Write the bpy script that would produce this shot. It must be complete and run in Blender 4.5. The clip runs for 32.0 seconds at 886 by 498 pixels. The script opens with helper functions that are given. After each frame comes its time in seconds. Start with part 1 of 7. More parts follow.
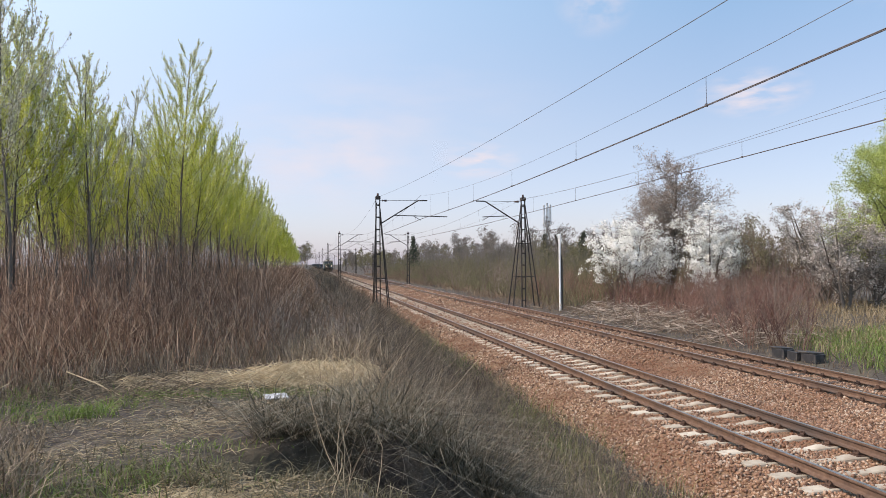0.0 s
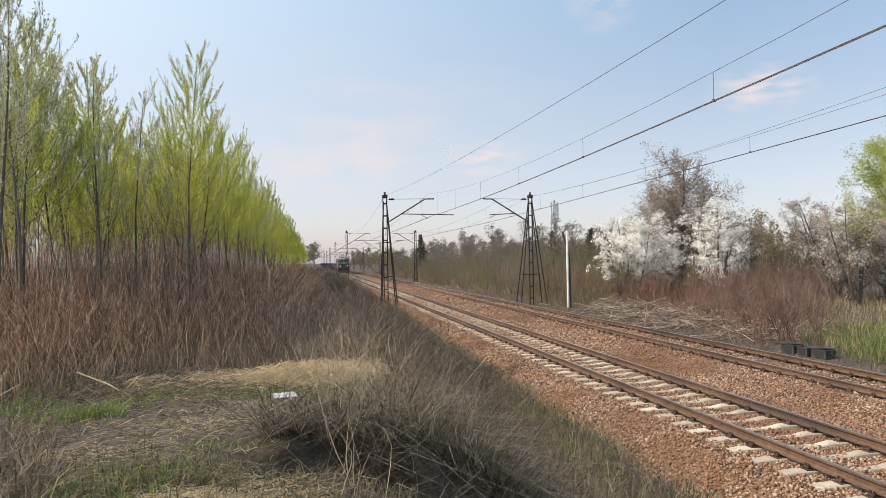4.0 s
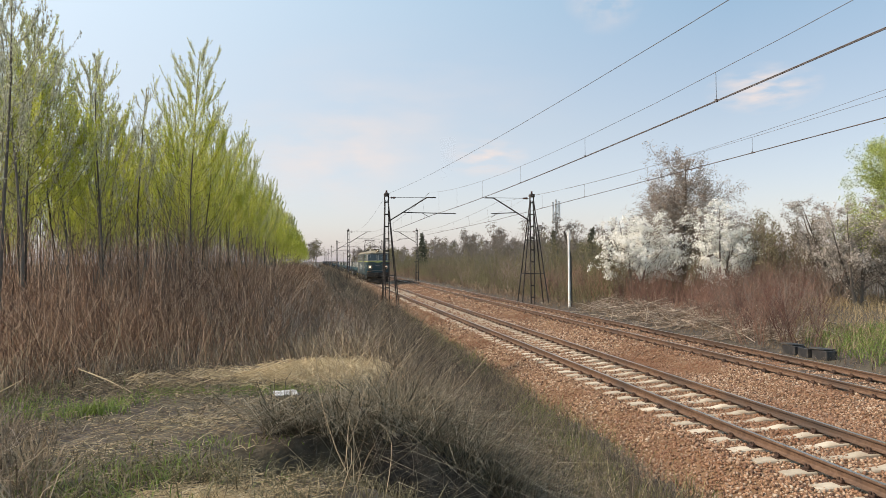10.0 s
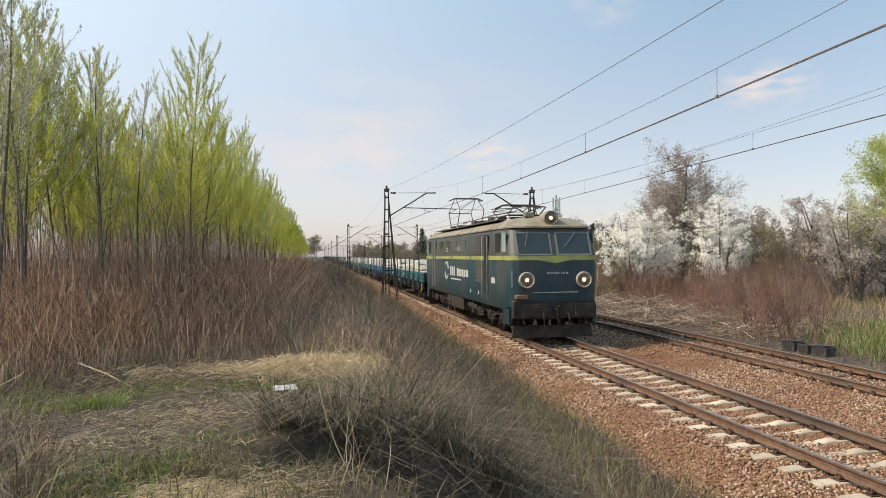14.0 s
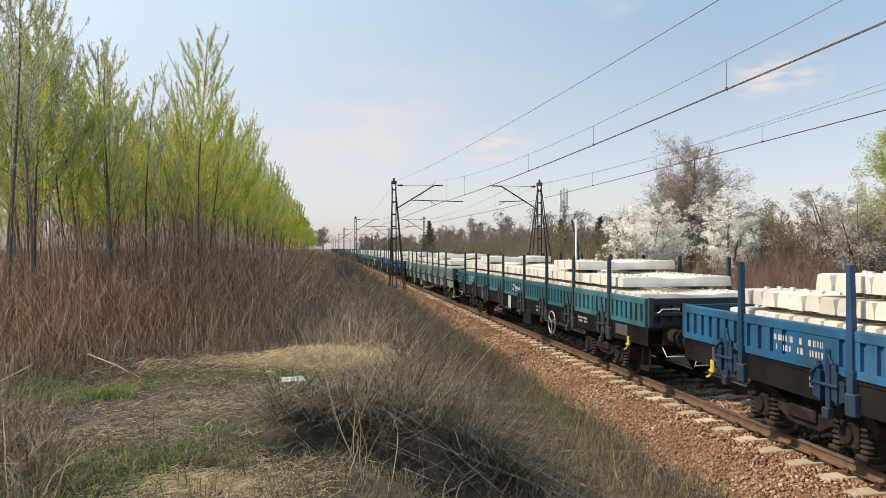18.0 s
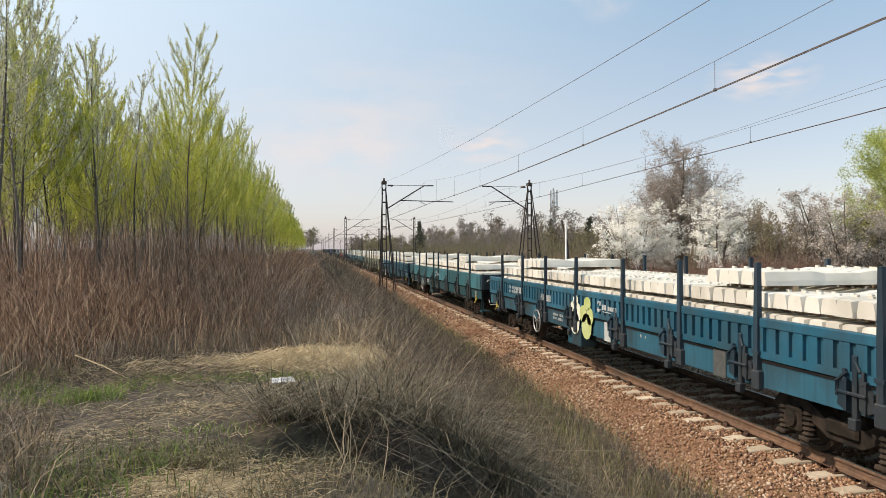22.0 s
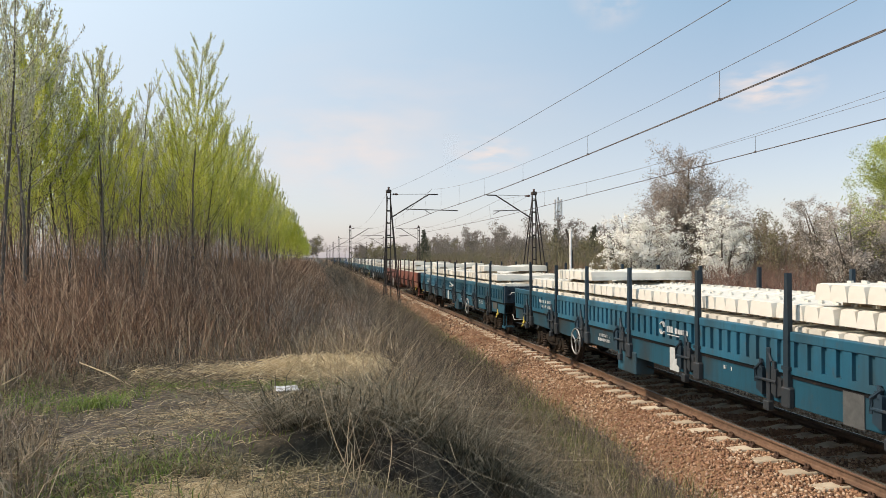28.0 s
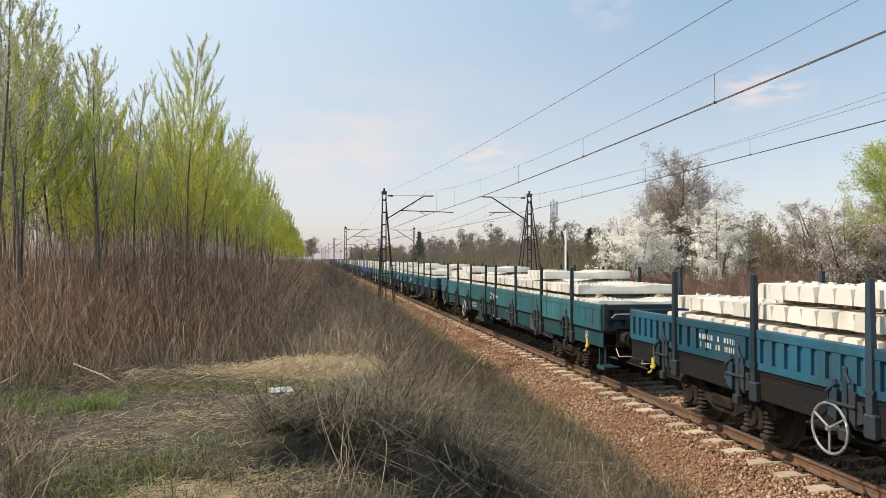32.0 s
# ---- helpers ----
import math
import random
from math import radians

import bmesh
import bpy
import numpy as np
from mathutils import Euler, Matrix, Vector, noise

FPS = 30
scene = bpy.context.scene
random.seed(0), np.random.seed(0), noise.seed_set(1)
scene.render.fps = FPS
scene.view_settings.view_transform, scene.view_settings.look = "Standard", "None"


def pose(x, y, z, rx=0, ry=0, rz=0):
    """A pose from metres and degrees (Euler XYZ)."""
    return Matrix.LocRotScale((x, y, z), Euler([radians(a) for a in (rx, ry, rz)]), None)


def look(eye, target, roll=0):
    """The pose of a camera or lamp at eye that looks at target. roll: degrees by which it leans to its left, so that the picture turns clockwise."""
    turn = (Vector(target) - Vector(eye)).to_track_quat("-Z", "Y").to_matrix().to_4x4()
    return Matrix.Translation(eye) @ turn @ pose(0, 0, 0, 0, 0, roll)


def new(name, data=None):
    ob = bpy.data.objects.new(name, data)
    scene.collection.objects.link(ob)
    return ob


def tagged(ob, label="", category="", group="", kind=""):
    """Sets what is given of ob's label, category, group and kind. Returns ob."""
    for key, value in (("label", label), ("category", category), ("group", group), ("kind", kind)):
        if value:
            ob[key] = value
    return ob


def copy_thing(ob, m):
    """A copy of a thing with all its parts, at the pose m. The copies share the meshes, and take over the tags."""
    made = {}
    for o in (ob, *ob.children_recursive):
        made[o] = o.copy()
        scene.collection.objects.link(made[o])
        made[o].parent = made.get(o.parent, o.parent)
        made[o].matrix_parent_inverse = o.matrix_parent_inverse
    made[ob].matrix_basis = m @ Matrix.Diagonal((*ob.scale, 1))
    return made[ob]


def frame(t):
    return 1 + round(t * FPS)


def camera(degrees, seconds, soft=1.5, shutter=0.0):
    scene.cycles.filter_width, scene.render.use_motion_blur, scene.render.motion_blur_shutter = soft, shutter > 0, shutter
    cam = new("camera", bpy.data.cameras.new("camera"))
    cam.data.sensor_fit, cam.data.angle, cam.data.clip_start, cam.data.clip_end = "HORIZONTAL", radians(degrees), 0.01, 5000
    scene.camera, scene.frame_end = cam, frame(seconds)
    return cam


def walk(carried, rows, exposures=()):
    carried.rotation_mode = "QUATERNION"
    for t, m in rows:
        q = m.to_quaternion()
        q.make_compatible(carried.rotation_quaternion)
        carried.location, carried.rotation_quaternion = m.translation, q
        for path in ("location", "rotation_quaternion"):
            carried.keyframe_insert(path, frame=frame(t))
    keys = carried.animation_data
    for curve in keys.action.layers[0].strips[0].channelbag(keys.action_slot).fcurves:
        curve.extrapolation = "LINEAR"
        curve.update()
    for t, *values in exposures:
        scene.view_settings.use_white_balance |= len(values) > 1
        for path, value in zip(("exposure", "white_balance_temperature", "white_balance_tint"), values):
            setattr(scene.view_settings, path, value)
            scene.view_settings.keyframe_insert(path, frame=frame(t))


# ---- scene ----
# ---- camera ----
cam = camera(63.0, 32.0, soft=0.75)
EYE = (0.0, 0.0, 1.6)
# seconds, turn to the left, tilt up, lean (degrees)
TURNS = [
    (0.0, -10.69, 1.1, -0.44), (0.5, -10.77, 1.11, -0.39), (1.0, -10.85, 1.06, -0.32), (1.5, -10.9, 1.05, -0.27),
    (2.0, -10.91, 0.98, -0.31), (2.5, -10.62, 0.92, -0.43), (3.0, -10.29, 0.91, -0.73), (3.5, -10.12, 0.91, -0.91),
    (5.5, -10.04, 1.23, -0.77), (6.0, -10.06, 1.27, -0.71), (6.5, -10.06, 1.32, -0.61), (7.0, -10.06, 1.36, -0.57),
    (7.5, -10.07, 1.38, -0.55), (8.0, -10.06, 1.31, -0.51), (8.5, -10.05, 1.18, -0.72), (9.0, -9.99, 0.97, -0.5),
    (9.5, -9.98, 0.94, -0.43), (10.0, -9.99, 0.86, -0.57), (10.5, -10.04, 0.89, -0.58), (11.0, -10.04, 0.94, -0.62),
    (11.5, -10.05, 0.97, -0.61), (12.0, -10.05, 0.96, -0.47), (12.5, -10.01, 0.82, -0.36), (13.0, -10.03, 0.7, -0.39),
    (13.5, -10.0, 0.53, -0.45), (14.0, -9.99, 0.5, -0.38), (14.5, -9.95, 0.5, -0.33), (16.5, -9.74, -0.13, -0.26),
    (17.0, -9.66, -0.15, -0.17), (17.5, -9.55, -0.12, -0.19), (18.0, -9.42, -0.09, -0.24), (18.5, -9.23, 0.02, -0.06),
    (19.0, -9.43, -0.04, 0.02), (19.5, -9.72, -0.28, -0.11), (20.0, -10.08, -0.43, -0.09), (20.5, -10.26, -0.46, -0.28),
    (21.0, -10.33, -0.44, -0.32), (21.5, -10.27, -0.25, -0.37), (22.0, -10.2, -0.07, -0.29), (22.5, -10.16, 0.05, -0.22),
    (23.0, -10.14, 0.12, -0.21), (23.5, -9.99, 0.24, -0.29), (24.0, -9.94, 0.24, -0.28), (24.5, -9.96, 0.21, -0.16),
    (25.0, -9.95, 0.23, -0.24), (25.5, -9.91, 0.25, -0.2), (27.5, -9.85, 0.45, -0.01), (28.0, -9.85, 0.62, -0.12),
    (28.5, -9.87, 0.67, -0.19), (29.0, -9.95, 0.68, -0.11), (29.5, -10.0, 0.67, -0.07), (30.0, -10.07, 0.63, 0.03),
    (30.5, -10.15, 0.68, -0.03), (31.0, -10.17, 0.72, -0.05), (31.5, -10.22, 0.71, -0.02), (32.0, -10.22, 0.75, 0.04),
]
PATH = [(t, pose(*EYE, 90 + tilt, 0, turn) @ pose(0, 0, 0, 0, 0, lean)) for t, turn, tilt, lean in TURNS]
# the clip's camera settles from a bluish to a warmer white in its first seconds
walk(cam, PATH, exposures=[(0.0, 0.0, 6500, 20), (1.5, 0.0, 6650, 20), (3.0, 0.0, 6900, 19), (6.0, 0.0, 7250, 16), (32.0, 0.0, 7250, 16)])

# ---- plan (metres): x across the line, y along it, z up; the path under the camera is at z = 0 ----
TRACK = 7.53            # centre line of the near track
FAR_TRACK = 12.28       # centre line of the far track
SLEEPER_Z = -1.36       # top of the sleepers at the fastenings
RAIL_Z = -1.175         # top of the rails
PITCH = 0.616           # from sleeper to sleeper
FIRST = 8.416           # a sleeper's place along the line
WAGON = 21.08           # length of a wagon over its buffers
# where the coupling behind the locomotive is (seconds, metres along the line): the train gathers a little speed
COUPLING = [(0, 274.0), (4, 207.6), (8, 141.0), (11, 90.9), (13, 57.4), (14.5, 32.1), (16, 6.0), (18, -29.8), (20, -65.3), (22, -101.0), (24, -137.0), (28, -209.1), (32, -281.1)]
MAST_Y = 48.3

# ---- light ----
SUN_EL, SUN_AZ = 44.0, 93.0   # height, and bearing from +y turning to -x
world = bpy.data.worlds.new("sky")
scene.world = world
world.use_nodes = True
wn = world.node_tree.nodes
sky = wn.new("ShaderNodeTexSky")
sky.sky_type, sky.sun_disc = "NISHITA", False
sky.sun_elevation, sky.sun_rotation = radians(SUN_EL), radians(-SUN_AZ)
sky.air_density, sky.dust_density, sky.ozone_density, sky.altitude = 1.0, 1.0, 1.0, 100
wn["Background"].inputs["Strength"].default_value = 0.1
# a thin high veil of cloud whitens the whole sky
veil = wn.new("ShaderNodeMix")
veil.data_type, veil.blend_type = "RGBA", "ADD"
veil.inputs["Factor"].default_value = 1.0
# greyer and warmer low down in the haze, clear and bright above
sky_at, sky_xyz, haze = wn.new("ShaderNodeTexCoord"), wn.new("ShaderNodeSeparateXYZ"), wn.new("ShaderNodeValToRGB")
haze.color_ramp.elements[0].position, haze.color_ramp.elements[0].color = 0.0, (0.236, 0.243, 0.35, 1)
haze.color_ramp.elements[1].position, haze.color_ramp.elements[1].color = 0.45, (0.1, 0.29, 0.42, 1)
middle = haze.color_ramp.elements.new(0.17)
middle.color = (0.22, 0.27, 0.315, 1)
gain = wn.new("ShaderNodeVectorMath")
gain.operation = "SCALE"
gain.inputs["Scale"].default_value = 10.0
world.node_tree.links.new(sky_at.outputs["Generated"], sky_xyz.inputs[0])
world.node_tree.links.new(sky_xyz.outputs["Z"], haze.inputs["Fac"])
world.node_tree.links.new(haze.outputs["Color"], gain.inputs[0])
world.node_tree.links.new(gain.outputs[0], veil.inputs["B"])
# the veil shines more towards the sun, most in the haze layer above the horizon
to_sun, glare, total = [wn.new("ShaderNodeMath") for _ in range(3)], wn.new("ShaderNodeVectorMath"), wn.new("ShaderNodeMix")
side, clip, up = to_sun
side.operation, side.use_clamp = "SUBTRACT", True
side.inputs[0].default_value = 0.5
clip.operation, clip.use_clamp = "MULTIPLY", True
up.operation = "MULTIPLY"
up.inputs[1].default_value = 1.0
glare.operation = "SCALE"
glare.inputs[0].default_value = (12.5, 12.5, 10.9)
total.data_type, total.blend_type = "RGBA", "ADD"
total.inputs["Factor"].default_value = 1.0
world.node_tree.links.new(sky_xyz.outputs["X"], side.inputs[1])
world.node_tree.links.new(side.outputs[0], clip.inputs[0])
low = wn.new("ShaderNodeMath")
low.operation = "MINIMUM"
low.inputs[1].default_value = 0.33
world.node_tree.links.new(sky_xyz.outputs["Z"], low.inputs[0])
world.node_tree.links.new(low.outputs[0], clip.inputs[1])
world.node_tree.links.new(clip.outputs[0], up.inputs[0])
world.node_tree.links.new(up.outputs[0], glare.inputs["Scale"])
world.node_tree.links.new(sky.outputs[0], veil.inputs["A"])
world.node_tree.links.new(veil.outputs["Result"], total.inputs["A"])
world.node_tree.links.new(glare.outputs[0], total.inputs["B"])
world.node_tree.links.new(total.outputs["Result"], wn["Background"].inputs["Color"])
sun = new("sun", bpy.data.lights.new("sun", "SUN"))
sun.data.energy, sun.data.angle, sun.data.color = 4.5, radians(0.6), (1.0, 0.89, 0.74)
sd = Vector((-math.sin(radians(SUN_AZ)) * math.cos(radians(SUN_EL)), math.cos(radians(SUN_AZ)) * math.cos(radians(SUN_EL)), math.sin(radians(SUN_EL))))
sun.matrix_world = look(sd * 50, (0, 0, 0))
scene.view_settings.exposure = 0.0

# ---- materials ----
def mat(name, colors, scale=4.0, rough=0.7, metal=0.0, bump=0.0, bump_scale=None, dirt=None, dirt_scale=0.7, vary="", coord="Object", stretch=(1, 1, 1), spread=0.25, thin=0.0, spec=0.5):
    """colors: two or more linear colours mixed by noise (or by a random number per object or island); dirt: a second colour in large stains."""
    m = bpy.data.materials.new(name)
    m.use_nodes = True
    n, l = m.node_tree.nodes, m.node_tree.links
    b = n["Principled BSDF"]
    b.inputs["Roughness"].default_value, b.inputs["Metallic"].default_value = rough, metal
    b.inputs["Specular IOR Level"].default_value = spec
    tc, mp = n.new("ShaderNodeTexCoord"), n.new("ShaderNodeMapping")
    mp.inputs["Scale"].default_value = stretch
    l.new(tc.outputs[coord], mp.inputs["Vector"])
    nz = n.new("ShaderNodeTexNoise")
    nz.inputs["Scale"].default_value, nz.inputs["Detail"].default_value, nz.inputs["Roughness"].default_value = scale, 6, 0.65
    l.new(mp.outputs[0], nz.inputs["Vector"])
    ramp = n.new("ShaderNodeValToRGB")
    el = ramp.color_ramp.elements
    while len(el) < len(colors):
        el.new(0.5)
    for k, c in enumerate(colors):
        el[k].position = (0.5 - spread) + 2 * spread * k / max(1, len(colors) - 1)
        el[k].color = (*c, 1)
    fac = nz.outputs["Fac"]
    if vary:
        src = n.new("ShaderNodeObjectInfo" if vary == "object" else "ShaderNodeNewGeometry")
        rnd = src.outputs["Random" if vary == "object" else "Random Per Island"]
        mx = n.new("ShaderNodeMix")
        mx.inputs["Factor"].default_value = 0.75 if vary == "island" else 0.5
        l.new(fac, mx.inputs["A"]), l.new(rnd, mx.inputs["B"])
        fac = mx.outputs["Result"]
        for k in range(len(colors)):
            el[k].position = (0.12 if vary == "island" else 0.25) + (0.76 if vary == "island" else 0.5) * k / max(1, len(colors) - 1)
    l.new(fac, ramp.inputs["Fac"])
    out = ramp.outputs["Color"]
    if dirt:
        n2, r2 = n.new("ShaderNodeTexNoise"), n.new("ShaderNodeValToRGB")
        n2.inputs["Scale"].default_value, n2.inputs["Detail"].default_value = dirt_scale, 5
        l.new(mp.outputs[0], n2.inputs["Vector"])
        r2.color_ramp.elements[0].position, r2.color_ramp.elements[1].position = 0.45, 0.68
        l.new(n2.outputs["Fac"], r2.inputs["Fac"])
        mc = n.new("ShaderNodeMix")
        mc.data_type = "RGBA"
        l.new(r2.outputs["Color"], mc.inputs["Factor"]), l.new(out, mc.inputs["A"])
        mc.inputs["B"].default_value = (*dirt, 1)
        out = mc.outputs["Result"]
    l.new(out, b.inputs["Base Color"])
    if bump:
        bn, n3 = n.new("ShaderNodeBump"), n.new("ShaderNodeTexNoise")
        n3.inputs["Scale"].default_value, n3.inputs["Detail"].default_value = bump_scale or scale * 3, 6
        l.new(mp.outputs[0], n3.inputs["Vector"])
        bn.inputs["Strength"].default_value, bn.inputs["Distance"].default_value = 0.7, bump
        l.new(n3.outputs["Fac"], bn.inputs["Height"]), l.new(bn.outputs[0], b.inputs["Normal"])
    if thin:
        tr, ad = n.new("ShaderNodeBsdfTranslucent"), n.new("ShaderNodeMixShader")
        l.new(out, tr.inputs["Color"])
        ad.inputs[0].default_value = thin
        l.new(b.outputs[0], ad.inputs[1]), l.new(tr.outputs[0], ad.inputs[2])
        l.new(ad.outputs[0], n["Material Output"].inputs["Surface"])
    return m


def glow(name, color, strength):
    m = bpy.data.materials.new(name)
    m.use_nodes = True
    b = m.node_tree.nodes["Principled BSDF"]
    b.inputs["Base Color"].default_value = (*color, 1)
    b.inputs["Emission Color"].default_value, b.inputs["Emission Strength"].default_value = (*color, 1), strength
    return m


M_SOIL = mat("soil", [(0.022, 0.017, 0.014), (0.058, 0.045, 0.036), (0.125, 0.1, 0.076)], 6.0, 0.95, bump=0.05, bump_scale=14, spread=0.17, dirt=(0.095, 0.078, 0.05), dirt_scale=1.1)
M_BALLAST = mat("ballast_bed", [(0.075, 0.043, 0.026), (0.205, 0.117, 0.062), (0.34, 0.212, 0.12)], 16.0, 0.95, bump=0.04, bump_scale=22, dirt=(0.14, 0.075, 0.036), dirt_scale=0.35)
M_STONE = mat("ballast_stone", [(0.08, 0.045, 0.033), (0.205, 0.113, 0.07), (0.315, 0.186, 0.113), (0.42, 0.265, 0.17), (0.52, 0.43, 0.33)], 30.0, 0.9, vary="island", dirt=(0.215, 0.107, 0.06), dirt_scale=0.4)
M_CONCRETE = mat("sleeper_concrete", [(0.4, 0.34, 0.26), (0.6, 0.53, 0.42)], 9.0, 0.9, bump=0.004, bump_scale=60, vary="object", dirt=(0.3, 0.22, 0.15), dirt_scale=1.6)
M_NEWCONC = mat("new_concrete", [(0.54, 0.525, 0.47), (0.71, 0.695, 0.63)], 3.0, 0.85, bump=0.003, bump_scale=40, vary="island", dirt=(0.47, 0.45, 0.39), dirt_scale=1.2)
M_OLDWOOD = mat("old_sleeper_wood", [(0.06, 0.042, 0.03), (0.14, 0.1, 0.07)], 8.0, 0.9, bump=0.01, stretch=(0.4, 5, 1), vary="object")
M_RAIL = mat("rusty_rail", [(0.075, 0.043, 0.028), (0.14, 0.082, 0.052), (0.2, 0.125, 0.08)], 10.0, 0.75, bump=0.002, bump_scale=90, dirt=(0.07, 0.05, 0.04), dirt_scale=0.4)
M_RAILTOP = mat("polished_rail_head", [(0.3, 0.27, 0.24), (0.42, 0.4, 0.37)], 3.0, 0.35, 0.8, stretch=(6, 0.2, 1))
M_CLIP = mat("rusty_fastening", [(0.05, 0.028, 0.02), (0.12, 0.065, 0.04)], 25.0, 0.8, vary="object")
M_STEELDARK = mat("painted_mast_steel", [(0.018, 0.016, 0.016), (0.042, 0.036, 0.033)], 3.0, 0.65, 0.1, bump=0.002, dirt=(0.07, 0.05, 0.038), dirt_scale=2.0)
M_WIRE = mat("copper_wire", [(0.12, 0.1, 0.095), (0.19, 0.165, 0.155)], 3.0, 0.6, 0.2)
M_INSUL = mat("insulator_glaze", [(0.07, 0.03, 0.02), (0.1, 0.05, 0.035)], 6.0, 0.25)
M_GALV = mat("galvanised_steel", [(0.3, 0.31, 0.31), (0.42, 0.43, 0.43)], 5.0, 0.5, 0.6)
M_POLEWHITE = mat("white_pole_paint", [(0.72, 0.72, 0.7), (0.82, 0.82, 0.8)], 4.0, 0.7, dirt=(0.55, 0.53, 0.5), dirt_scale=1.0)
M_BLACKPLASTIC = mat("black_rubber", [(0.018, 0.018, 0.02), (0.04, 0.04, 0.042)], 6.0, 0.6, bump=0.004, dirt=(0.1, 0.09, 0.075), dirt_scale=3.0)

# ---- mesh building ----
class Mesh:
    """Collects vertices and faces; several shapes may go into one part."""

    def __init__(self):
        self.v, self.f = [], []

    def add(self, verts, faces):
        k = len(self.v)
        self.v.extend(tuple(p) for p in verts)
        self.f.extend(tuple(i + k for i in q) for q in faces)
        return self

    def box(self, x0, x1, y0, y1, z0, z1, c=0.0):
        """A box, its edges chamfered by c."""
        if not c:
            vs = [(x, y, z) for z in (z0, z1) for y in (y0, y1) for x in (x0, x1)]
            return self.add(vs, [(0, 2, 3, 1), (4, 5, 7, 6), (0, 1, 5, 4), (2, 6, 7, 3), (0, 4, 6, 2), (1, 3, 7, 5)])
        rings = []
        for z, d in ((z0, c), (z0 + c, 0), (z1 - c, 0), (z1, c)):
            e = c
            rings += [(x0 + d, y0 + max(d, e), z), (x0 + max(d, e), y0 + d, z), (x1 - max(d, e), y0 + d, z), (x1 - d, y0 + max(d, e), z),
                      (x1 - d, y1 - max(d, e), z), (x1 - max(d, e), y1 - d, z), (x0 + max(d, e), y1 - d, z), (x0 + d, y1 - max(d, e), z)]
        fs = [tuple(range(7, -1, -1)), tuple(range(24, 32))]
        for r in range(3):
            fs += [(8 * r + k, 8 * r + (k + 1) % 8, 8 * r + 8 + (k + 1) % 8, 8 * r + 8 + k) for k in range(8)]
        return self.add(rings, fs)

    def tube(self, pts, radii, n=8, caps=True):
        """A round bar along points."""
        pts = [Vector(p) for p in pts]
        radii = radii if isinstance(radii, (list, tuple)) else [radii] * len(pts)
        vs, fs = [], []
        for k, p in enumerate(pts):
            d = (pts[min(k + 1, len(pts) - 1)] - pts[max(k - 1, 0)]).normalized()
            a = d.cross(Vector((0, 0, 1)) if abs(d.z) < 0.9 else Vector((1, 0, 0))).normalized()
            b = d.cross(a)
            for j in range(n):
                t = 2 * math.pi * (j + 0.5) / n
                vs.append(p + radii[k] * (math.cos(t) * a + math.sin(t) * b))
        for k in range(len(pts) - 1):
            fs += [(k * n + j, k * n + (j + 1) % n, (k + 1) * n + (j + 1) % n, (k + 1) * n + j) for j in range(n)]
        if caps:
            fs += [tuple(range(n - 1, -1, -1)), tuple(range((len(pts) - 1) * n, len(pts) * n))]
        return self.add(vs, fs)

    def prism(self, prof, y0, y1, axis="y"):
        """A closed outline of (a, b) pushed from y0 to y1: (x, z) along y, (y, z) along x or (x, y) along z."""
        n = len(prof)
        put = {"y": lambda a, b, s: (a, s, b), "x": lambda a, b, s: (s, a, b), "z": lambda a, b, s: (a, b, s)}[axis]
        vs = [put(a, b, s) for s in (y0, y1) for a, b in prof]
        fs = [tuple(range(n)), tuple(range(2 * n - 1, n - 1, -1))]
        fs += [(k, n + k, n + (k + 1) % n, (k + 1) % n) for k in range(n)]
        return self.add(vs, fs)

    def lathe(self, prof, centre, axis="x", n=20):
        """A turned shape: prof of (along, radius) round an axis through centre."""
        cx, cy, cz = centre
        vs, fs = [], []
        for s, r in prof:
            for j in range(n):
                t = 2 * math.pi * j / n
                u, w = r * math.cos(t), r * math.sin(t)
                vs.append({"x": (cx + s, cy + u, cz + w), "y": (cx + u, cy + s, cz + w), "z": (cx + u, cy + w, cz + s)}[axis])
        for k in range(len(prof) - 1):
            fs += [(k * n + j, k * n + (j + 1) % n, (k + 1) * n + (j + 1) % n, (k + 1) * n + j) for j in range(n)]
        fs += [tuple(range(n)), tuple(range(len(prof) * n - 1, (len(prof) - 1) * n - 1, -1))]
        return self.add(vs, fs)

    def data(self, name, material, smooth=False):
        me = bpy.data.meshes.new(name)
        me.from_pydata(self.v, [], self.f)
        bm = bmesh.new()
        bm.from_mesh(me)
        bmesh.ops.recalc_face_normals(bm, faces=bm.faces)
        bm.to_mesh(me)
        bm.free()
        me.materials.append(material)
        if smooth:
            me.polygons.foreach_set("use_smooth", [True] * len(me.polygons))
            me.set_sharp_from_angle(angle=radians(38))
        return me


def part(name, mesh, material, parent=None, label="", smooth=False, at=None):
    """One mesh object, under a thing or a part."""
    data = mesh.data(name, material, smooth) if isinstance(mesh, Mesh) else mesh
    ob = new(name, data)
    if parent is not None:
        ob.parent = parent
    if at is not None:
        ob.matrix_basis = at
    if label:
        ob["label"] = label
    return ob


def thing(name, label, category, at=None, group="", kind=""):
    """An empty that carries parts."""
    ob = tagged(new(name), label, category, group, kind)
    ob.empty_display_size = 0.2
    if at is not None:
        ob.matrix_basis = at
    return ob


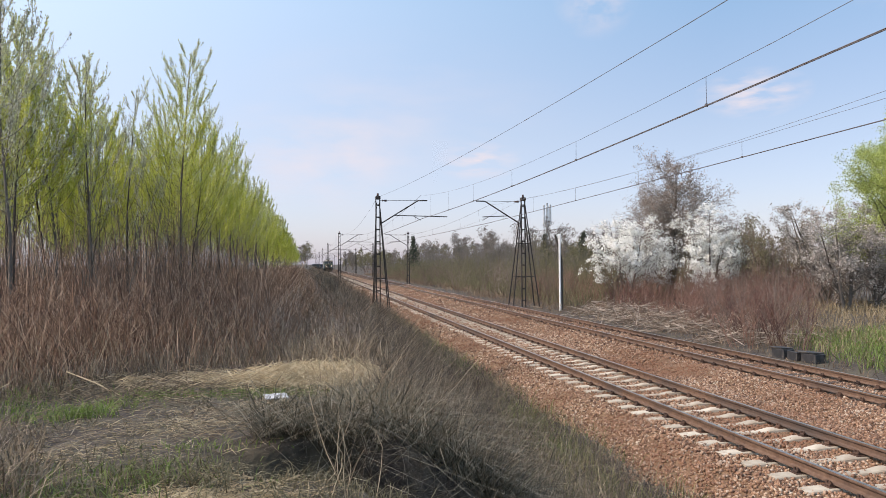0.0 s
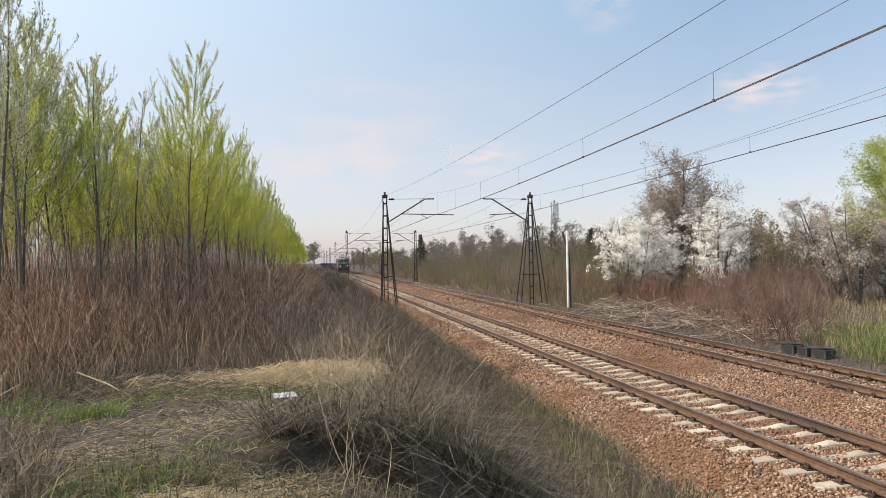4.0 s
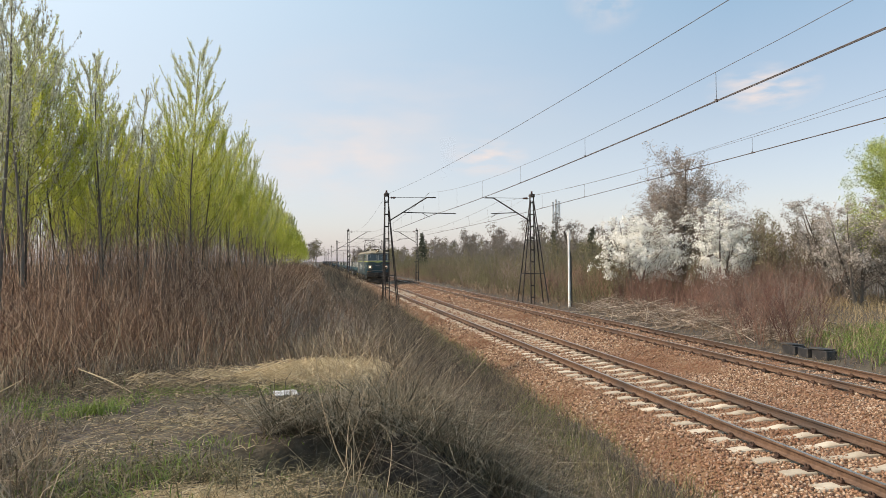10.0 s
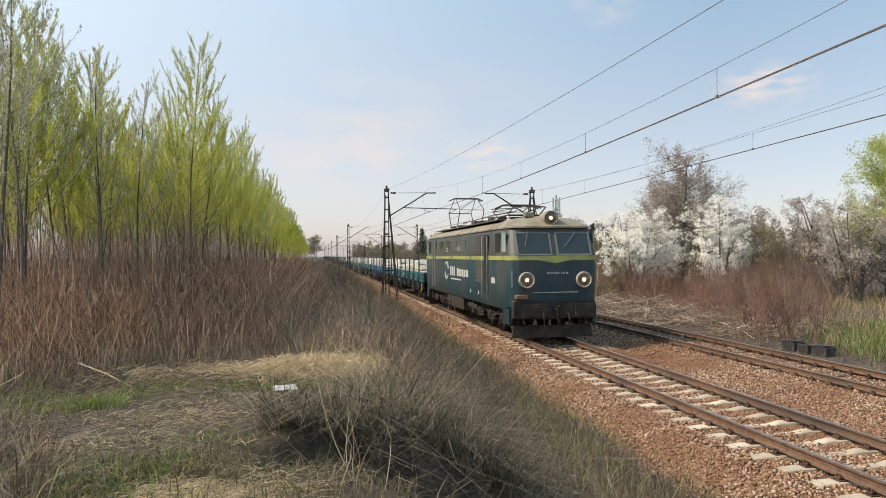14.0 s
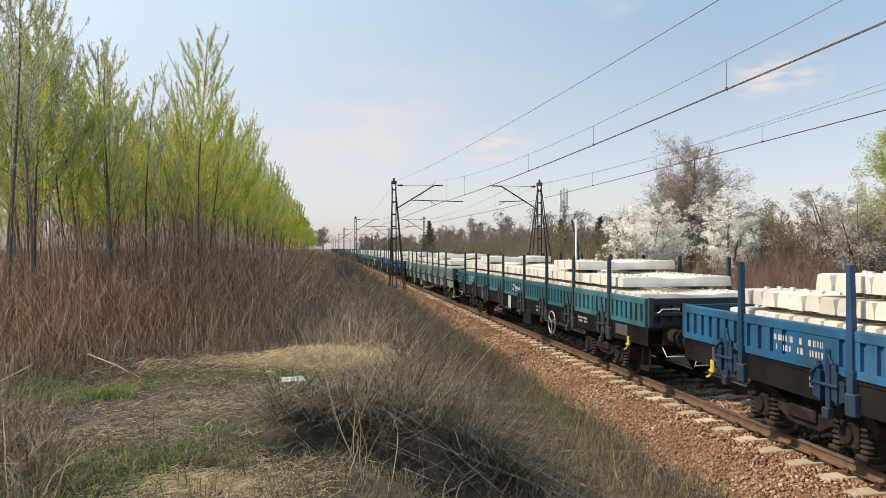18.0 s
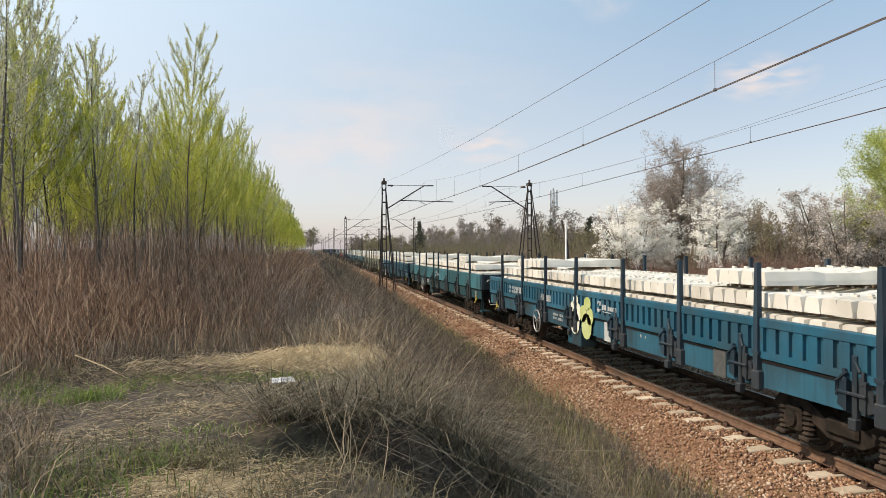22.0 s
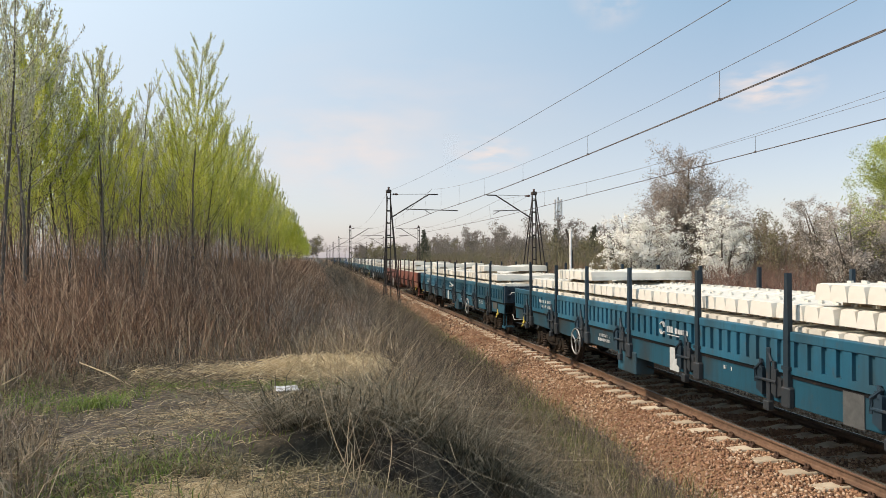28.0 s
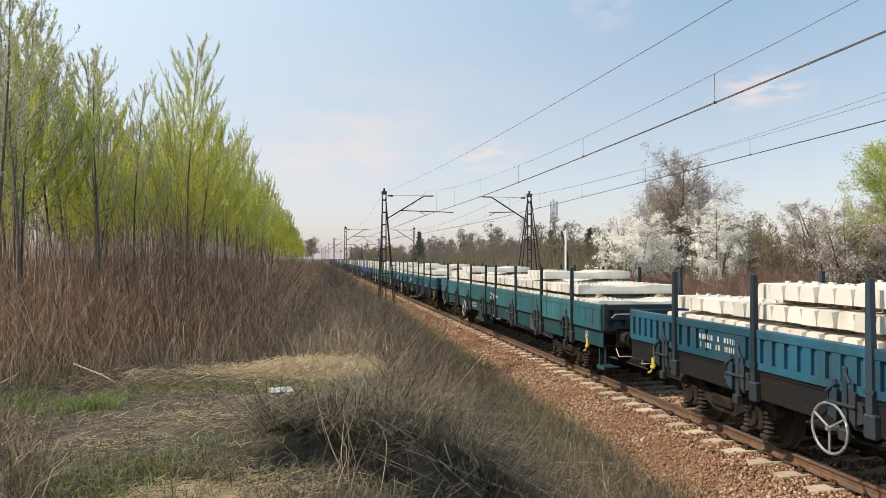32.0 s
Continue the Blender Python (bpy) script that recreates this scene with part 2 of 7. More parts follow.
def raw(name, verts, faces, material, smooth=False):
    """A mesh of equal faces from arrays."""
    me = bpy.data.meshes.new(name)
    verts, faces = np.asarray(verts, np.float32).reshape(-1, 3), np.asarray(faces, np.int32)
    nf, k = faces.shape
    me.vertices.add(len(verts)), me.loops.add(nf * k), me.polygons.add(nf)
    me.vertices.foreach_set("co", verts.ravel())
    me.loops.foreach_set("vertex_index", faces.ravel())
    me.polygons.foreach_set("loop_start", np.arange(nf, dtype=np.int32) * k)
    me.polygons.foreach_set("loop_total", np.full(nf, k, np.int32))
    if smooth:
        me.polygons.foreach_set("use_smooth", np.ones(nf, bool))
    me.update(calc_edges=True)
    me.materials.append(material)
    return me


def stalks(base, tip_dir, height, r, bend, rng, segs=2, sides=3):
    """Many thin tapering stems: arrays of base points, lean vectors, heights and radii. Returns vertices and quads."""
    n = len(base)
    ts = np.linspace(0, 1, segs + 1)
    sag = rng.normal(0, 1, (n, 2)) * bend
    cen = base[:, None, :] + height[:, None, None] * (ts[None, :, None] * np.concatenate([tip_dir, np.ones((n, 1))], 1)[:, None, :])
    cen[:, :, :2] += (ts[None, :] ** 2)[:, :, None] * (sag * height[:, None])[:, None, :]
    ang = rng.uniform(0, 6.28, n)[:, None] + np.arange(sides)[None] * 2 * np.pi / sides
    ring = np.stack([np.cos(ang), np.sin(ang), 0 * ang], -1)
    rad = r[:, None] * (1 - 0.72 * ts)[None]
    v = cen[:, :, None, :] + rad[:, :, None, None] * ring[:, None]
    idx = np.arange(n * (segs + 1) * sides).reshape(n, segs + 1, sides)
    a, b = idx[:, :-1], idx[:, 1:]
    f = np.stack([a, np.roll(a, -1, 2), np.roll(b, -1, 2), b], -1)
    return v.reshape(-1, 3), f.reshape(-1, 4), cen


def kinked(base, lean, height, r, wob, rng, segs=4, sides=3, curl=0.0):
    """Upright dead stems that change their way a little from piece to piece; curl bends the tips over."""
    n = len(base)
    step = np.concatenate([lean, np.ones((n, 1))], 1)[:, None, :] * np.ones((1, segs, 1))
    step[:, :, :2] += np.cumsum(rng.normal(0, wob, (n, segs, 2)), 1)
    if curl:
        a = rng.uniform(0, 6.28, n)
        k = (np.arange(1, segs + 1) / segs) ** 2 * curl
        step[:, :, 0] += np.cos(a)[:, None] * k * 1.6
        step[:, :, 1] += np.sin(a)[:, None] * k * 1.6
        step[:, :, 2] -= k[None] * rng.uniform(0.5, 1.5, (n, 1))
    cen = np.concatenate([np.zeros((n, 1, 3)), np.cumsum(step, 1)], 1) * (height / segs)[:, None, None] + base[:, None, :]
    ang = rng.uniform(0, 6.28, n)[:, None] + np.arange(sides)[None] * 2 * np.pi / sides
    ring = np.stack([np.cos(ang), np.sin(ang), 0 * ang], -1)
    rad = r[:, None] * np.linspace(1, 0.4, segs + 1)[None]
    v = cen[:, :, None, :] + rad[:, :, None, None] * ring[:, None]
    idx = np.arange(n * (segs + 1) * sides).reshape(n, segs + 1, sides)
    a, b = idx[:, :-1], idx[:, 1:]
    f = np.stack([a, np.roll(a, -1, 2), np.roll(b, -1, 2), b], -1)
    return v.reshape(-1, 3), f.reshape(-1, 4), cen


def blades(base, lean, height, width, rng, droop=0.3):
    """Flat two-piece blades with a fold, for grass. Returns vertices and quads."""
    n = len(base)
    a = rng.uniform(0, 6.28, n)
    side = np.stack([np.cos(a), np.sin(a), 0 * a], 1) * width[:, None] / 2
    mid = base + np.concatenate([lean * 0.45, np.full((n, 1), 0.62)], 1) * height[:, None]
    tip = base + np.concatenate([lean * (1 + droop), np.full((n, 1), 1.0 - droop * 0.5)], 1) * height[:, None]
    v = np.stack([base - side, base + side, mid + side * 0.8, mid - side * 0.8, tip + side * 0.15, tip - side * 0.15], 1)
    k = (np.arange(n) * 6)[:, None]
    f = np.stack([k + [0, 1, 2, 3], k + [3, 2, 4, 5]], 1)
    return v.reshape(-1, 3), f.reshape(-1, 4)


def joined(chunks):
    vs, fs, k = [], [], 0
    for v, f in chunks:
        vs.append(v), fs.append(f + k)
        k += len(v)
    return np.concatenate(vs), np.concatenate(fs)

# ---- ground ----
def smooth_step(a, b, x):
    t = np.clip((x - a) / (b - a), 0, 1)
    return t * t * (3 - 2 * t)


def wave(x, y, k, seed):
    r = np.random.default_rng(seed)
    s = 0
    for _ in range(5):
        a, p = r.uniform(0, 6.28), r.uniform(0, 6.28)
        s = s + np.sin((x * np.cos(a) + y * np.sin(a)) * k * r.uniform(0.6, 1.7) + p)
    return s / 5


def ground_z(x, y):
    """Height of the ground: the path, the bank, the ditch, the line's bed and the flat land behind."""
    x, y = np.asarray(x, float), np.asarray(y, float)
    crest = 0.75 + 0.25 * wave(x * 0, y, 0.5, 3) - 0.25 * smooth_step(9, 4, y)
    bank = -1.95 * smooth_step(crest, crest + 2.9, x)
    foot = 0.28 * smooth_step(3.9, 5.4, x)
    z = bank + foot + 0.15 * smooth_step(13.5, 16.0, x) + 0.35 * smooth_step(18, 30, x)
    # hollow in the edge of the path
    near = np.clip(x, 0, 1.6)
    hole = ((x - 0.95) / 1.45) ** 2 + ((y - 6.15 + 0.5 * near - 0.08 * np.sin(x * 5)) / (0.62 + 0.35 * near)) ** 2
    z = z - 1.25 * np.exp(-hole ** 4) * smooth_step(3.2, 1.6, x)
    # low mound with flattened straw
    z = z + 0.08 * np.exp(-(((x - 0.1) / 0.8) ** 2 + ((y - 9.9) / 0.9) ** 2))
    z = z + 0.035 * wave(x, y, 1.3, 5) * smooth_step(60, 30, np.abs(y)) + 0.015 * wave(x, y, 4.7, 6)
    return z


def axis_steps(spec):
    out = [spec[0][0]]
    for a, b, d in spec:
        n = max(1, round((b - a) / d))
        out += [a + (b - a) * k / n for k in range(1, n + 1)]
    return np.array(out)


gx = axis_steps([(-1500, -200, 260), (-200, -30, 17), (-30, -4, 1.3), (-4, -1, 0.12), (-1, 2.5, 0.07), (2.5, 6, 0.14), (6, 20, 0.5), (20, 40, 2.0), (40, 200, 16), (200, 1500, 260)])
gy = axis_steps([(-400, -30, 60), (-30, 2, 2), (2, 4.4, 0.14), (4.4, 7.4, 0.06), (7.4, 14, 0.13), (14, 40, 0.5), (40, 120, 2.5), (120, 400, 14), (400, 2500, 150)])
GX, GY = np.meshgrid(gx, gy)
idx = np.arange(GX.size).reshape(GX.shape)
ground = new("ground", raw("ground", np.stack([GX, GY, ground_z(GX, GY)], -1), np.stack([idx[:-1, :-1], idx[:-1, 1:], idx[1:, 1:], idx[1:, :-1]], -1).reshape(-1, 4), M_SOIL, True))
tagged(ground, "bare brown soil path with dry grass, falling to a ditch", "ground", kind="structure")


def bed(name, centre, z_top, half, foot_l, foot_r, z_foot_l, z_foot_r, label):
    """The ballast bed of one track, with a crown and sloping shoulders."""
    prof = [(foot_l, z_foot_l), (centre - half, z_top), (centre - 0.9, z_top - 0.0), (centre, z_top - 0.03), (centre + 0.9, z_top), (centre + half, z_top), (foot_r, z_foot_r)]
    ys = axis_steps([(-60, 4, 8), (4, 40, 1.0), (40, 700, 30)])
    v, f = [], []
    for y in ys:
        v += [(x, y, z) for x, z in prof]
    n = len(prof)
    for k in range(len(ys) - 1):
        f += [(k * n + j, k * n + j + 1, (k + 1) * n + j + 1, (k + 1) * n + j) for j in range(n - 1)]
    return tagged(new(name, raw(name, v, f, M_BALLAST)), label, "ballast", kind="structure")


BED_Z = SLEEPER_Z - 0.045
MID_X = 9.95
bed("ballast_near", TRACK, BED_Z, 1.6, 4.75, MID_X, -1.84, BED_Z - 0.12, "bed of reddish brown crushed stone under the near track")
bed("ballast_far", FAR_TRACK, BED_Z - 0.0, 1.5, MID_X, 15.0, BED_Z - 0.12, -1.82, "bed of rusty brown crushed stone under the far track")


def bed_z(x):
    """Height of the ballast's surface."""
    return np.interp(x, [4.75, TRACK - 1.6, TRACK + 1.6, MID_X, FAR_TRACK - 1.5, FAR_TRACK + 1.5, 15.0], [-1.84, BED_Z, BED_Z, BED_Z - 0.12, BED_Z, BED_Z, -1.82])


def ballast_stones():
    rng = np.random.default_rng(11)
    # one rough stone, then many turned and stretched ones
    proto = np.array([(1, 0, 0.1), (0.3, 0.9, -0.1), (-0.8, 0.6, 0.1), (-0.8, -0.6, -0.1), (0.3, -0.95, 0.1), (0.15, 0.1, 0.8), (-0.2, 0.2, -0.7)], float)
    tri = np.array([(0, 1, 5), (1, 2, 5), (2, 3, 5), (3, 4, 5), (4, 0, 5), (1, 0, 6), (2, 1, 6), (3, 2, 6), (4, 3, 6), (0, 4, 6)])
    xs, ys = [], []
    for y0, y1, x0, x1, dens in ((7.5, 13, 4.7, 12.2, 620), (13, 20, 4.7, 14.0, 430), (20, 30, 4.7, 14.2, 200), (30, 48, 4.8, 14.6, 60), (48, 95, 4.8, 14.8, 22)):
        n = int((y1 - y0) * (x1 - x0) * dens)
        xs.append(rng.uniform(x0, x1, n)), ys.append(rng.uniform(y0, y1, n))
    x, y = np.concatenate(xs), np.concatenate(ys)
    n = len(x)
    size = rng.uniform(0.016, 0.034, n) * (1 + 0.35 * (y > 20) + 0.4 * (y > 30) + 0.7 * (y > 48))
    between = (np.abs(x - TRACK) < 0.75) | (np.abs(x - FAR_TRACK) < 0.75)
    z = bed_z(x) + rng.uniform(-0.3, 0.8, n) * size + 0.012 * wave(x, y, 6, 8) - 0.02 * between
    q = rng.normal(size=(n, 4))
    q /= np.linalg.norm(q, axis=1)[:, None]
    w, a, b, c = q.T
    R = np.stack([1 - 2 * (b * b + c * c), 2 * (a * b - c * w), 2 * (a * c + b * w), 2 * (a * b + c * w), 1 - 2 * (a * a + c * c), 2 * (b * c - a * w), 2 * (a * c - b * w), 2 * (b * c + a * w), 1 - 2 * (a * a + b * b)], 1).reshape(n, 3, 3)
    shp = proto[None] * rng.uniform(0.65, 1.35, (n, 7, 1)) * rng.uniform(0.7, 1.3, (n, 1, 3))
    v = np.einsum("nij,nkj->nki", R, shp) * size[:, None, None] + np.stack([x, y, z], 1)[:, None]
    f = tri[None] + (np.arange(n) * 7)[:, None, None]
    tagged(new("ballast_stones", raw("ballast_stones", v, f.reshape(-1, 3), M_STONE)), "loose crushed stones, brown, tan and grey, heaped between the rails", "ballast", kind="stuff")


ballast_stones()

# ---- tracks ----
RAIL_PROFILE = [(-0.0625, 0), (0.0625, 0), (0.0625, 0.011), (0.02, 0.026), (0.008, 0.04), (0.008, 0.105), (0.034, 0.118), (0.034, 0.143), (0.028, 0.149),
                (-0.028, 0.149), (-0.034, 0.143), (-0.034, 0.118), (-0.008, 0.105), (-0.008, 0.04), (-0.02, 0.026), (-0.0625, 0.011)]


def concrete_sleeper_mesh(length=2.5, wide=0.27, name="sleeper", material=None):
    """A sleeper with inclined seats and a lower waist, its top narrower than its foot; lies along x, its seats' top at z = 0."""
    m = Mesh()
    st = [(-length / 2, -0.015, 0.96), (-1.0, 0.0, 1.0), (-0.5, 0.0, 1.0), (-0.28, -0.035, 0.86), (0, -0.045, 0.84), (0.28, -0.035, 0.86), (0.5, 0.0, 1.0), (1.0, 0.0, 1.0), (length / 2, -0.015, 0.96)]
    v, f = [], []
    for x, z, k in st:
        w, h = wide * k / 2, 0.2
        v += [(x, -w, z - h), (x, -w * 0.8, z - 0.015), (x, -w * 0.68, z), (x, w * 0.68, z), (x, w * 0.8, z - 0.015), (x, w, z - h)]
    for k in range(len(st) - 1):
        f += [(6 * k + j, 6 * k + (j + 1) % 6, 6 * k + 6 + (j + 1) % 6, 6 * k + 6 + j) for j in range(6)]
    f += [tuple(range(6)), tuple(range(6 * len(st) - 1, 6 * len(st) - 7, -1))]
    return m.add(v, f).data(name, material or M_CONCRETE)


def fastening_mesh():
    """Ribbed plate, two clips with bolts and nuts, for one rail seat."""
    m = Mesh()
    m.box(-0.16, 0.16, -0.08, 0.08, 0.0, 0.014)
    for s in (-1, 1):
        m.box(s * 0.1 - 0.035, s * 0.1 + 0.035, -0.05, 0.05, 0.014, 0.045, 0.008)
        m.tube([(s * 0.105, -0.03, 0.02), (s * 0.105, -0.03, 0.085)], 0.012, 6)
        m.tube([(s * 0.105, -0.03, 0.045), (s * 0.105, -0.03, 0.07)], 0.026, 6)
        m.tube([(s * 0.105, 0.032, 0.02), (s * 0.105, 0.032, 0.08)], 0.022, 6)
    return m.data("fastening", M_CLIP)


def lay_track(name, x, sleeper_mesh, sleeper_z, rail_z, first, last, pitch, label, fast_z):
    tr = thing(name, label, "track", kind="structure")
    for s in (-1, 1):
        r = part("rail", Mesh().prism([(x + s * 0.7535 + a, rail_z - 0.149 + b) for a, b in RAIL_PROFILE], -60, 700), M_RAIL, tr, "rusty steel rail")
        part("rail_head", Mesh().box(x + s * 0.7535 - 0.024, x + s * 0.7535 + 0.024, -60, 700, rail_z - 0.001, rail_z + 0.0015), M_RAILTOP, r, "polished running surface")
    fm = fastening_mesh()
    rng = random.Random(5)
    for k in range(first, last):
        y = FIRST + k * pitch + rng.uniform(-0.015, 0.015)
        sl = part("sleeper", sleeper_mesh, None, tr, at=pose(x + rng.uniform(-0.02, 0.02), y, sleeper_z, 0, 0, rng.uniform(-0.8, 0.8)))
        for s in (-1, 1):
            part("fastening", fm, None, sl, at=pose(s * 0.7535, 0, fast_z))
    # the rest of the sleepers, far down the line
    me = sleeper_mesh
    m = Mesh()
    for k in range(last, last + 360):
        m.box(x - 1.25, x + 1.25, FIRST + k * pitch - 0.11, FIRST + k * pitch + 0.11, sleeper_z - 0.15, sleeper_z)
    tagged(part("far_sleepers", m, me.materials[0], tr, "distant row of sleepers"), kind="stuff")
    return tr


lay_track("track_1", TRACK, concrete_sleeper_mesh(), SLEEPER_Z, RAIL_Z, -6, 84, PITCH, "near railway track with weathered concrete sleepers and rusty rails", 0.0)
wood = Mesh().box(-1.3, 1.3, -0.13, 0.13, -0.15, 0, 0.012).data("sleeper", M_OLDWOOD)
lay_track("track_2", FAR_TRACK, wood, BED_Z + 0.005, RAIL_Z - 0.02, -4, 84, PITCH, "far railway track with rusty rails, wooden sleepers sunk in ballast", 0.03)

# ---- overhead line ----
def mast(name, at, legs, arm, label, tall=7.7, leg_y=0.55, group="line of catenary masts"):
    """A riveted steel mast: a ladder column with four leaning legs, rings, a cap and a bracket. legs: feet across the line; arm: +1 or -1."""
    t = thing(name, label, "catenary mast", at, group)
    lo, hi = legs
    for x in (-0.13, 0.13):
        part("post", Mesh().box(x - 0.032, x + 0.032, -0.05, 0.05, 0, tall - 0.15), M_STEELDARK, t)
    for k in range(9):
        z = 0.5 + k * 0.82
        part("batten", Mesh().box(-0.14, 0.14, -0.055, 0.055, z, z + 0.09), M_STEELDARK, t)
    top = tall - 0.45
    for x in (lo, hi):
        for y in (-leg_y, leg_y):
            part("leg", Mesh().tube([(x, y, 0), (math.copysign(0.1, x), math.copysign(0.1, y), top)], [0.05, 0.042], 4), M_STEELDARK, t)
            part("footing", Mesh().box(x - 0.16, x + 0.16, y - 0.16, y + 0.16, -0.3, 0.12, 0.02), M_CONCRETE, t, "small concrete footing")
    for z in (2.2, 4.5):
        f = 1 - z / top
        xa, xb, yy = lo * f + math.copysign(0.1, lo) * (1 - f), hi * f + math.copysign(0.1, hi) * (1 - f), leg_y * f + 0.1 * (1 - f)
        ring = Mesh()
        for a, b in (((xa, -yy), (xb, -yy)), ((xb, -yy), (xb, yy)), ((xb, yy), (xa, yy)), ((xa, yy), (xa, -yy))):
            ring.tube([(*a, z), (*b, z)], 0.032, 4)
        part("ring", ring, M_STEELDARK, t)
    part("cap", Mesh().box(-0.17, 0.17, -0.2, 0.2, tall - 0.22, tall, 0.03), M_STEELDARK, t)
    part("insulator", Mesh().lathe([(0, 0.05), (0.05, 0.09), (0.1, 0.05), (0.15, 0.09), (0.2, 0.04)], (0, 0, tall), "z", 8), M_INSUL, t, "brown ribbed insulator")
    # bracket: strut, top stay with an insulator, registration tube
    s = arm
    br = part("bracket", Mesh().tube([(s * 0.18, 0, 5.85), (s * 2.72, 0, 7.42), (s * 3.35, 0, 7.43)], 0.045, 8), M_STEELDARK, t, "bent steel tube bracket", True)
    part("stay", Mesh().tube([(s * 0.1, 0, 7.4), (s * 2.72, 0, 7.44)], 0.014, 6), M_STEELDARK, br)
    part("insulator", Mesh().lathe([(0, 0.03), (0.05, 0.07), (0.12, 0.04), (0.2, 0.07), (0.28, 0.07), (0.36, 0.03)], (s * 0.45 - 0.18, 0, 7.405), "x", 8), M_INSUL, br)
    part("registration_tube", Mesh().tube([(s * 1.05, 0, 6.42), (s * (4.72 if s > 0 else 2.9), 0, 6.34)], 0.03, 6), M_STEELDARK, br)
    part("steady_arm", Mesh().tube([(s * 2.4, 0, 6.38), (s * 2.9, 0, 6.1)], 0.018, 6), M_STEELDARK, br)
    return t


BASE_Z = -1.6
mast("catenary_mast", pose(4.7, MAST_Y, BASE_Z), (-0.32, 0.72), 1, "tall dark riveted steel catenary mast standing in brush beside the track")
mast("catenary_mast", pose(14.8, MAST_Y, BASE_Z), (-0.95, 0.95), -1, "splayed dark steel lattice catenary mast beside the far track", leg_y=0.6)
slim_l = mast("catenary_mast", pose(4.7, MAST_Y + 58, BASE_Z), (-0.2, 0.2), 1, "slim dark steel catenary mast farther down the line", leg_y=0.25)
slim_r = mast("catenary_mast", pose(14.8, MAST_Y + 58, BASE_Z), (-0.2, 0.2), -1, "slim dark steel catenary mast beside the far track", leg_y=0.25)
for k in range(2, 7):
    copy_thing(slim_l, pose(4.7, MAST_Y + 58 * k, BASE_Z))
    copy_thing(slim_r, pose(14.8, MAST_Y + 58 * k, BASE_Z))
for k in (-1,):
    copy_thing(slim_l, pose(4.7, MAST_Y - 60, BASE_Z))
    copy_thing(slim_r, pose(14.8, MAST_Y - 60, BASE_Z))


def overhead(name, x, contact, messenger, label):
    """Contact wire, messenger wire above it and the droppers between, span by span; contact and messenger: (x, z at the near end, x, z at the first mast, sag) of the first span."""
    o = thing(name, label, "overhead line")
    spans = [(MAST_Y - 60, MAST_Y)] + [(MAST_Y + 58 * k, MAST_Y + 58 * (k + 1)) for k in range(6)]

    def hang(w, a, b):
        return lambda u: (w[0] + (w[2] - w[0]) * u, a + (b - a) * u, w[1] + (w[3] - w[1]) * u - w[4] * 4 * u * (1 - u))

    for n, (a, b) in enumerate(spans):
        d = 0.25 if n % 2 else -0.25
        c = hang(contact if n == 0 else (x + d, contact[3] if n == 1 else 4.58, x - d, 4.58, 0.06), a, b)
        m = hang(messenger if n == 0 else (x + d * 0.4, messenger[3] if n == 1 else 5.83, x - d * 0.4, 5.83, 0.78), a, b)
        us = [k / 14 for k in range(15)]
        for dx in (-0.02, 0.02):
            part("contact_wire", Mesh().tube([(c(u)[0] + dx, c(u)[1], c(u)[2]) for u in us], 0.0085 if n == 0 else 0.012, 5), M_WIRE, o)
        part("messenger_wire", Mesh().tube([m(u) for u in us], 0.005 if n == 0 else 0.009, 5), M_WIRE, o)
        if n < 3:
            for k in range(9):
                p, q = Vector(c((k + 0.5) / 9)), Vector(m((k + 0.5) / 9))
                dr = part("dropper", Mesh().tube([p, q], 0.005, 4), M_WIRE, o)
                part("clamp", Mesh().box(p.x - 0.024, p.x + 0.024, p.y - 0.02, p.y + 0.02, p.z - 0.015, p.z + 0.035), M_WIRE, dr)
    return o


overhead("overhead_wire", TRACK, (6.44, 4.7, 7.76, 4.63, 0.35), (6.43, 5.88, 7.77, 6.18, 1.21), "dark contact wire hung from a messenger over the near track")
overhead("overhead_wire", FAR_TRACK, (11.51, 4.72, 12.5, 4.37, 0.05), (11.52, 5.79, 12.49, 5.55, 0.74), "dark contact wire hung from a messenger over the far track")


def earth_wire(x, near, label):
    """A wire along the tops of one row of masts; near: x and z at its near end, x and z at the first mast, sag."""
    fw = thing("earth_wire", label, "overhead line")
    spans = [(MAST_Y - 60, MAST_Y, near)] + [(MAST_Y + 58 * k, MAST_Y + 58 * (k + 1), (x, near[3] if k == 0 else 6.28, x, 6.28, 1.2)) for k in range(4)]
    for a, b, (xa, za, xb, zb, sag) in spans:
        part("wire_span", Mesh().tube([(xa + (xb - xa) * u, a + (b - a) * u, za + (zb - za) * u - sag * 4 * u * (1 - u)) for u in [k / 14 for k in range(15)]], 0.0058, 5), M_WIRE, fw)


earth_wire(4.72, (5.81, 5.19, 4.87, 6.1, 0.5), "thin dark wire slung between the tops of the masts")
earth_wire(14.75, (13.78, 7.55, 14.73, 6.0, 1.05), "thin dark wire along the tops of the far masts")

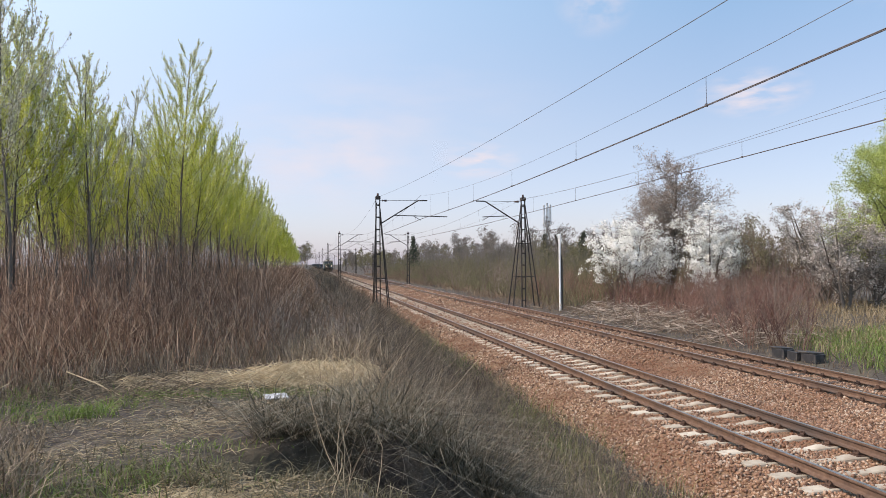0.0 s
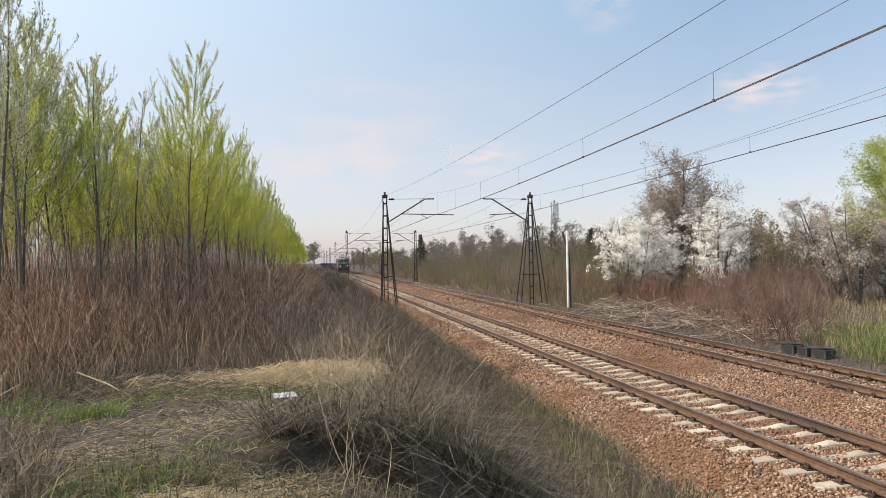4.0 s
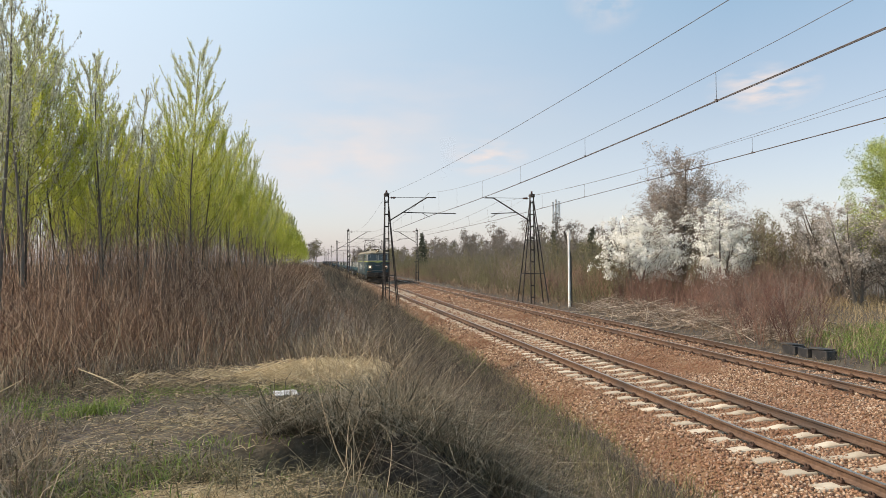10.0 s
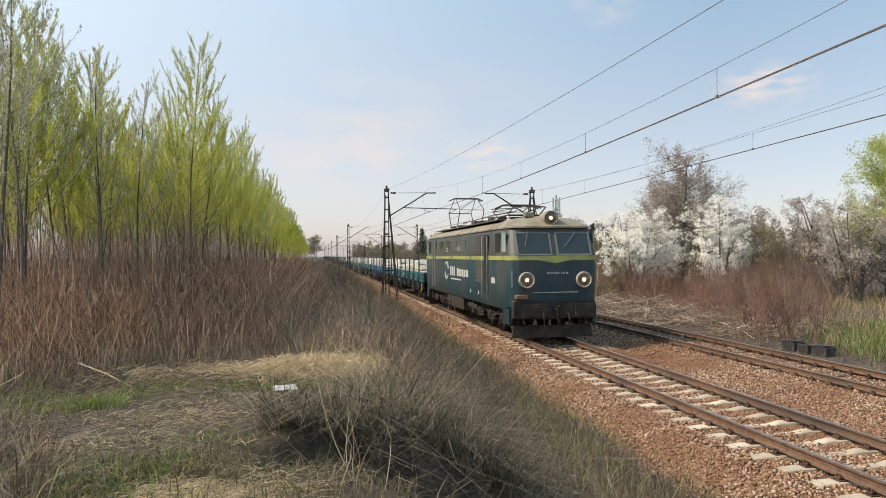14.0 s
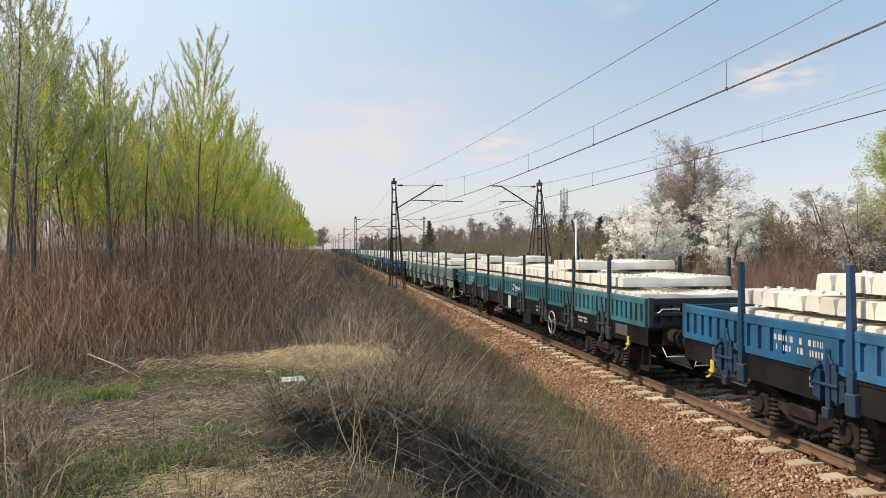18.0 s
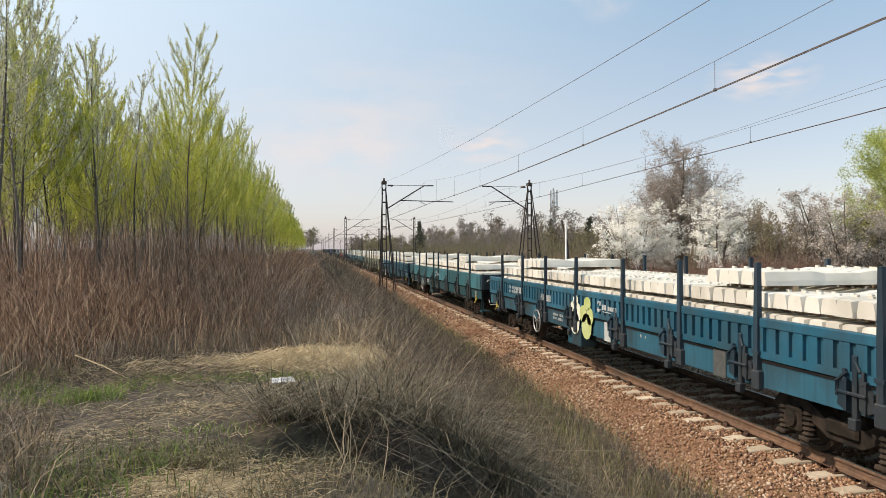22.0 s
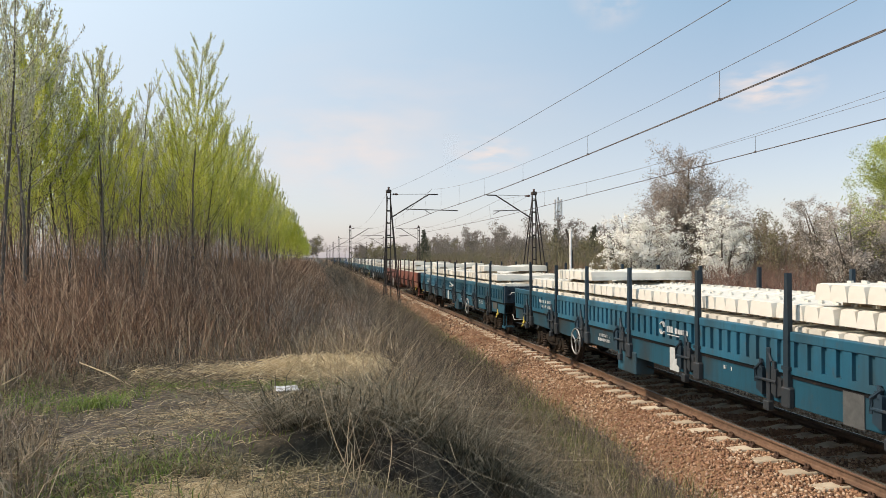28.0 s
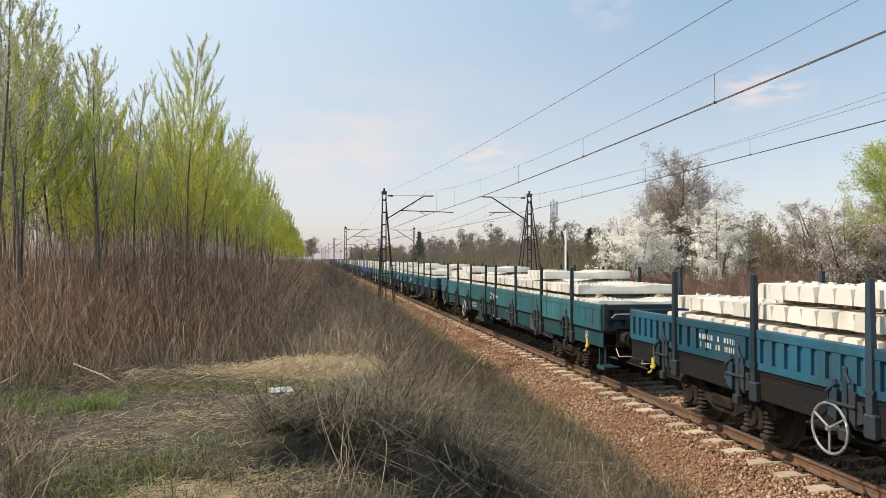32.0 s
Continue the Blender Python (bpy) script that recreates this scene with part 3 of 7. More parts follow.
# ---- train ----
def paint(name, c, rust=(0.10, 0.075, 0.06), rough=0.5, spec=0.4):
    """Worn paint: faded patches, grime that has run down, chips of rust."""
    lo = tuple(v * 0.6 for v in c)
    hi = tuple(min(1, v * 1.35 + 0.1 * max(c)) for v in c)
    m = mat(name, [lo, c, hi], 1.7, rough, bump=0.002, bump_scale=30, dirt=rust, dirt_scale=1.1, stretch=(1, 1, 0.45), vary="object", spec=spec)
    n, l = m.node_tree.nodes, m.node_tree.links
    b = n["Principled BSDF"]
    base = b.inputs["Base Color"].links[0].from_socket
    tc = n.new("ShaderNodeTexCoord")
    for stretch, scale, lo_, hi_, col, most in (((2.2, 5.0, 0.35), 2.6, 0.5, 0.72, tuple(0.45 * v + 0.012 for v in c), 0.45), ((1, 1, 1), 7.0, 0.62, 0.75, (0.075, 0.05, 0.038), 0.5)):
        mp, nz, rg, mx = n.new("ShaderNodeMapping"), n.new("ShaderNodeTexNoise"), n.new("ShaderNodeMapRange"), n.new("ShaderNodeMix")
        mp.inputs["Scale"].default_value = stretch
        nz.inputs["Scale"].default_value, nz.inputs["Detail"].default_value = scale, 7
        rg.inputs["From Min"].default_value, rg.inputs["From Max"].default_value, rg.inputs["To Max"].default_value = lo_, hi_, most
        mx.data_type = "RGBA"
        l.new(tc.outputs["Object"], mp.inputs["Vector"]), l.new(mp.outputs[0], nz.inputs["Vector"]), l.new(nz.outputs["Fac"], rg.inputs["Value"])
        l.new(rg.outputs[0], mx.inputs["Factor"]), l.new(base, mx.inputs["A"])
        mx.inputs["B"].default_value = (*col, 1)
        base = mx.outputs["Result"]
    l.new(base, b.inputs["Base Color"])
    return m


M_TEAL = paint("teal_wagon_paint", (0.02, 0.118, 0.15), (0.035, 0.075, 0.085))
M_BLUE = paint("blue_wagon_paint", (0.009, 0.092, 0.2), (0.018, 0.055, 0.09))
M_SEA = paint("sea_blue_wagon_paint", (0.013, 0.096, 0.155), (0.025, 0.06, 0.08))
M_SEA_SILL = paint("grimy_sea_blue_sill_paint", (0.011, 0.07, 0.108), (0.03, 0.036, 0.038), 0.6, 0.25)
M_TEAL_SILL = paint("grimy_teal_sill_paint", (0.016, 0.08, 0.1), (0.034, 0.038, 0.037), 0.6, 0.25)
M_PALE = paint("faded_green_wagon_paint", (0.12, 0.2, 0.2), (0.15, 0.16, 0.14))
M_OLIVE = paint("olive_grey_wagon_paint", (0.16, 0.18, 0.135), (0.1, 0.095, 0.07))
M_RED = paint("red_brown_wagon_paint", (0.2, 0.062, 0.042), (0.1, 0.05, 0.038))
# dark worn paint of the stakes; on the end boards it also paints shade
M_STAKE = {m.name: paint("worn_" + m.name.replace("_wagon_paint", "_stake_and_shaded_end_paint"), c, r, 0.6) for m, c, r in (
    (M_TEAL, (0.018, 0.036, 0.044), (0.035, 0.034, 0.032)), (M_BLUE, (0.007, 0.042, 0.1), (0.018, 0.035, 0.055)), (M_SEA, (0.014, 0.034, 0.052), (0.03, 0.032, 0.034)),
    (M_PALE, (0.05, 0.07, 0.07), (0.045, 0.045, 0.04)), (M_OLIVE, (0.05, 0.053, 0.045), (0.04, 0.037, 0.03)), (M_RED, (0.06, 0.022, 0.018), (0.04, 0.028, 0.022)))}
M_UNDER = paint("dark_grey_frame_paint", (0.011, 0.012, 0.0135), (0.02, 0.0175, 0.0155), 0.85, 0.1)
M_BOGIE = mat("grimy_bogie_steel", [(0.011, 0.01, 0.009), (0.028, 0.024, 0.02)], 6.0, 0.85, bump=0.004, dirt=(0.05, 0.038, 0.03), dirt_scale=3.0, spec=0.15)
M_WHEEL = mat("worn_wheel_steel", [(0.022, 0.019, 0.017), (0.06, 0.05, 0.042)], 8.0, 0.65, 0.3)
M_YELLOW = mat("yellow_handle_paint", [(0.42, 0.33, 0.04), (0.55, 0.45, 0.09)], 8.0, 0.6)
M_MARK = mat("white_lettering", [(0.26, 0.3, 0.32), (0.55, 0.56, 0.55)], 14.0, 0.7)
M_FRAMEPLATE = mat("dull_frame_plate", [(0.045, 0.05, 0.05), (0.09, 0.095, 0.095)], 12.0, 0.7)
M_PLATE = mat("grey_data_plate", [(0.35, 0.38, 0.38), (0.5, 0.52, 0.52)], 12.0, 0.6)
M_GRAF = mat("graffiti_yellow_green", [(0.34, 0.42, 0.08), (0.52, 0.58, 0.34)], 1.2, 0.6)
M_GRAF2 = mat("graffiti_pale", [(0.62, 0.66, 0.55), (0.72, 0.75, 0.68)], 1.2, 0.6)
M_BEARER = mat("timber_bearer", [(0.25, 0.18, 0.11), (0.38, 0.29, 0.19)], 9.0, 0.9)

HALF = 9.82                 # half length of a wagon's floor
STAKES_A = [-8.02, -5.76, -3.6, -1.32, 1.32, 3.6, 5.76, 8.02]   # wagons with slotted sides
STAKES_B = [-8.05, -5.7, -3.2, -0.72, 0.72, 3.2, 5.7, 8.05]     # wagons with plain sides
FLOOR, BOARD_TOP, SOLE = 1.25, 1.775, 0.8
_cache = {}


def shared(key, build, material):
    """Mesh data built once for each material."""
    k = (key, material.name)
    if k not in _cache:
        _cache[k] = build().data(key.split("/")[0], material)
    return _cache[k]


def side_panel(w, slotted=True, smooth=False):
    """A steel drop side of width w at x = 0, facing -x: plate, smooth top rail, foot flange, and pressed fields with deep slots between; a smooth one has slots at one end alone."""
    m = Mesh().box(0.02, 0.06, -w / 2, w / 2, 0, 0.555)
    m.box(-0.036, 0.062, -w / 2, w / 2, 0.43, 0.56, 0.012)
    m.box(-0.03, 0.02, -w / 2, w / 2, 0.0, 0.1)
    gap = 0.1 if slotted else 0.022
    n = max(2, round(w / 0.3)) if slotted else max(2, round(w / 0.42))
    e = [-w / 2 + (0.16 if slotted else 0.03) + (w - (0.32 if slotted else 0.06)) * k / n for k in range(n + 1)]
    if smooth:
        e = e[:1] + e[4:]
    m.box(-0.03, 0.02, -w / 2, e[0] - gap / 2, 0.1, 0.43)
    m.box(-0.03, 0.02, e[-1] + gap / 2, w / 2, 0.1, 0.43)
    for a, b in zip(e, e[1:]):
        m.box(-0.03, 0.02, a + gap / 2, b - gap / 2, 0.1, 0.43)
    return m


def latch():
    """A pair of hanging drop-side latches beside their bar, with hinge and pin."""
    m = Mesh()
    for y in (-0.15, 0.15):
        m.prism([(y - 0.055, 0.02), (y + 0.055, 0.06), (y + 0.05 + 0.05 * (y > 0), -0.3), (y - 0.045, -0.36)], -0.075, 0.0, "x")
        m.tube([(-0.06, y, -0.02), (-0.06, y, 0.13)], 0.028, 6)
    m.box(-0.06, 0.0, -0.04, 0.04, -0.5, 0.3, 0.01)
    m.box(-0.1, 0.0, -0.06, 0.06, -0.56, -0.42, 0.015)
    m.tube([(-0.085, -0.22, -0.14), (-0.085, 0.22, -0.14)], 0.02, 6)
    m.tube([(-0.05, 0.0, 0.24), (-0.08, -0.12, 0.12)], 0.018, 5)
    m.prism([(-0.28, -0.1), (-0.18, -0.06), (-0.2, -0.34), (-0.3, -0.3)], -0.05, 0.0, "x")
    m.tube([(-0.07, 0.1, 0.1), (-0.09, 0.24, -0.02), (-0.07, 0.26, -0.2)], 0.024, 6)
    return m


def stake():
    """A tapering upright of folded steel with a foot pocket."""
    m = Mesh().prism([(-0.05, -0.46), (0.05, -0.46), (0.05, 0.45), (0.03, 1.28), (-0.03, 1.28), (-0.05, 0.45)], -0.09, -0.02, "x")
    m.box(-0.105, 0.0, -0.085, 0.085, -0.5, -0.22, 0.02)
    m.box(-0.1, 0.0, -0.075, 0.075, 0.0, 0.05)
    return m


def end_rails(d):
    """Bent white grab rails on the end, one on the board and one hanging under each buffer."""
    y = d * (HALF + 0.07)
    m = Mesh()
    for s in (-1, 1):
        m.tube([(s * 1.2, y - d * 0.05, 1.5), (s * 1.2, y + d * 0.06, 1.52), (s * 1.14, y + d * 0.06, 1.58), (s * 0.78, y + d * 0.06, 1.58), (s * 0.74, y - d * 0.05, 1.54)], 0.011, 6)
        m.tube([(s * 1.1, y, 0.84), (s * 1.08, y + d * 0.12, 0.68), (s * 0.62, y + d * 0.12, 0.68), (s * 0.56, y, 0.84)], 0.011, 6)
    return m


def end_frame(d):
    """Ribs, corner posts and a cross rail that stiffen the end board."""
    y0, y1 = sorted((d * (HALF + 0.005), d * (HALF + 0.075)))
    m = Mesh()
    for x in (-1.33, -0.62, 0.0, 0.62, 1.33):
        m.box(x - 0.05, x + 0.05, y0, y1, FLOOR - 0.02, BOARD_TOP - 0.12 if abs(x) < 1.3 else BOARD_TOP + 0.02, 0.008)
    return m.box(-1.36, 1.36, y0, y1, FLOOR + 0.2, FLOOR + 0.26)


def wheelset(r=0.46):
    m = Mesh()
    for s in (-1, 1):
        x = s * 0.7535
        m.lathe([(-0.07 * s, r + 0.028), (-0.04 * s, r + 0.028), (-0.035 * s, r + 0.002), (0.065 * s, r - 0.003), (0.065 * s, r - 0.07), (0.02 * s, r - 0.09), (0.0, 0.14), (0.06 * s, 0.12), (0.07 * s, 0.08)], (x, 0, 0), "x", 24)
        for k in range(4):
            a = k * math.pi / 2
            m.box(x + 0.03 - 0.02, x + 0.03 + 0.02, 0.24 * math.cos(a) - 0.04, 0.24 * math.cos(a) + 0.04, 0.24 * math.sin(a) - 0.04, 0.24 * math.sin(a) + 0.04)
    return m.lathe([(-1.0, 0.07), (1.0, 0.07)], (0, 0, 0), "x", 10)


def bogie_frame():
    """Two cast side frames that dip between the axles, and a bolster."""
    m = Mesh()
    for s in (-1, 1):
        x0, x1 = sorted((s * 0.98, s * 1.1))
        prof = [(-1.35, 0.62), (-1.2, 0.78), (-0.62, 0.72), (-0.35, 0.58), (0.35, 0.58), (0.62, 0.72), (1.2, 0.78), (1.35, 0.62), (1.3, 0.5), (0.62, 0.5), (0.3, 0.34), (-0.3, 0.34), (-0.62, 0.5), (-1.3, 0.5)]
        m.prism(prof, x0, x1, "x")
        x0, x1 = sorted((s * 1.04, s * 1.16))
        m.box(x0, x1, -0.28, 0.28, 0.42, 0.62, 0.03)
    m.box(-1.0, 1.0, -0.2, 0.2, 0.45, 0.74, 0.03)
    for y in (-1.25, 1.25):
        m.box(-1.0, 1.0, y - 0.06, y + 0.06, 0.52, 0.66)
    return m


def axle_box():
    m = Mesh().box(-0.09, 0.09, -0.16, 0.16, -0.18, 0.17, 0.035)
    m.lathe([(-0.15, 0.06), (-0.13, 0.115), (-0.05, 0.12)], (0, 0, 0), "x", 12)
    return m


def spring():
    """One coil spring on its seat."""
    m = Mesh().lathe([(0.033 * k, 0.094 if k % 2 else 0.062) for k in range(11)], (0, 0, -0.2), "z", 8)
    return m.box(-0.1, 0.1, -0.1, 0.1, -0.26, -0.2, 0.015)


def buffer_mesh(d):
    """A buffer pointing along d (+1 or -1 in y)."""
    m = Mesh().lathe([(0, 0.14), (d * 0.3, 0.13), (d * 0.3, 0.085), (d * 0.56, 0.085), (d * 0.565, 0.2), (d * 0.6, 0.225), (d * 0.62, 0.2)], (0, 0, 0), "y", 16)
    return m.box(-0.2, 0.2, min(0, d * 0.03), max(0, d * 0.03), -0.2, 0.2)


def handwheel():
    m = Mesh()
    ring = [(0, 0.3 * math.cos(a), 0.3 * math.sin(a)) for a in [2 * math.pi * k / 20 for k in range(21)]]
    m.tube(ring, 0.018, 6)
    for k in range(3):
        a = 0.5 + 2 * math.pi * k / 3
        m.tube([(0, 0, 0), (0, 0.3 * math.cos(a), 0.3 * math.sin(a))], 0.016, 6)
    return m.tube([(-0.04, 0, 0), (0.16, 0, 0)], 0.03, 8)


def underframe():
    m = Mesh()
    for s in (-1, 1):
        a, b = sorted((s * 1.37, s * 1.29))
        # fish-bellied side sill
        m.prism([(-HALF, 0.86), (-6.2, 0.82), (-4.6, SOLE), (4.6, SOLE), (6.2, 0.82), (HALF, 0.86), (HALF, FLOOR - 0.045), (-HALF, FLOOR - 0.045)], a, b, "x")
        a, b = sorted((s * 0.35, s * 0.45))
        m.prism([(-HALF, 0.82), (-5.6, 0.8), (-4.2, 0.5), (4.2, 0.5), (5.6, 0.8), (HALF, 0.82), (HALF, 1.15), (-HALF, 1.15)], a, b, "x")
    for k in range(13):
        y = -HALF + 0.06 + (2 * HALF - 0.12) * k / 12
        m.box(-1.29, 1.29, y - 0.06, y + 0.06, 0.9, 1.15)
    return m


def end_gear(d):
    """Headstock, hook, screw coupling and hoses at the end d."""
    y = d * HALF
    m = Mesh().box(-1.36, 1.36, min(y, y - d * 0.12), max(y, y - d * 0.12), 0.86, FLOOR, 0.02)
    m.box(-0.16, 0.16, min(y, y + d * 0.05), max(y, y + d * 0.05), 0.92, 1.2)
    m.tube([(0, y, 1.05), (0, y + d * 0.3, 1.05), (0, y + d * 0.36, 1.12), (0, y + d * 0.3, 1.18)], 0.045, 6)
    for s in (-1, 1):
        m.tube([(s * 0.06, y + d * 0.3, 1.06), (s * 0.06, y + d * 0.55, 0.86), (s * 0.06, y + d * 0.74, 0.95)], 0.022, 6)
        m.tube([(s * 0.35, y, 0.95), (s * 0.36, y + d * 0.25, 0.85), (s * 0.3, y + d * 0.5, 0.55), (s * 0.2, y + d * 0.72, 0.62)], 0.026, 6)
    return m


def shunter_step():
    """A hanging foot step with its two uprights and a grab rail."""
    m = Mesh().box(-0.02, 0.28, -0.18, 0.18, 0.4, 0.43).box(-0.05, -0.02, -0.2, 0.2, 0.36, 0.44)
    for y in (-0.16, 0.16):
        m.tube([(0.0, y, 0.42), (0.0, y, 1.0)], 0.018, 5)
    return m.tube([(0.02, 0.16, 1.35), (-0.03, 0.22, 1.35), (-0.03, 0.22, 1.7), (0.02, 0.16, 1.7)], 0.016, 5)


def bars(w, h, rows, seed, solid=0.75):
    """Illegible lettering as plain bars, facing -x in the y z plane, w wide and h high."""
    r = random.Random(seed)
    m = Mesh()
    for k in range(rows):
        z0 = h * (rows - 1 - k) / rows
        y = -w / 2
        while y < w / 2 - 0.03:
            b = min(r.choice((0.012, 0.016, 0.022, 0.03, 0.05)), w / 2 - y)
            m.box(-0.003, 0.0, y, y + b, z0, z0 + h / rows * 0.62)
            y += b + (r.uniform(0.012, 0.03) if r.random() < 0.85 else 0.1) / solid
    return m


def logo():
    """A round swirl of two hooks, and two rows of bars for the name beside it."""
    m = Mesh()
    for a0 in (0.6, 3.74):
        pts = [(0.13 * math.cos(a0 + 0.26 * k), 0.19 * math.sin(a0 + 0.26 * k)) for k in range(10)]
        for p, q in zip(pts, pts[1:]):
            m.tube([(-0.002, *p), (-0.002, *q)], 0.03, 4)
    x = -0.26
    for w, h in ((0.1, 0.2), (0.1, 0.2), (0.09, 0.2), (0, 0), (0.13, 0.17), (0.12, 0.15), (0.1, 0.15), (0.12, 0.15), (0.13, 0.15)):
        if w:
            m.box(-0.004, 0, x - w, x, -0.1, -0.1 + h)
        x -= (w or 0.07) + 0.03
    m.box(-0.004, 0, -1.0, -0.3, -0.19, -0.16)
    m.v = [(a, b * 0.62, c * 0.55) for a, b, c in m.v]
    return m


def wagon(upper, lower, seed, label, slotted=True):
    """A bogie flat wagon with drop sides and stakes; its leading end points to -y; z = 0 is the top of the rail."""
    r = random.Random(seed)
    turned = -1 if seed in (3, 12) else 1     # two wagons run the other way round
    w = thing("flat_wagon", label, "flat wagon", group="wagons of the train")
    part("underframe", shared("underframe", underframe, lower), None, w, "dark steel underframe" if lower is M_UNDER else "")
    part("seam", shared("seam", lambda: Mesh().box(-1.384, -1.37, -HALF + 0.02, HALF - 0.02, FLOOR - 0.085, FLOOR - 0.034).box(1.37, 1.384, -HALF + 0.02, HALF - 0.02, FLOOR - 0.085, FLOOR - 0.034), M_UNDER), None, w, "dark hinge line under the side boards")
    part("floor", shared("floor", lambda: Mesh().box(-1.33, 1.33, -HALF, HALF, FLOOR - 0.045, FLOOR), M_UNDER), None, w)
    stakes = STAKES_A if slotted else STAKES_B
    edges = [-HALF + 0.02] + stakes + [HALF - 0.02]
    for s in (-1, 1):
        for a, b in zip(edges, edges[1:]):
            width = round(b - a - 0.03, 2)
            plain = slotted and abs(-(a + b) / 2 * s - 6.89) < 0.1
            p = part("side_board", shared(f"side_board/{width}{slotted}{plain}", lambda: side_panel(width, slotted, plain), upper), None, w, at=pose(s * 1.38, (a + b) / 2, FLOOR - 0.03, r.uniform(-0.15, 0.15), 0, 0 if s < 0 else 180))
            if a > edges[0]:
                part("latch", shared("latch", latch, M_STAKE[upper.name]), None, p, "drop-side latch", at=pose(0, s * ((b - a) / 2 - 0.4), 0))
        for y in stakes:
            part("stake", shared("stake", stake, M_STAKE[upper.name]), None, w, at=pose(s * 1.36, y, FLOOR + 0.02, r.uniform(-0.8, 0.8), r.uniform(-0.6, 0.6), 0 if s < 0 else 180))
        for d in (-1, 1):
            part("buffer", shared(f"buffer/{d}", lambda: buffer_mesh(d), M_BOGIE), None, w, at=pose(s * 0.875, d * HALF, 1.06))
        part("step", shared("step", shunter_step, lower), None, w, at=pose(s * 1.28, -s * (HALF - 0.25) if s > 0 else -HALF + 0.25, 0, 0, 0, 0 if s < 0 else 180))
        hw = part("handwheel", shared("handwheel", handwheel, M_GALV), None, w, "pale steel brake handwheel", at=pose(s * 1.47, 4.2 * -s * turned, 0.76, 0, 0, 0 if s < 0 else 180))
        part("plate", shared("plate", lambda: Mesh().box(-0.012, 0, -0.16, 0.16, -0.2, 0.2), M_PLATE), None, w, "pale data plate", at=pose(s * 1.395, 0.5 * s * turned, 0.98, 0, 0, 0 if s < 0 else 180))
        part("box", shared("box", lambda: Mesh().box(-0.1, 0.3, -0.42, 0.42, -0.5, -0.06, 0.02), lower), None, w, at=pose(s * 1.3, 1.5 * -s * turned, 0.95, 0, 0, 0 if s < 0 else 180))
        if slotted:
            part("lettering", shared(f"lettering/{seed % 3}", lambda: bars(1.05, 0.26, 2, seed % 3), M_MARK), None, w, "rows of illegible white lettering", at=pose(s * 1.413, 6.78 * -s, FLOOR + 0.12, 0, 0, 0 if s < 0 else 180))
        if seed >= 18:
            continue
        part("marking", shared(f"marking/{seed % 2}", lambda: bars(0.6, 0.16, 2, 20 + seed % 2), M_MARK), None, w, "small white marking", at=pose(s * 1.376, 6.3 * -s * turned, 0.98, 0, 0, 0 if s < 0 else 180))
        part("marking", shared("marking/2", lambda: bars(0.26, 0.09, 1, 23), M_MARK), None, w, "small white marking", at=pose(s * 1.376, -2.1 * -s * turned, 1.05, 0, 0, 0 if s < 0 else 180))
        part("marking", shared(f"marking/{4 + seed % 3}", lambda: bars(0.75, 0.2, 2, 30 + seed % 3), M_MARK), None, w, "two rows of small white lettering", at=pose(s * 1.376, 2.75 * -s * turned, 0.92, 0, 0, 0 if s < 0 else 180))
        part("marking", shared("marking/8", lambda: Mesh().tube([(0, 0.085 * math.cos(a), 0.085 * math.sin(a)) for a in [k * math.pi / 8 for k in range(17)]], 0.011, 4).box(-0.004, 0.004, -0.035, 0.035, -0.03, 0.03), M_MARK), None, w, "round white mark", at=pose(s * 1.376, -8.9 * -s * turned, 1.04, 0, 0, 0 if s < 0 else 180))
        part("plate", shared("plate/3", lambda: Mesh().box(-0.01, 0, -0.17, 0.17, -0.2, 0.2), M_FRAMEPLATE), None, w, "grey lined data sheet", at=pose(s * 1.376, -4.75 * -s * turned, 0.98, 0, 0, 0 if s < 0 else 180))
        if seed == 5:
            for y, tone in ((-2.3, M_MARK), (-2.0, M_YELLOW), (-1.75, M_RED), (-3.3, M_MARK)):
                part("tag", Mesh().box(-0.01, 0.01, -0.05, 0.05, -0.12, 0.02, 0.004), tone, w, "small hanging tag", at=pose(s * 1.372, y * -s, 0.79))
        part("plate", shared("plate/2", lambda: Mesh().box(-0.01, 0, -0.3, 0.3, -0.11, 0.11), M_FRAMEPLATE), None, w, "grey framed plate", at=pose(s * 1.376, 8.6 * -s * turned, 1.06, 0, 0, 0 if s < 0 else 180))
        if seed not in (4, 9, 13) or s > 0:
            part("emblem", shared("emblem", logo, M_MARK), None, w, "white swirl emblem with a lettered name", at=pose(s * 1.42, 0.1 * s, FLOOR + 0.24, 0, 0, 0 if s < 0 else 180))
        for d in (-1, 1) if seed < 18 else ():
            part("brake_handle", shared("brake_handle", lambda: Mesh().box(-0.03, 0.03, -0.05, 0.05, -0.06, 0.1, 0.015).box(-0.045, 0.0, -0.07, 0.07, -0.1, -0.05, 0.01).tube([(-0.02, 0, -0.08), (-0.05, 0.02, -0.16), (-0.05, 0.1, -0.19)], 0.022, 6), M_YELLOW), None, w, "yellow brake handle", at=pose(s * 1.36, d * (HALF - 0.9), 0.86))
    for d in (-1, 1):
        part("end_frame", shared(f"end_frame/{d}", lambda: end_frame(d), M_STAKE[upper.name]), None, w, "ribs of the end board")
        part("grab_rail", shared(f"grab_rail/{d}", lambda: end_rails(d), M_POLEWHITE), None, w, "white bent grab rails")
        part("end_gear", shared(f"end_gear/{d}", lambda: end_gear(d), M_BOGIE), None, w, "headstock with coupling and hoses")
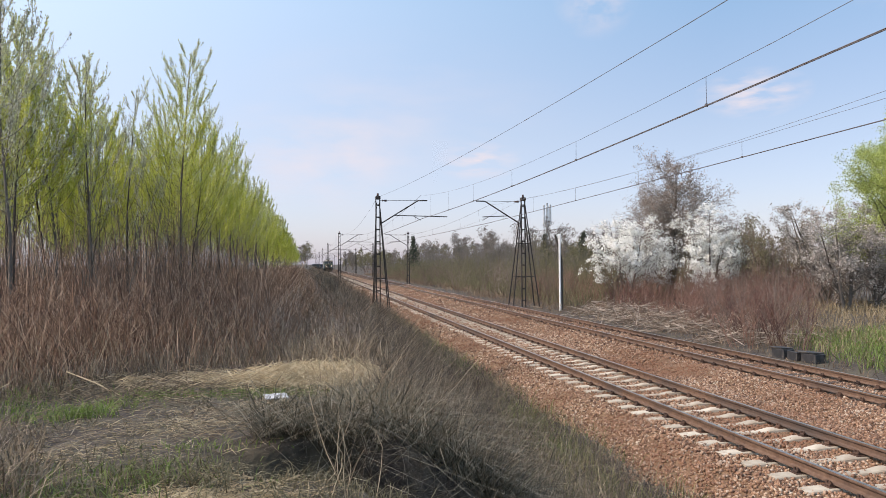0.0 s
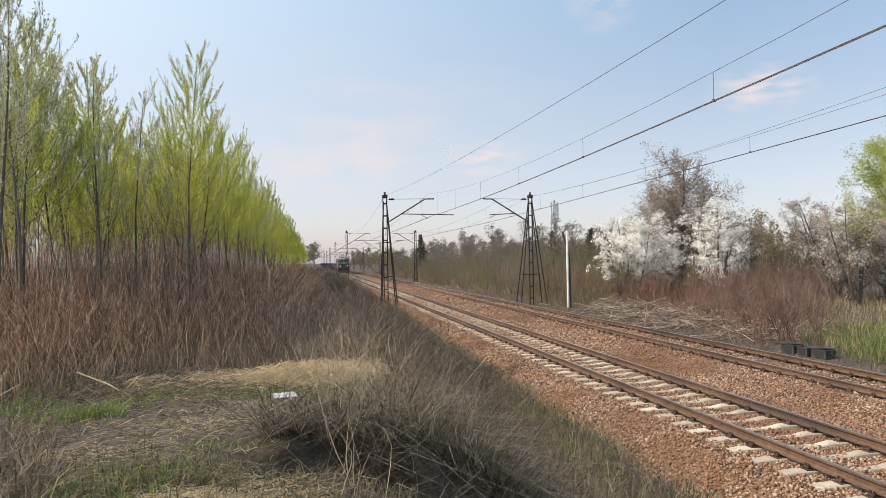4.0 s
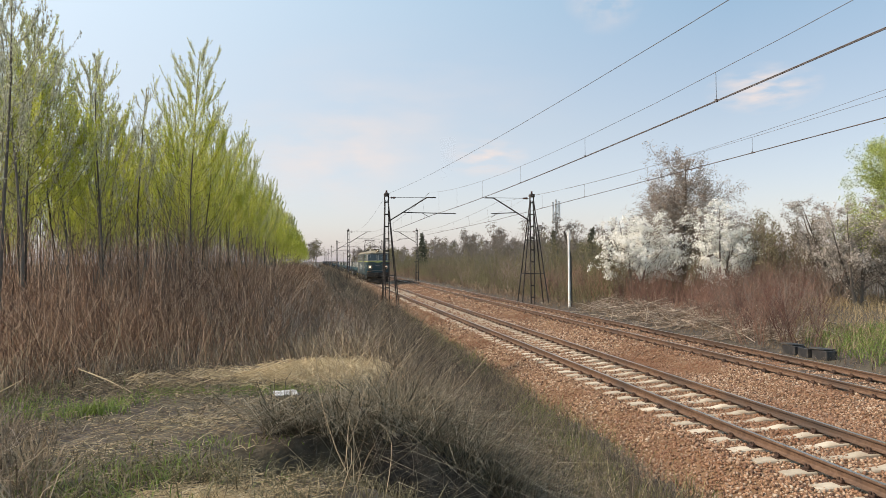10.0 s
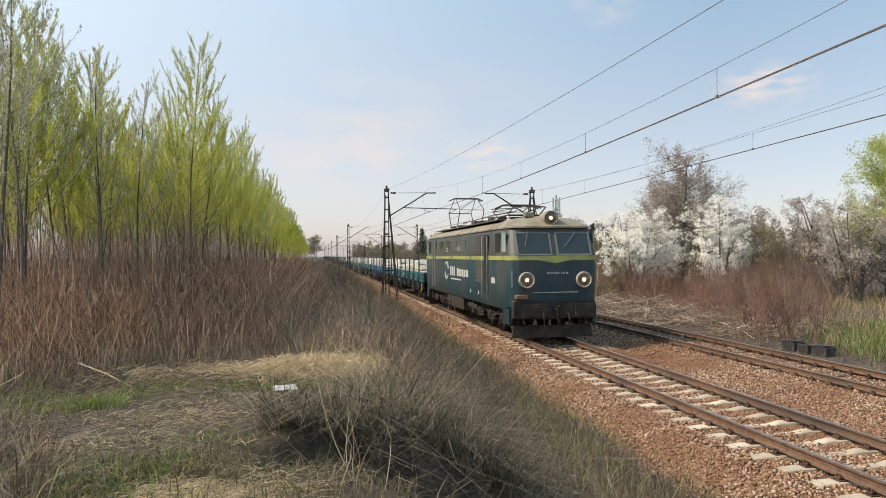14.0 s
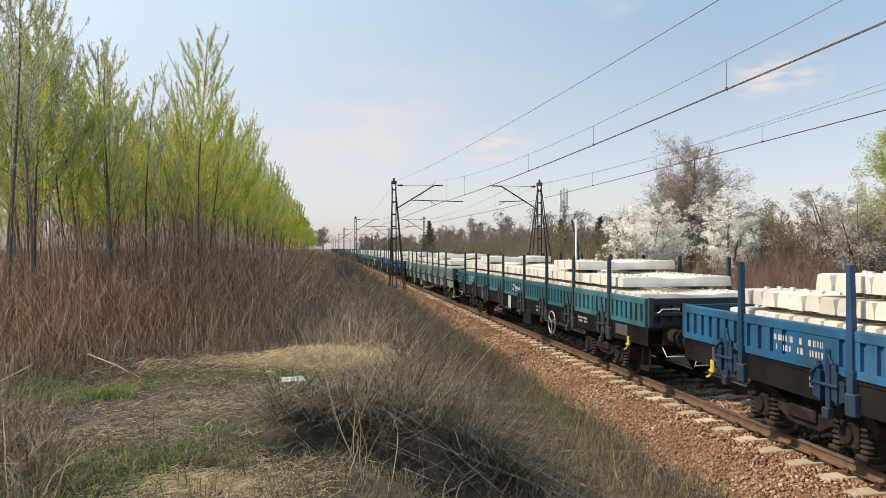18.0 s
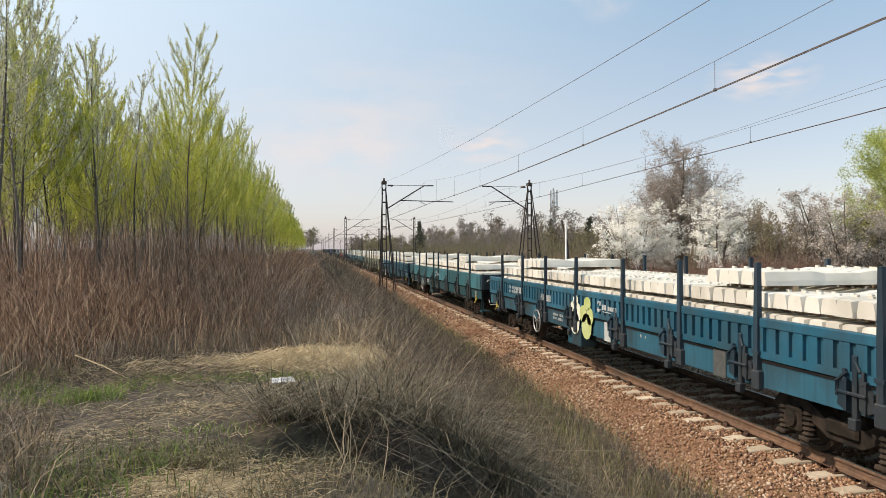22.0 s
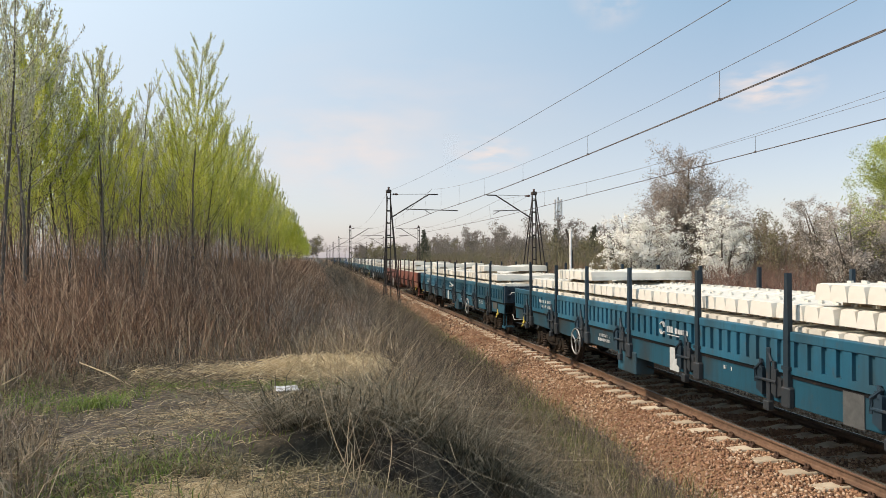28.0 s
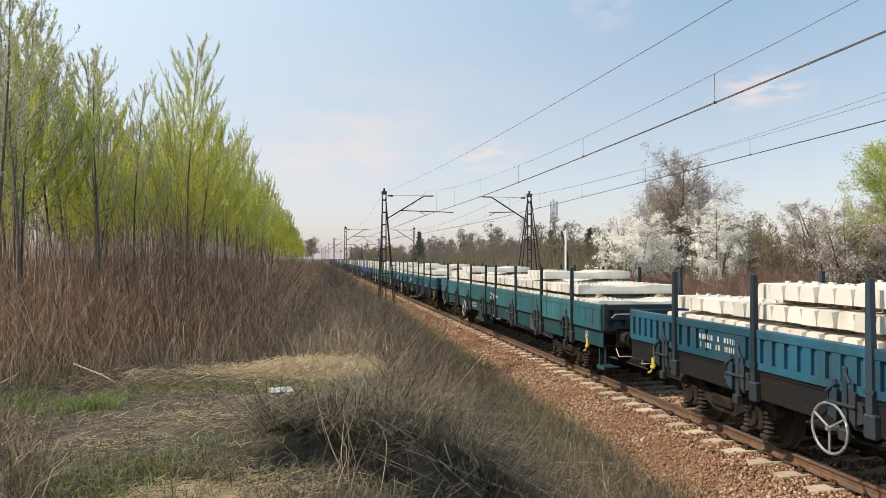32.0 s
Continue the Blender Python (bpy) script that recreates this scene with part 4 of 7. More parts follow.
        # darker than the side boards: dirt and the end's shade put into the colour
        part("end_board", shared("end_board", lambda: side_panel(2.7), M_STAKE[upper.name]), None, w, at=pose(0, d * HALF, FLOOR - 0.03, 0, 0, 90 if d < 0 else -90))
        bg = part("bogie", shared("bogie", bogie_frame, M_BOGIE), None, w, "grimy two-axle bogie", at=pose(0, d * 7.05, 0))
        for y in (-0.9, 0.9):
            part("wheelset", shared("wheelset", wheelset, M_WHEEL), None, bg, at=pose(0, y, 0.46))
            for s in (-1, 1):
                part("axle_box", shared("axle_box", axle_box, M_BOGIE), None, bg, at=pose(s * 1.08, y, 0.46, 0, 0, 0 if s < 0 else 180))
                for e in (-0.24, 0.24) if seed < 18 else ():
                    part("spring", shared("spring", spring, M_BOGIE), None, bg, at=pose(s * 1.08, y + e, 0.46))
    part("brake_rod", shared("brake_rod", lambda: Mesh().tube([(-1.15, -5.0, 0.62), (-1.15, 5.0, 0.62)], 0.02, 6).tube([(0, -5, 0.55), (0, 5, 0.55)], 0.04, 6).box(-0.5, -0.1, -1.6, -0.6, 0.55, 0.85, 0.04), M_BOGIE), None, w)
    if seed == 6:
        g = Mesh()
        for cy, cz, ry, rz in ((0.65, 0.98, 0.3, 0.3), (0.45, 1.22, 0.2, 0.2), (0.85, 1.25, 0.22, 0.2), (0.6, 1.5, 0.2, 0.15)):
            g.prism([(cy + ry * math.cos(a), cz + rz * math.sin(a) * 1.0) for a in [k * math.pi / 6 for k in range(12)]], -1.424, -1.415, "x")
        part("graffiti", g, M_GRAF, w, "yellow-green graffiti blob")
        g = Mesh()
        for cy, cz, ry, rz in ((1.4, 1.0, 0.3, 0.28), (1.5, 1.3, 0.22, 0.2), (1.2, 1.25, 0.2, 0.22), (1.35, 1.52, 0.16, 0.14)):
            g.prism([(cy + ry * math.cos(a), cz + rz * math.sin(a)) for a in [k * math.pi / 6 for k in range(12)]], -1.421, -1.413, "x")
        part("graffiti", g, M_GRAF2, w, "pale graffiti blob")
        part("graffiti", bars(0.9, 0.28, 1, 41), M_MARK, w, "white sprayed lettering", at=pose(-1.425, 3.6, 1.35))
        part("graffiti", bars(1.0, 0.3, 1, 42), M_MARK, w, "white sprayed lettering", at=pose(-1.425, 6.2, 1.4))
    return w


# -- the load: new concrete sleepers laid across the wagon in layers on timber bearers --
STEP = 0.31
LAYER = [FLOOR + 0.08, FLOOR + 0.375, FLOOR + 0.67, FLOOR + 0.965]


def load_sleeper():
    """A new sleeper, lying along x, its foot at z = 0."""
    m = Mesh()
    st = [(-1.25, 0.205, 0.98), (-1.19, 0.215, 1.0), (-0.5, 0.215, 1.0), (-0.28, 0.18, 0.88), (0.28, 0.18, 0.88), (0.5, 0.215, 1.0), (1.19, 0.215, 1.0), (1.25, 0.205, 0.98)]
    v, f = [], []
    for x, h, k in st:
        w = 0.148 * k
        v += [(x, -w, 0), (x, -w * 0.97, h * 0.35), (x, -w * 0.78, h * 0.93), (x, -w * 0.62, h), (x, w * 0.62, h), (x, w * 0.78, h * 0.93), (x, w * 0.97, h * 0.35), (x, w, 0)]
    for k in range(len(st) - 1):
        f += [(8 * k + j, 8 * k + (j + 1) % 8, 8 * k + 8 + (j + 1) % 8, 8 * k + 8 + j) for j in range(8)]
    f += [tuple(range(8)), tuple(range(8 * len(st) - 1, 8 * len(st) - 9, -1))]
    m.add(v, f)
    # cast-in shoulders and the small round marks in the end
    for x in (-0.86, -0.65, 0.65, 0.86):
        m.box(x - 0.02, x + 0.02, -0.035, 0.035, 0.21, 0.245)
    return m


LOAD_SLEEPER = load_sleeper()

def layer_mesh(name, y0, y1, z, seed):
    r = random.Random(seed)
    m = Mesh()
    n = int((y1 - y0) / STEP)
    for k in range(n):
        y, dx, dz = y0 + (k + 0.5) * STEP, r.uniform(-0.025, 0.025), r.uniform(-0.004, 0.004)
        m.add([(a + dx, b + y, c + z + dz) for a, b, c in LOAD_SLEEPER.v], LOAD_SLEEPER.f)
    return m.data(name, M_NEWCONC)


LOWER = [layer_mesh("lower_layer", -9.3, 9.3, LAYER[0], 1)]
MIDDLE = [layer_mesh("middle_layer", -9.35, 8.75, LAYER[1], 2 + k) for k in range(2)]
UPPER = [layer_mesh("upper_layer", -8.35 + 0.25 * k, 8.4 - 0.2 * k, LAYER[2], 5 + k) for k in range(2)]
ONE = LOAD_SLEEPER.data("sleeper", M_NEWCONC)


def bearers(z, y0, y1):
    m = Mesh()
    return m.box(-0.045, 0.045, y0, y1, z - 0.078, z - 0.002)


def load(seed):
    r = random.Random(100 + seed)
    w = thing("sleeper_load", "stacked layers of new pale concrete sleepers on timber bearers", "sleeper stack", group="loads of the wagons")
    part("lower_layer", LOWER[0], None, w)
    part("middle_layer", MIDDLE[seed % 2], None, w)
    apart = seed in (3, 5, 7, 11)
    if apart:
        for k in range(54):
            part("sleeper", ONE, None, w, at=pose(r.uniform(-0.025, 0.025), -8.35 + (k + 0.5) * STEP, LAYER[2], 0, 0, r.uniform(-0.4, 0.4)))
    else:
        part("upper_layer", UPPER[seed % 2], None, w)
    for z, e in ((LAYER[0], 9.3), (LAYER[1], 9.3), (LAYER[2], 8.3)):
        for x in (-0.78, 0.78):
            part("bearer", shared(f"bearer/{z:.2f}", lambda: bearers(z, -e, e), M_BEARER), None, w, at=pose(x, 0, 0))
    # short top stacks near both ends
    for c in (-5.2 + r.uniform(-0.6, 0.6), 5.2 + r.uniform(-0.6, 0.6)):
        n = r.choice((5, 6, 7, 8))
        for k in range(n):
            part("sleeper", ONE, None, w, at=pose(r.uniform(-0.03, 0.03), c + (k - n / 2 + 0.5) * STEP, LAYER[3], 0, 0, r.uniform(-0.5, 0.5)))
        for x in (-0.78, 0.78):
            part("bearer", bearers(LAYER[3], c - n / 2 * STEP, c + n / 2 * STEP), M_BEARER, w, at=pose(x, 0, 0))
    return w


KINDS = {
    "t": (M_TEAL, M_UNDER, "teal steel flat wagon with stakes and a dark frame"),
    "T": (M_TEAL, M_TEAL_SILL, "worn teal steel flat wagon with stakes"),
    "b": (M_BLUE, M_UNDER, "bright blue steel flat wagon with stakes and a dark frame"),
    "s": (M_SEA, M_UNDER, "sea-blue steel flat wagon with stakes and a dark frame"),
    "S": (M_SEA, M_SEA_SILL, "sea-blue steel flat wagon with stakes"),
    "u": (M_TEAL, M_TEAL_SILL, "worn teal steel flat wagon with slotted sides and stakes"),
    "p": (M_PALE, M_PALE, "faded green-grey steel flat wagon with stakes"),
    "o": (M_OLIVE, M_OLIVE, "olive grey weathered flat wagon with stakes"),
    "r": (M_RED, M_RED, "red-brown weathered steel flat wagon with stakes"),
}
ORDER = "tbtPb".replace("P", "p") + "STSou" + "SSrsT" + "sTbtS" + "sTbtSs"
wagons, loads = [], []
for j, k in enumerate(ORDER, 1):
    up, lo, label = KINDS[k]
    wagons.append(wagon(up, lo, j, label, k not in "Tr"))
    loads.append(load(j))

# -- the locomotive --
M_LOCO = paint("loco_teal_paint", (0.017, 0.053, 0.068), (0.062, 0.07, 0.068), 0.5)
M_LOCO_UP = paint("loco_grey_teal_paint", (0.052, 0.066, 0.066), (0.075, 0.078, 0.072), 0.5)
M_BELT = mat("loco_belt_yellow", [(0.26, 0.3, 0.07), (0.36, 0.39, 0.15)], 3.0, 0.55, dirt=(0.16, 0.17, 0.1), dirt_scale=1.5)
M_ROOF = mat("loco_roof_cream", [(0.22, 0.19, 0.135), (0.33, 0.29, 0.21)], 2.5, 0.6, dirt=(0.14, 0.12, 0.09), dirt_scale=1.4)
M_STEPBOX = mat("tan_step_paint", [(0.16, 0.1, 0.055), (0.26, 0.17, 0.1)], 9.0, 0.7)
M_GRILLE = mat("loco_grille_grime", [(0.055, 0.06, 0.055), (0.1, 0.1, 0.09)], 14.0, 0.7)
M_LDARK = mat("loco_underframe_grime", [(0.012, 0.011, 0.01), (0.032, 0.028, 0.024)], 5.0, 0.8, bump=0.004, dirt=(0.055, 0.045, 0.036), dirt_scale=2.5)
M_RIM = mat("headlamp_rim", [(0.3, 0.3, 0.27), (0.45, 0.44, 0.4)], 8.0, 0.5, 0.2)
M_LAMP = glow("headlamp_glow", (1.0, 0.82, 0.58), 7.0)
M_LENS = mat("headlamp_lens", [(0.06, 0.035, 0.02), (0.16, 0.1, 0.055), (0.34, 0.24, 0.15)], 5.0, 0.12)
M_GLASS = mat("cab_glass", [(0.018, 0.024, 0.026), (0.03, 0.038, 0.04)], 2.0, 0.06, spec=0.8)
M_QGLASS = mat("pale_cab_glass", [(0.2, 0.3, 0.29), (0.3, 0.42, 0.4)], 2.0, 0.1, spec=0.8)
M_RUBBER = mat("window_rubber", [(0.12, 0.13, 0.13), (0.18, 0.19, 0.19)], 5.0, 0.6)
# flat black that stands for the shade inside the cab
M_BLACK = mat("unlit_cab_black", [(0.006, 0.006, 0.006), (0.012, 0.012, 0.012)], 3.0, 0.9)
M_PORC = mat("white_porcelain", [(0.5, 0.5, 0.48), (0.65, 0.65, 0.62)], 6.0, 0.3)


def ring_shell(levels, n_corner=6):
    """A closed shell from level rings: each a rounded rectangle (z, half length, half width, corner radius)."""
    vs, fs = [], []
    per = 4 * (n_corner + 1)
    for z, l, w, r in levels:
        r = min(r, l * 0.99, w * 0.99)
        for q, (sx, sy) in enumerate(((1, 1), (-1, 1), (-1, -1), (1, -1))):
            for k in range(n_corner + 1):
                a = math.pi / 2 * (q + k / n_corner)
                vs.append((sx * (w - r) + r * math.cos(a), sy * (l - r) + r * math.sin(a), z))
    for k in range(len(levels) - 1):
        fs += [(k * per + j, k * per + (j + 1) % per, (k + 1) * per + (j + 1) % per, (k + 1) * per + j) for j in range(per)]
    fs += [tuple(range(per - 1, -1, -1)), tuple(range((len(levels) - 1) * per, len(levels) * per))]
    return Mesh().add(vs, fs)


def side_plate(y0, y1, z0, z1, out, x=1.505):
    """A thin plate on the side of the body that faces -x, standing out by out."""
    return Mesh().box(-x - out, -x + 0.02, y0, y1, z0, z1, min(0.008, out / 2) if out > 0.01 else 0)


def pantograph(height):
    """A four-armed diamond pantograph on its base frame, raised by height."""
    m = Mesh()
    for x in (-0.6, 0.6):
        m.tube([(x, -1.0, 0), (x, 1.0, 0)], 0.03, 6)
        for y in (-0.85, 0.85):
            k = 1.2
            m.tube([(x, y, 0.05), (x * 1.0, y + math.copysign(k - 0.55, y), 0.05 + height * 0.5)], 0.022, 6)
            m.tube([(x, y + math.copysign(k - 0.55, y), 0.05 + height * 0.5), (x * 0.9, math.copysign(0.16, y), height)], 0.018, 6)
    for y in (-0.85, 0.85):
        m.tube([(-0.6, y, 0), (0.6, y, 0)], 0.035, 6)
        k = 1.2
        yy = y + math.copysign(k - 0.55, y)
        m.tube([(-0.6, yy, 0.05 + height * 0.5), (0.6, yy, 0.05 + height * 0.5)], 0.016, 6)
        m.tube([(-0.6, yy, 0.05 + height * 0.5), (0.54, math.copysign(0.16, y), height)], 0.012, 6)
    for y in (-0.16, 0.16):
        m.tube([(-0.85, y, height - 0.12), (-0.6, y, height), (0.6, y, height), (0.85, y, height - 0.12)], 0.025, 6)
    return m


def locomotive():
    t = thing("electric_locomotive", "grimy teal electric locomotive with yellow belt line and cream roof", "locomotive")
    part("body", ring_shell([(0.98, 8.55, 1.43, 0.35), (1.1, 8.72, 1.5, 0.42), (1.9, 8.84, 1.505, 0.45), (2.615, 8.85, 1.505, 0.45)]), M_LOCO, t, "", True)
    part("belt", ring_shell([(2.6, 8.862, 1.516, 0.45), (2.745, 8.855, 1.516, 0.45)]), M_BELT, t, "yellow-green belt line", True)
    part("upper_body", ring_shell([(2.74, 8.84, 1.503, 0.45), (3.5, 8.5, 1.46, 0.5), (3.66, 8.46, 1.42, 0.55)]), M_LOCO_UP, t, "grey upper body", True)
    part("roof", ring_shell([(3.64, 8.56, 1.47, 0.6), (3.69, 8.56, 1.47, 0.6), (3.86, 8.3, 1.25, 0.7), (4.0, 8.0, 0.9, 0.7), (4.07, 7.7, 0.45, 0.42), (4.08, 7.5, 0.1, 0.09)]), M_ROOF, t, "cream painted curved roof", True)
    for y in (-6.0, -2.0, 2.0, 6.0):
        part("roof_seam", Mesh().add([(x, y + d, z + 0.008) for d in (-0.02, 0.02) for x, z in ((-1.46, 3.68), (-1.27, 3.85), (-0.9, 4.0), (-0.45, 4.07), (0.45, 4.07), (0.9, 4.0), (1.27, 3.85), (1.46, 3.68))], [(k, k + 1, k + 9, k + 8) for k in range(7)]), M_GRILLE, t)
    for d in (-1, 1):
        # windscreens on the leaning face, lamps, buffers, plough
        lean = math.degrees(math.atan2(0.34, 0.76))
        for s in (-1, 1):
            fr = part("windscreen", Mesh().box(-0.53, 0.53, -0.02, 0.02, -0.37, 0.37, 0.01), M_GLASS, t, "dark cab windscreen", at=pose(s * 0.66, d * 8.665, 3.12, d * lean if d < 0 else d * lean, 0, 0))
            rim = Mesh()
            rim.box(-0.58, 0.58, -0.03, 0.03, 0.36, 0.41), rim.box(-0.58, 0.58, -0.03, 0.03, -0.41, -0.36)
            rim.box(-0.58, -0.53, -0.03, 0.03, -0.36, 0.36), rim.box(0.53, 0.58, -0.03, 0.03, -0.36, 0.36)
            part("window_frame", rim, M_RUBBER, fr)
            if d < 0:
                part("wiper", Mesh().tube([(0.15 * s, -0.05, 0.42), (-0.3, -0.05, -0.1)], 0.012, 5), M_RUBBER, fr)
            lamp = part("headlamp", Mesh().lathe([(d * -0.15, 0.26), (d * 0.07, 0.26), (d * 0.09, 0.235), (d * 0.05, 0.205)], (0, 0, 0), "y", 24), M_RIM, t, "round headlamp with a pale rim", True, at=pose(s * 0.95, d * 8.84, 1.97))
            part("lens", Mesh().lathe([(d * 0.05, 0.205), (d * 0.062, 0.1), (d * 0.065, 0.01)], (0, 0, 0), "y", 20), M_LENS, lamp, "clear ribbed lens", True)
            if d < 0:
                part("bulb", Mesh().lathe([(-0.066, 0.06), (-0.09, 0.045), (-0.1, 0.01)], (0, 0, 0), "y", 12), M_LAMP, lamp, "lit bulb")
            part("buffer", Mesh().lathe([(0, 0.17), (d * 0.35, 0.16), (d * 0.36, 0.1), (d * 0.58, 0.1)], (0, 0, 0), "y", 16).prism([(-0.34, -0.19), (0.34, -0.19), (0.34, 0.19), (-0.34, 0.19)], d * 0.58, d * 0.63), M_LDARK, t, "broad dark buffer", at=pose(s * 0.875, d * 8.62, 1.03))
            part("grab_rail", Mesh().tube([(s * 1.4, d * 8.75, 1.75), (s * 1.43, d * 8.87, 1.75), (s * 1.43, d * 8.87, 2.25), (s * 1.4, d * 8.75, 2.25)], 0.014, 6), M_RIM, t)
            part("hose", Mesh().tube([(s * 0.4, d * 8.65, 0.95), (s * 0.42, d * 8.95, 0.85), (s * 0.42, d * 9.0, 0.5), (s * 0.3, d * 8.9, 0.42)], 0.03, 6), M_BLACKPLASTIC, t)
        part("beam", Mesh().box(-1.38, 1.38, d * 8.62 - 0.15, d * 8.62 + 0.15, 0.72, 1.32, 0.04), M_LDARK, t, "dark buffer beam")
        part("plough", Mesh().prism([(-1.35, 0.1), (1.35, 0.1), (1.3, 0.5), (-1.3, 0.5)], d * 8.5 - 0.04, d * 8.5 + 0.04), M_LDARK, t, "dark rail guard plate")
        part("coupler", Mesh().tube([(0, d * 8.7, 1.03), (0, d * 9.1, 1.03), (0, d * 9.15, 1.15)], 0.06, 8).tube([(0, d * 9.05, 1.0), (0.03, d * 9.1, 0.6)], 0.04, 6).tube([(0.08, d * 9.05, 1.0), (0.06, d * 9.1, 0.55)], 0.03, 6), M_BOGIE, t, "hanging screw coupling")
        part("front_rail", Mesh().tube([(-0.75, d * 8.88, 1.57), (0.75, d * 8.88, 1.57)], 0.014, 6), M_RIM, t)
        part("cab_step", Mesh().box(-1.3, -0.9, d * 8.75 - 0.1, d * 8.75 + 0.1, 1.36, 1.5, 0.02), M_STEPBOX, t, "tan step box")
        top = part("roof_lamp", Mesh().lathe([(d * -0.5, 0.22), (d * 0.1, 0.24), (d * 0.12, 0.22), (d * 0.08, 0.19)], (0, 0, 0), "y", 24), M_ROOF, t, "round roof headlamp", True, at=pose(0, d * 8.36, 3.97))
        part("lens", Mesh().lathe([(d * 0.08, 0.19), (d * 0.095, 0.1), (d * 0.1, 0.01)], (0, 0, 0), "y", 20), M_LENS, top, "clear lens", True)
        if d < 0:
            part("bulb", Mesh().lathe([(-0.1, 0.05), (-0.115, 0.035), (-0.12, 0.01)], (0, 0, 0), "y", 12), M_LAMP, top, "lit bulb")
        part("horn", Mesh().box(-0.72, -0.4, d * 7.8 - 0.12, d * 7.8 + 0.12, 4.02, 4.2, 0.03), M_ROOF, t)
    # plate, lettering and emblem on the nose
    part("nose_plate", bars(0.75, 0.1, 1, 61), M_MARK, t, "worn white lettering", at=pose(0.05, -8.868, 2.16, 0, 0, 90))
    part("nose_plate", Mesh().prism([(-0.55, 2.6), (0.55, 2.6), (0.0, 2.5)], -8.875, -8.855), M_BELT, t, "yellow point of the belt line")
    for s in (-1, 1):
        for d in (-1, 1):
            part("cab_skirt", Mesh().prism([(d * 7.75, 1.02), (d * 8.6, 1.02), (d * 8.55, 0.55), (d * 8.05, 0.55)], s * 1.36, s * 1.46, "x"), M_LOCO, t)
    # both sides: door, windows, grilles, rails
    for s in (-1, 1):
        turn = Matrix.Identity(4) if s < 0 else Matrix.Rotation(math.pi, 4, "Z") @ Matrix.Scale(1, 4)
        for sy in (-1, 1):
            k = sy
            # the open doorway is a black plate; the cab's shade is its colour
            door = part("door", side_plate(min(k * 5.35, k * 6.0), max(k * 5.35, k * 6.0), 1.42, 3.5, 0.012), M_BLACK if sy == -1 and s < 0 else M_LOCO_UP, t, "open cab door, its shaded inside a flat black plate" if sy == -1 and s < 0 else "closed cab door", at=turn)
            for y in (k * 5.28, k * 6.08):
                part("handrail", Mesh().tube([(-1.5, y, 1.2), (-1.57, y, 1.2), (-1.57, y, 3.45), (-1.5, y, 3.45)], 0.014, 6), M_RIM, t, at=turn)
            # the open window likewise: a black sheet painted for the unlit inside
            part("cab_window", side_plate(min(k * 7.0, k * 7.62), max(k * 7.0, k * 7.62), 2.86, 3.5, 0.0, 1.5), M_BLACK if s < 0 and sy == -1 else M_GLASS, t, "half open cab side window, dark inside painted on", at=turn)
            part("cab_window", side_plate(min(k * 7.85, k * 8.35), max(k * 7.85, k * 8.35), 2.88, 3.5, 0.0, 1.495), M_QGLASS, t, "pale quarter window", at=turn)
        for y0, y1, z0, z1 in ((-5.0, -4.0, 1.75, 2.58), (-4.9, -4.0, 2.76, 3.5), (5.6, 6.6, 1.7, 2.58)):
            g = part("grille", side_plate(y0, y1, z0, z1, 0.01), M_GRILLE, t, "grimy ventilation grille", at=turn)
            sl = Mesh()
            for k in range(int((z1 - z0) / 0.06)):
                sl.box(-1.53, -1.505, y0 + 0.03, y1 - 0.03, z0 + 0.03 + 0.06 * k, z0 + 0.05 + 0.06 * k)
            part("slat", sl, M_GRILLE, g)
        for y in (-1.5, 0.3, 2.1, 3.9):
            part("side_window", side_plate(y - 0.4, y + 0.4, 2.98, 3.42, 0.0, 1.49), M_GLASS if y > 2 else M_GRILLE, t, at=turn)
        part("number_bars", bars(0.85, 0.3, 1, 71), M_MARK, t, "white bars of a running number", at=turn @ pose(-1.505, -0.6, 2.95))
        part("number_bars", bars(0.5, 0.22, 2, 72), M_MARK, t, "small white marking", at=turn @ pose(-1.505, 2.2, 2.95))
        em = logo()
        em.v = [(a, b * 5.3 + 2.0, c * 3.6) for a, b, c in em.v]
        part("emblem", em, M_MARK, t, "white swirl emblem with a lettered name", at=turn @ pose(-1.513, 0.2, 2.08))
        part("notice", side_plate(-6.95, -6.45, 1.8, 2.0, 0.006), M_MARK, t, "white notice plate", at=turn)
        for y in (-3.0, -4.4):
            part("notice", side_plate(y - 0.07, y + 0.07, 1.3, 1.44, 0.006), M_MARK, t, "small white square", at=turn)
        # underframe: battery boxes, tanks, pipes
        for y0, y1, z0 in ((-1.0, 1.6, 0.45), (1.75, 2.6, 0.6)):
            part("equipment_box", Mesh().box(-1.4, -0.6, y0, y1, z0, 1.05, 0.03), M_LDARK, t, "grimy equipment box", at=turn)
        part("air_tank", Mesh().lathe([(-0.9, 0.05), (-0.85, 0.2), (0.85, 0.2), (0.9, 0.05)], (-1.1, -2.3, 0.75), "y", 14), M_LDARK, t, "air tank", at=turn)
    # roof gear
    for y, h, lab in ((5.0, 1.42, "raised diamond pantograph"), (-4.6, 0.42, "folded diamond pantograph")):
        p = part("pantograph", pantograph(h), M_STEELDARK, t, lab, at=pose(0, y, 4.22))
        for x in (-0.6, 0.6):
            for yy in (-0.85, 0.85):
                part("insulator", Mesh().lathe([(-0.2, 0.05), (-0.16, 0.09), (-0.12, 0.05), (-0.08, 0.09), (-0.02, 0.04)], (x, yy, 0), "z", 8), M_PORC, p, "pale porcelain insulator")
    for k, y in enumerate((-2.6, -1.7, 0.4, 1.6)):
        part("roof_gear", Mesh().box(-0.4, 0.4, y - 0.3, y + 0.3, 4.06, 4.3 + 0.05 * (k % 2), 0.04), M_STEELDARK, t)
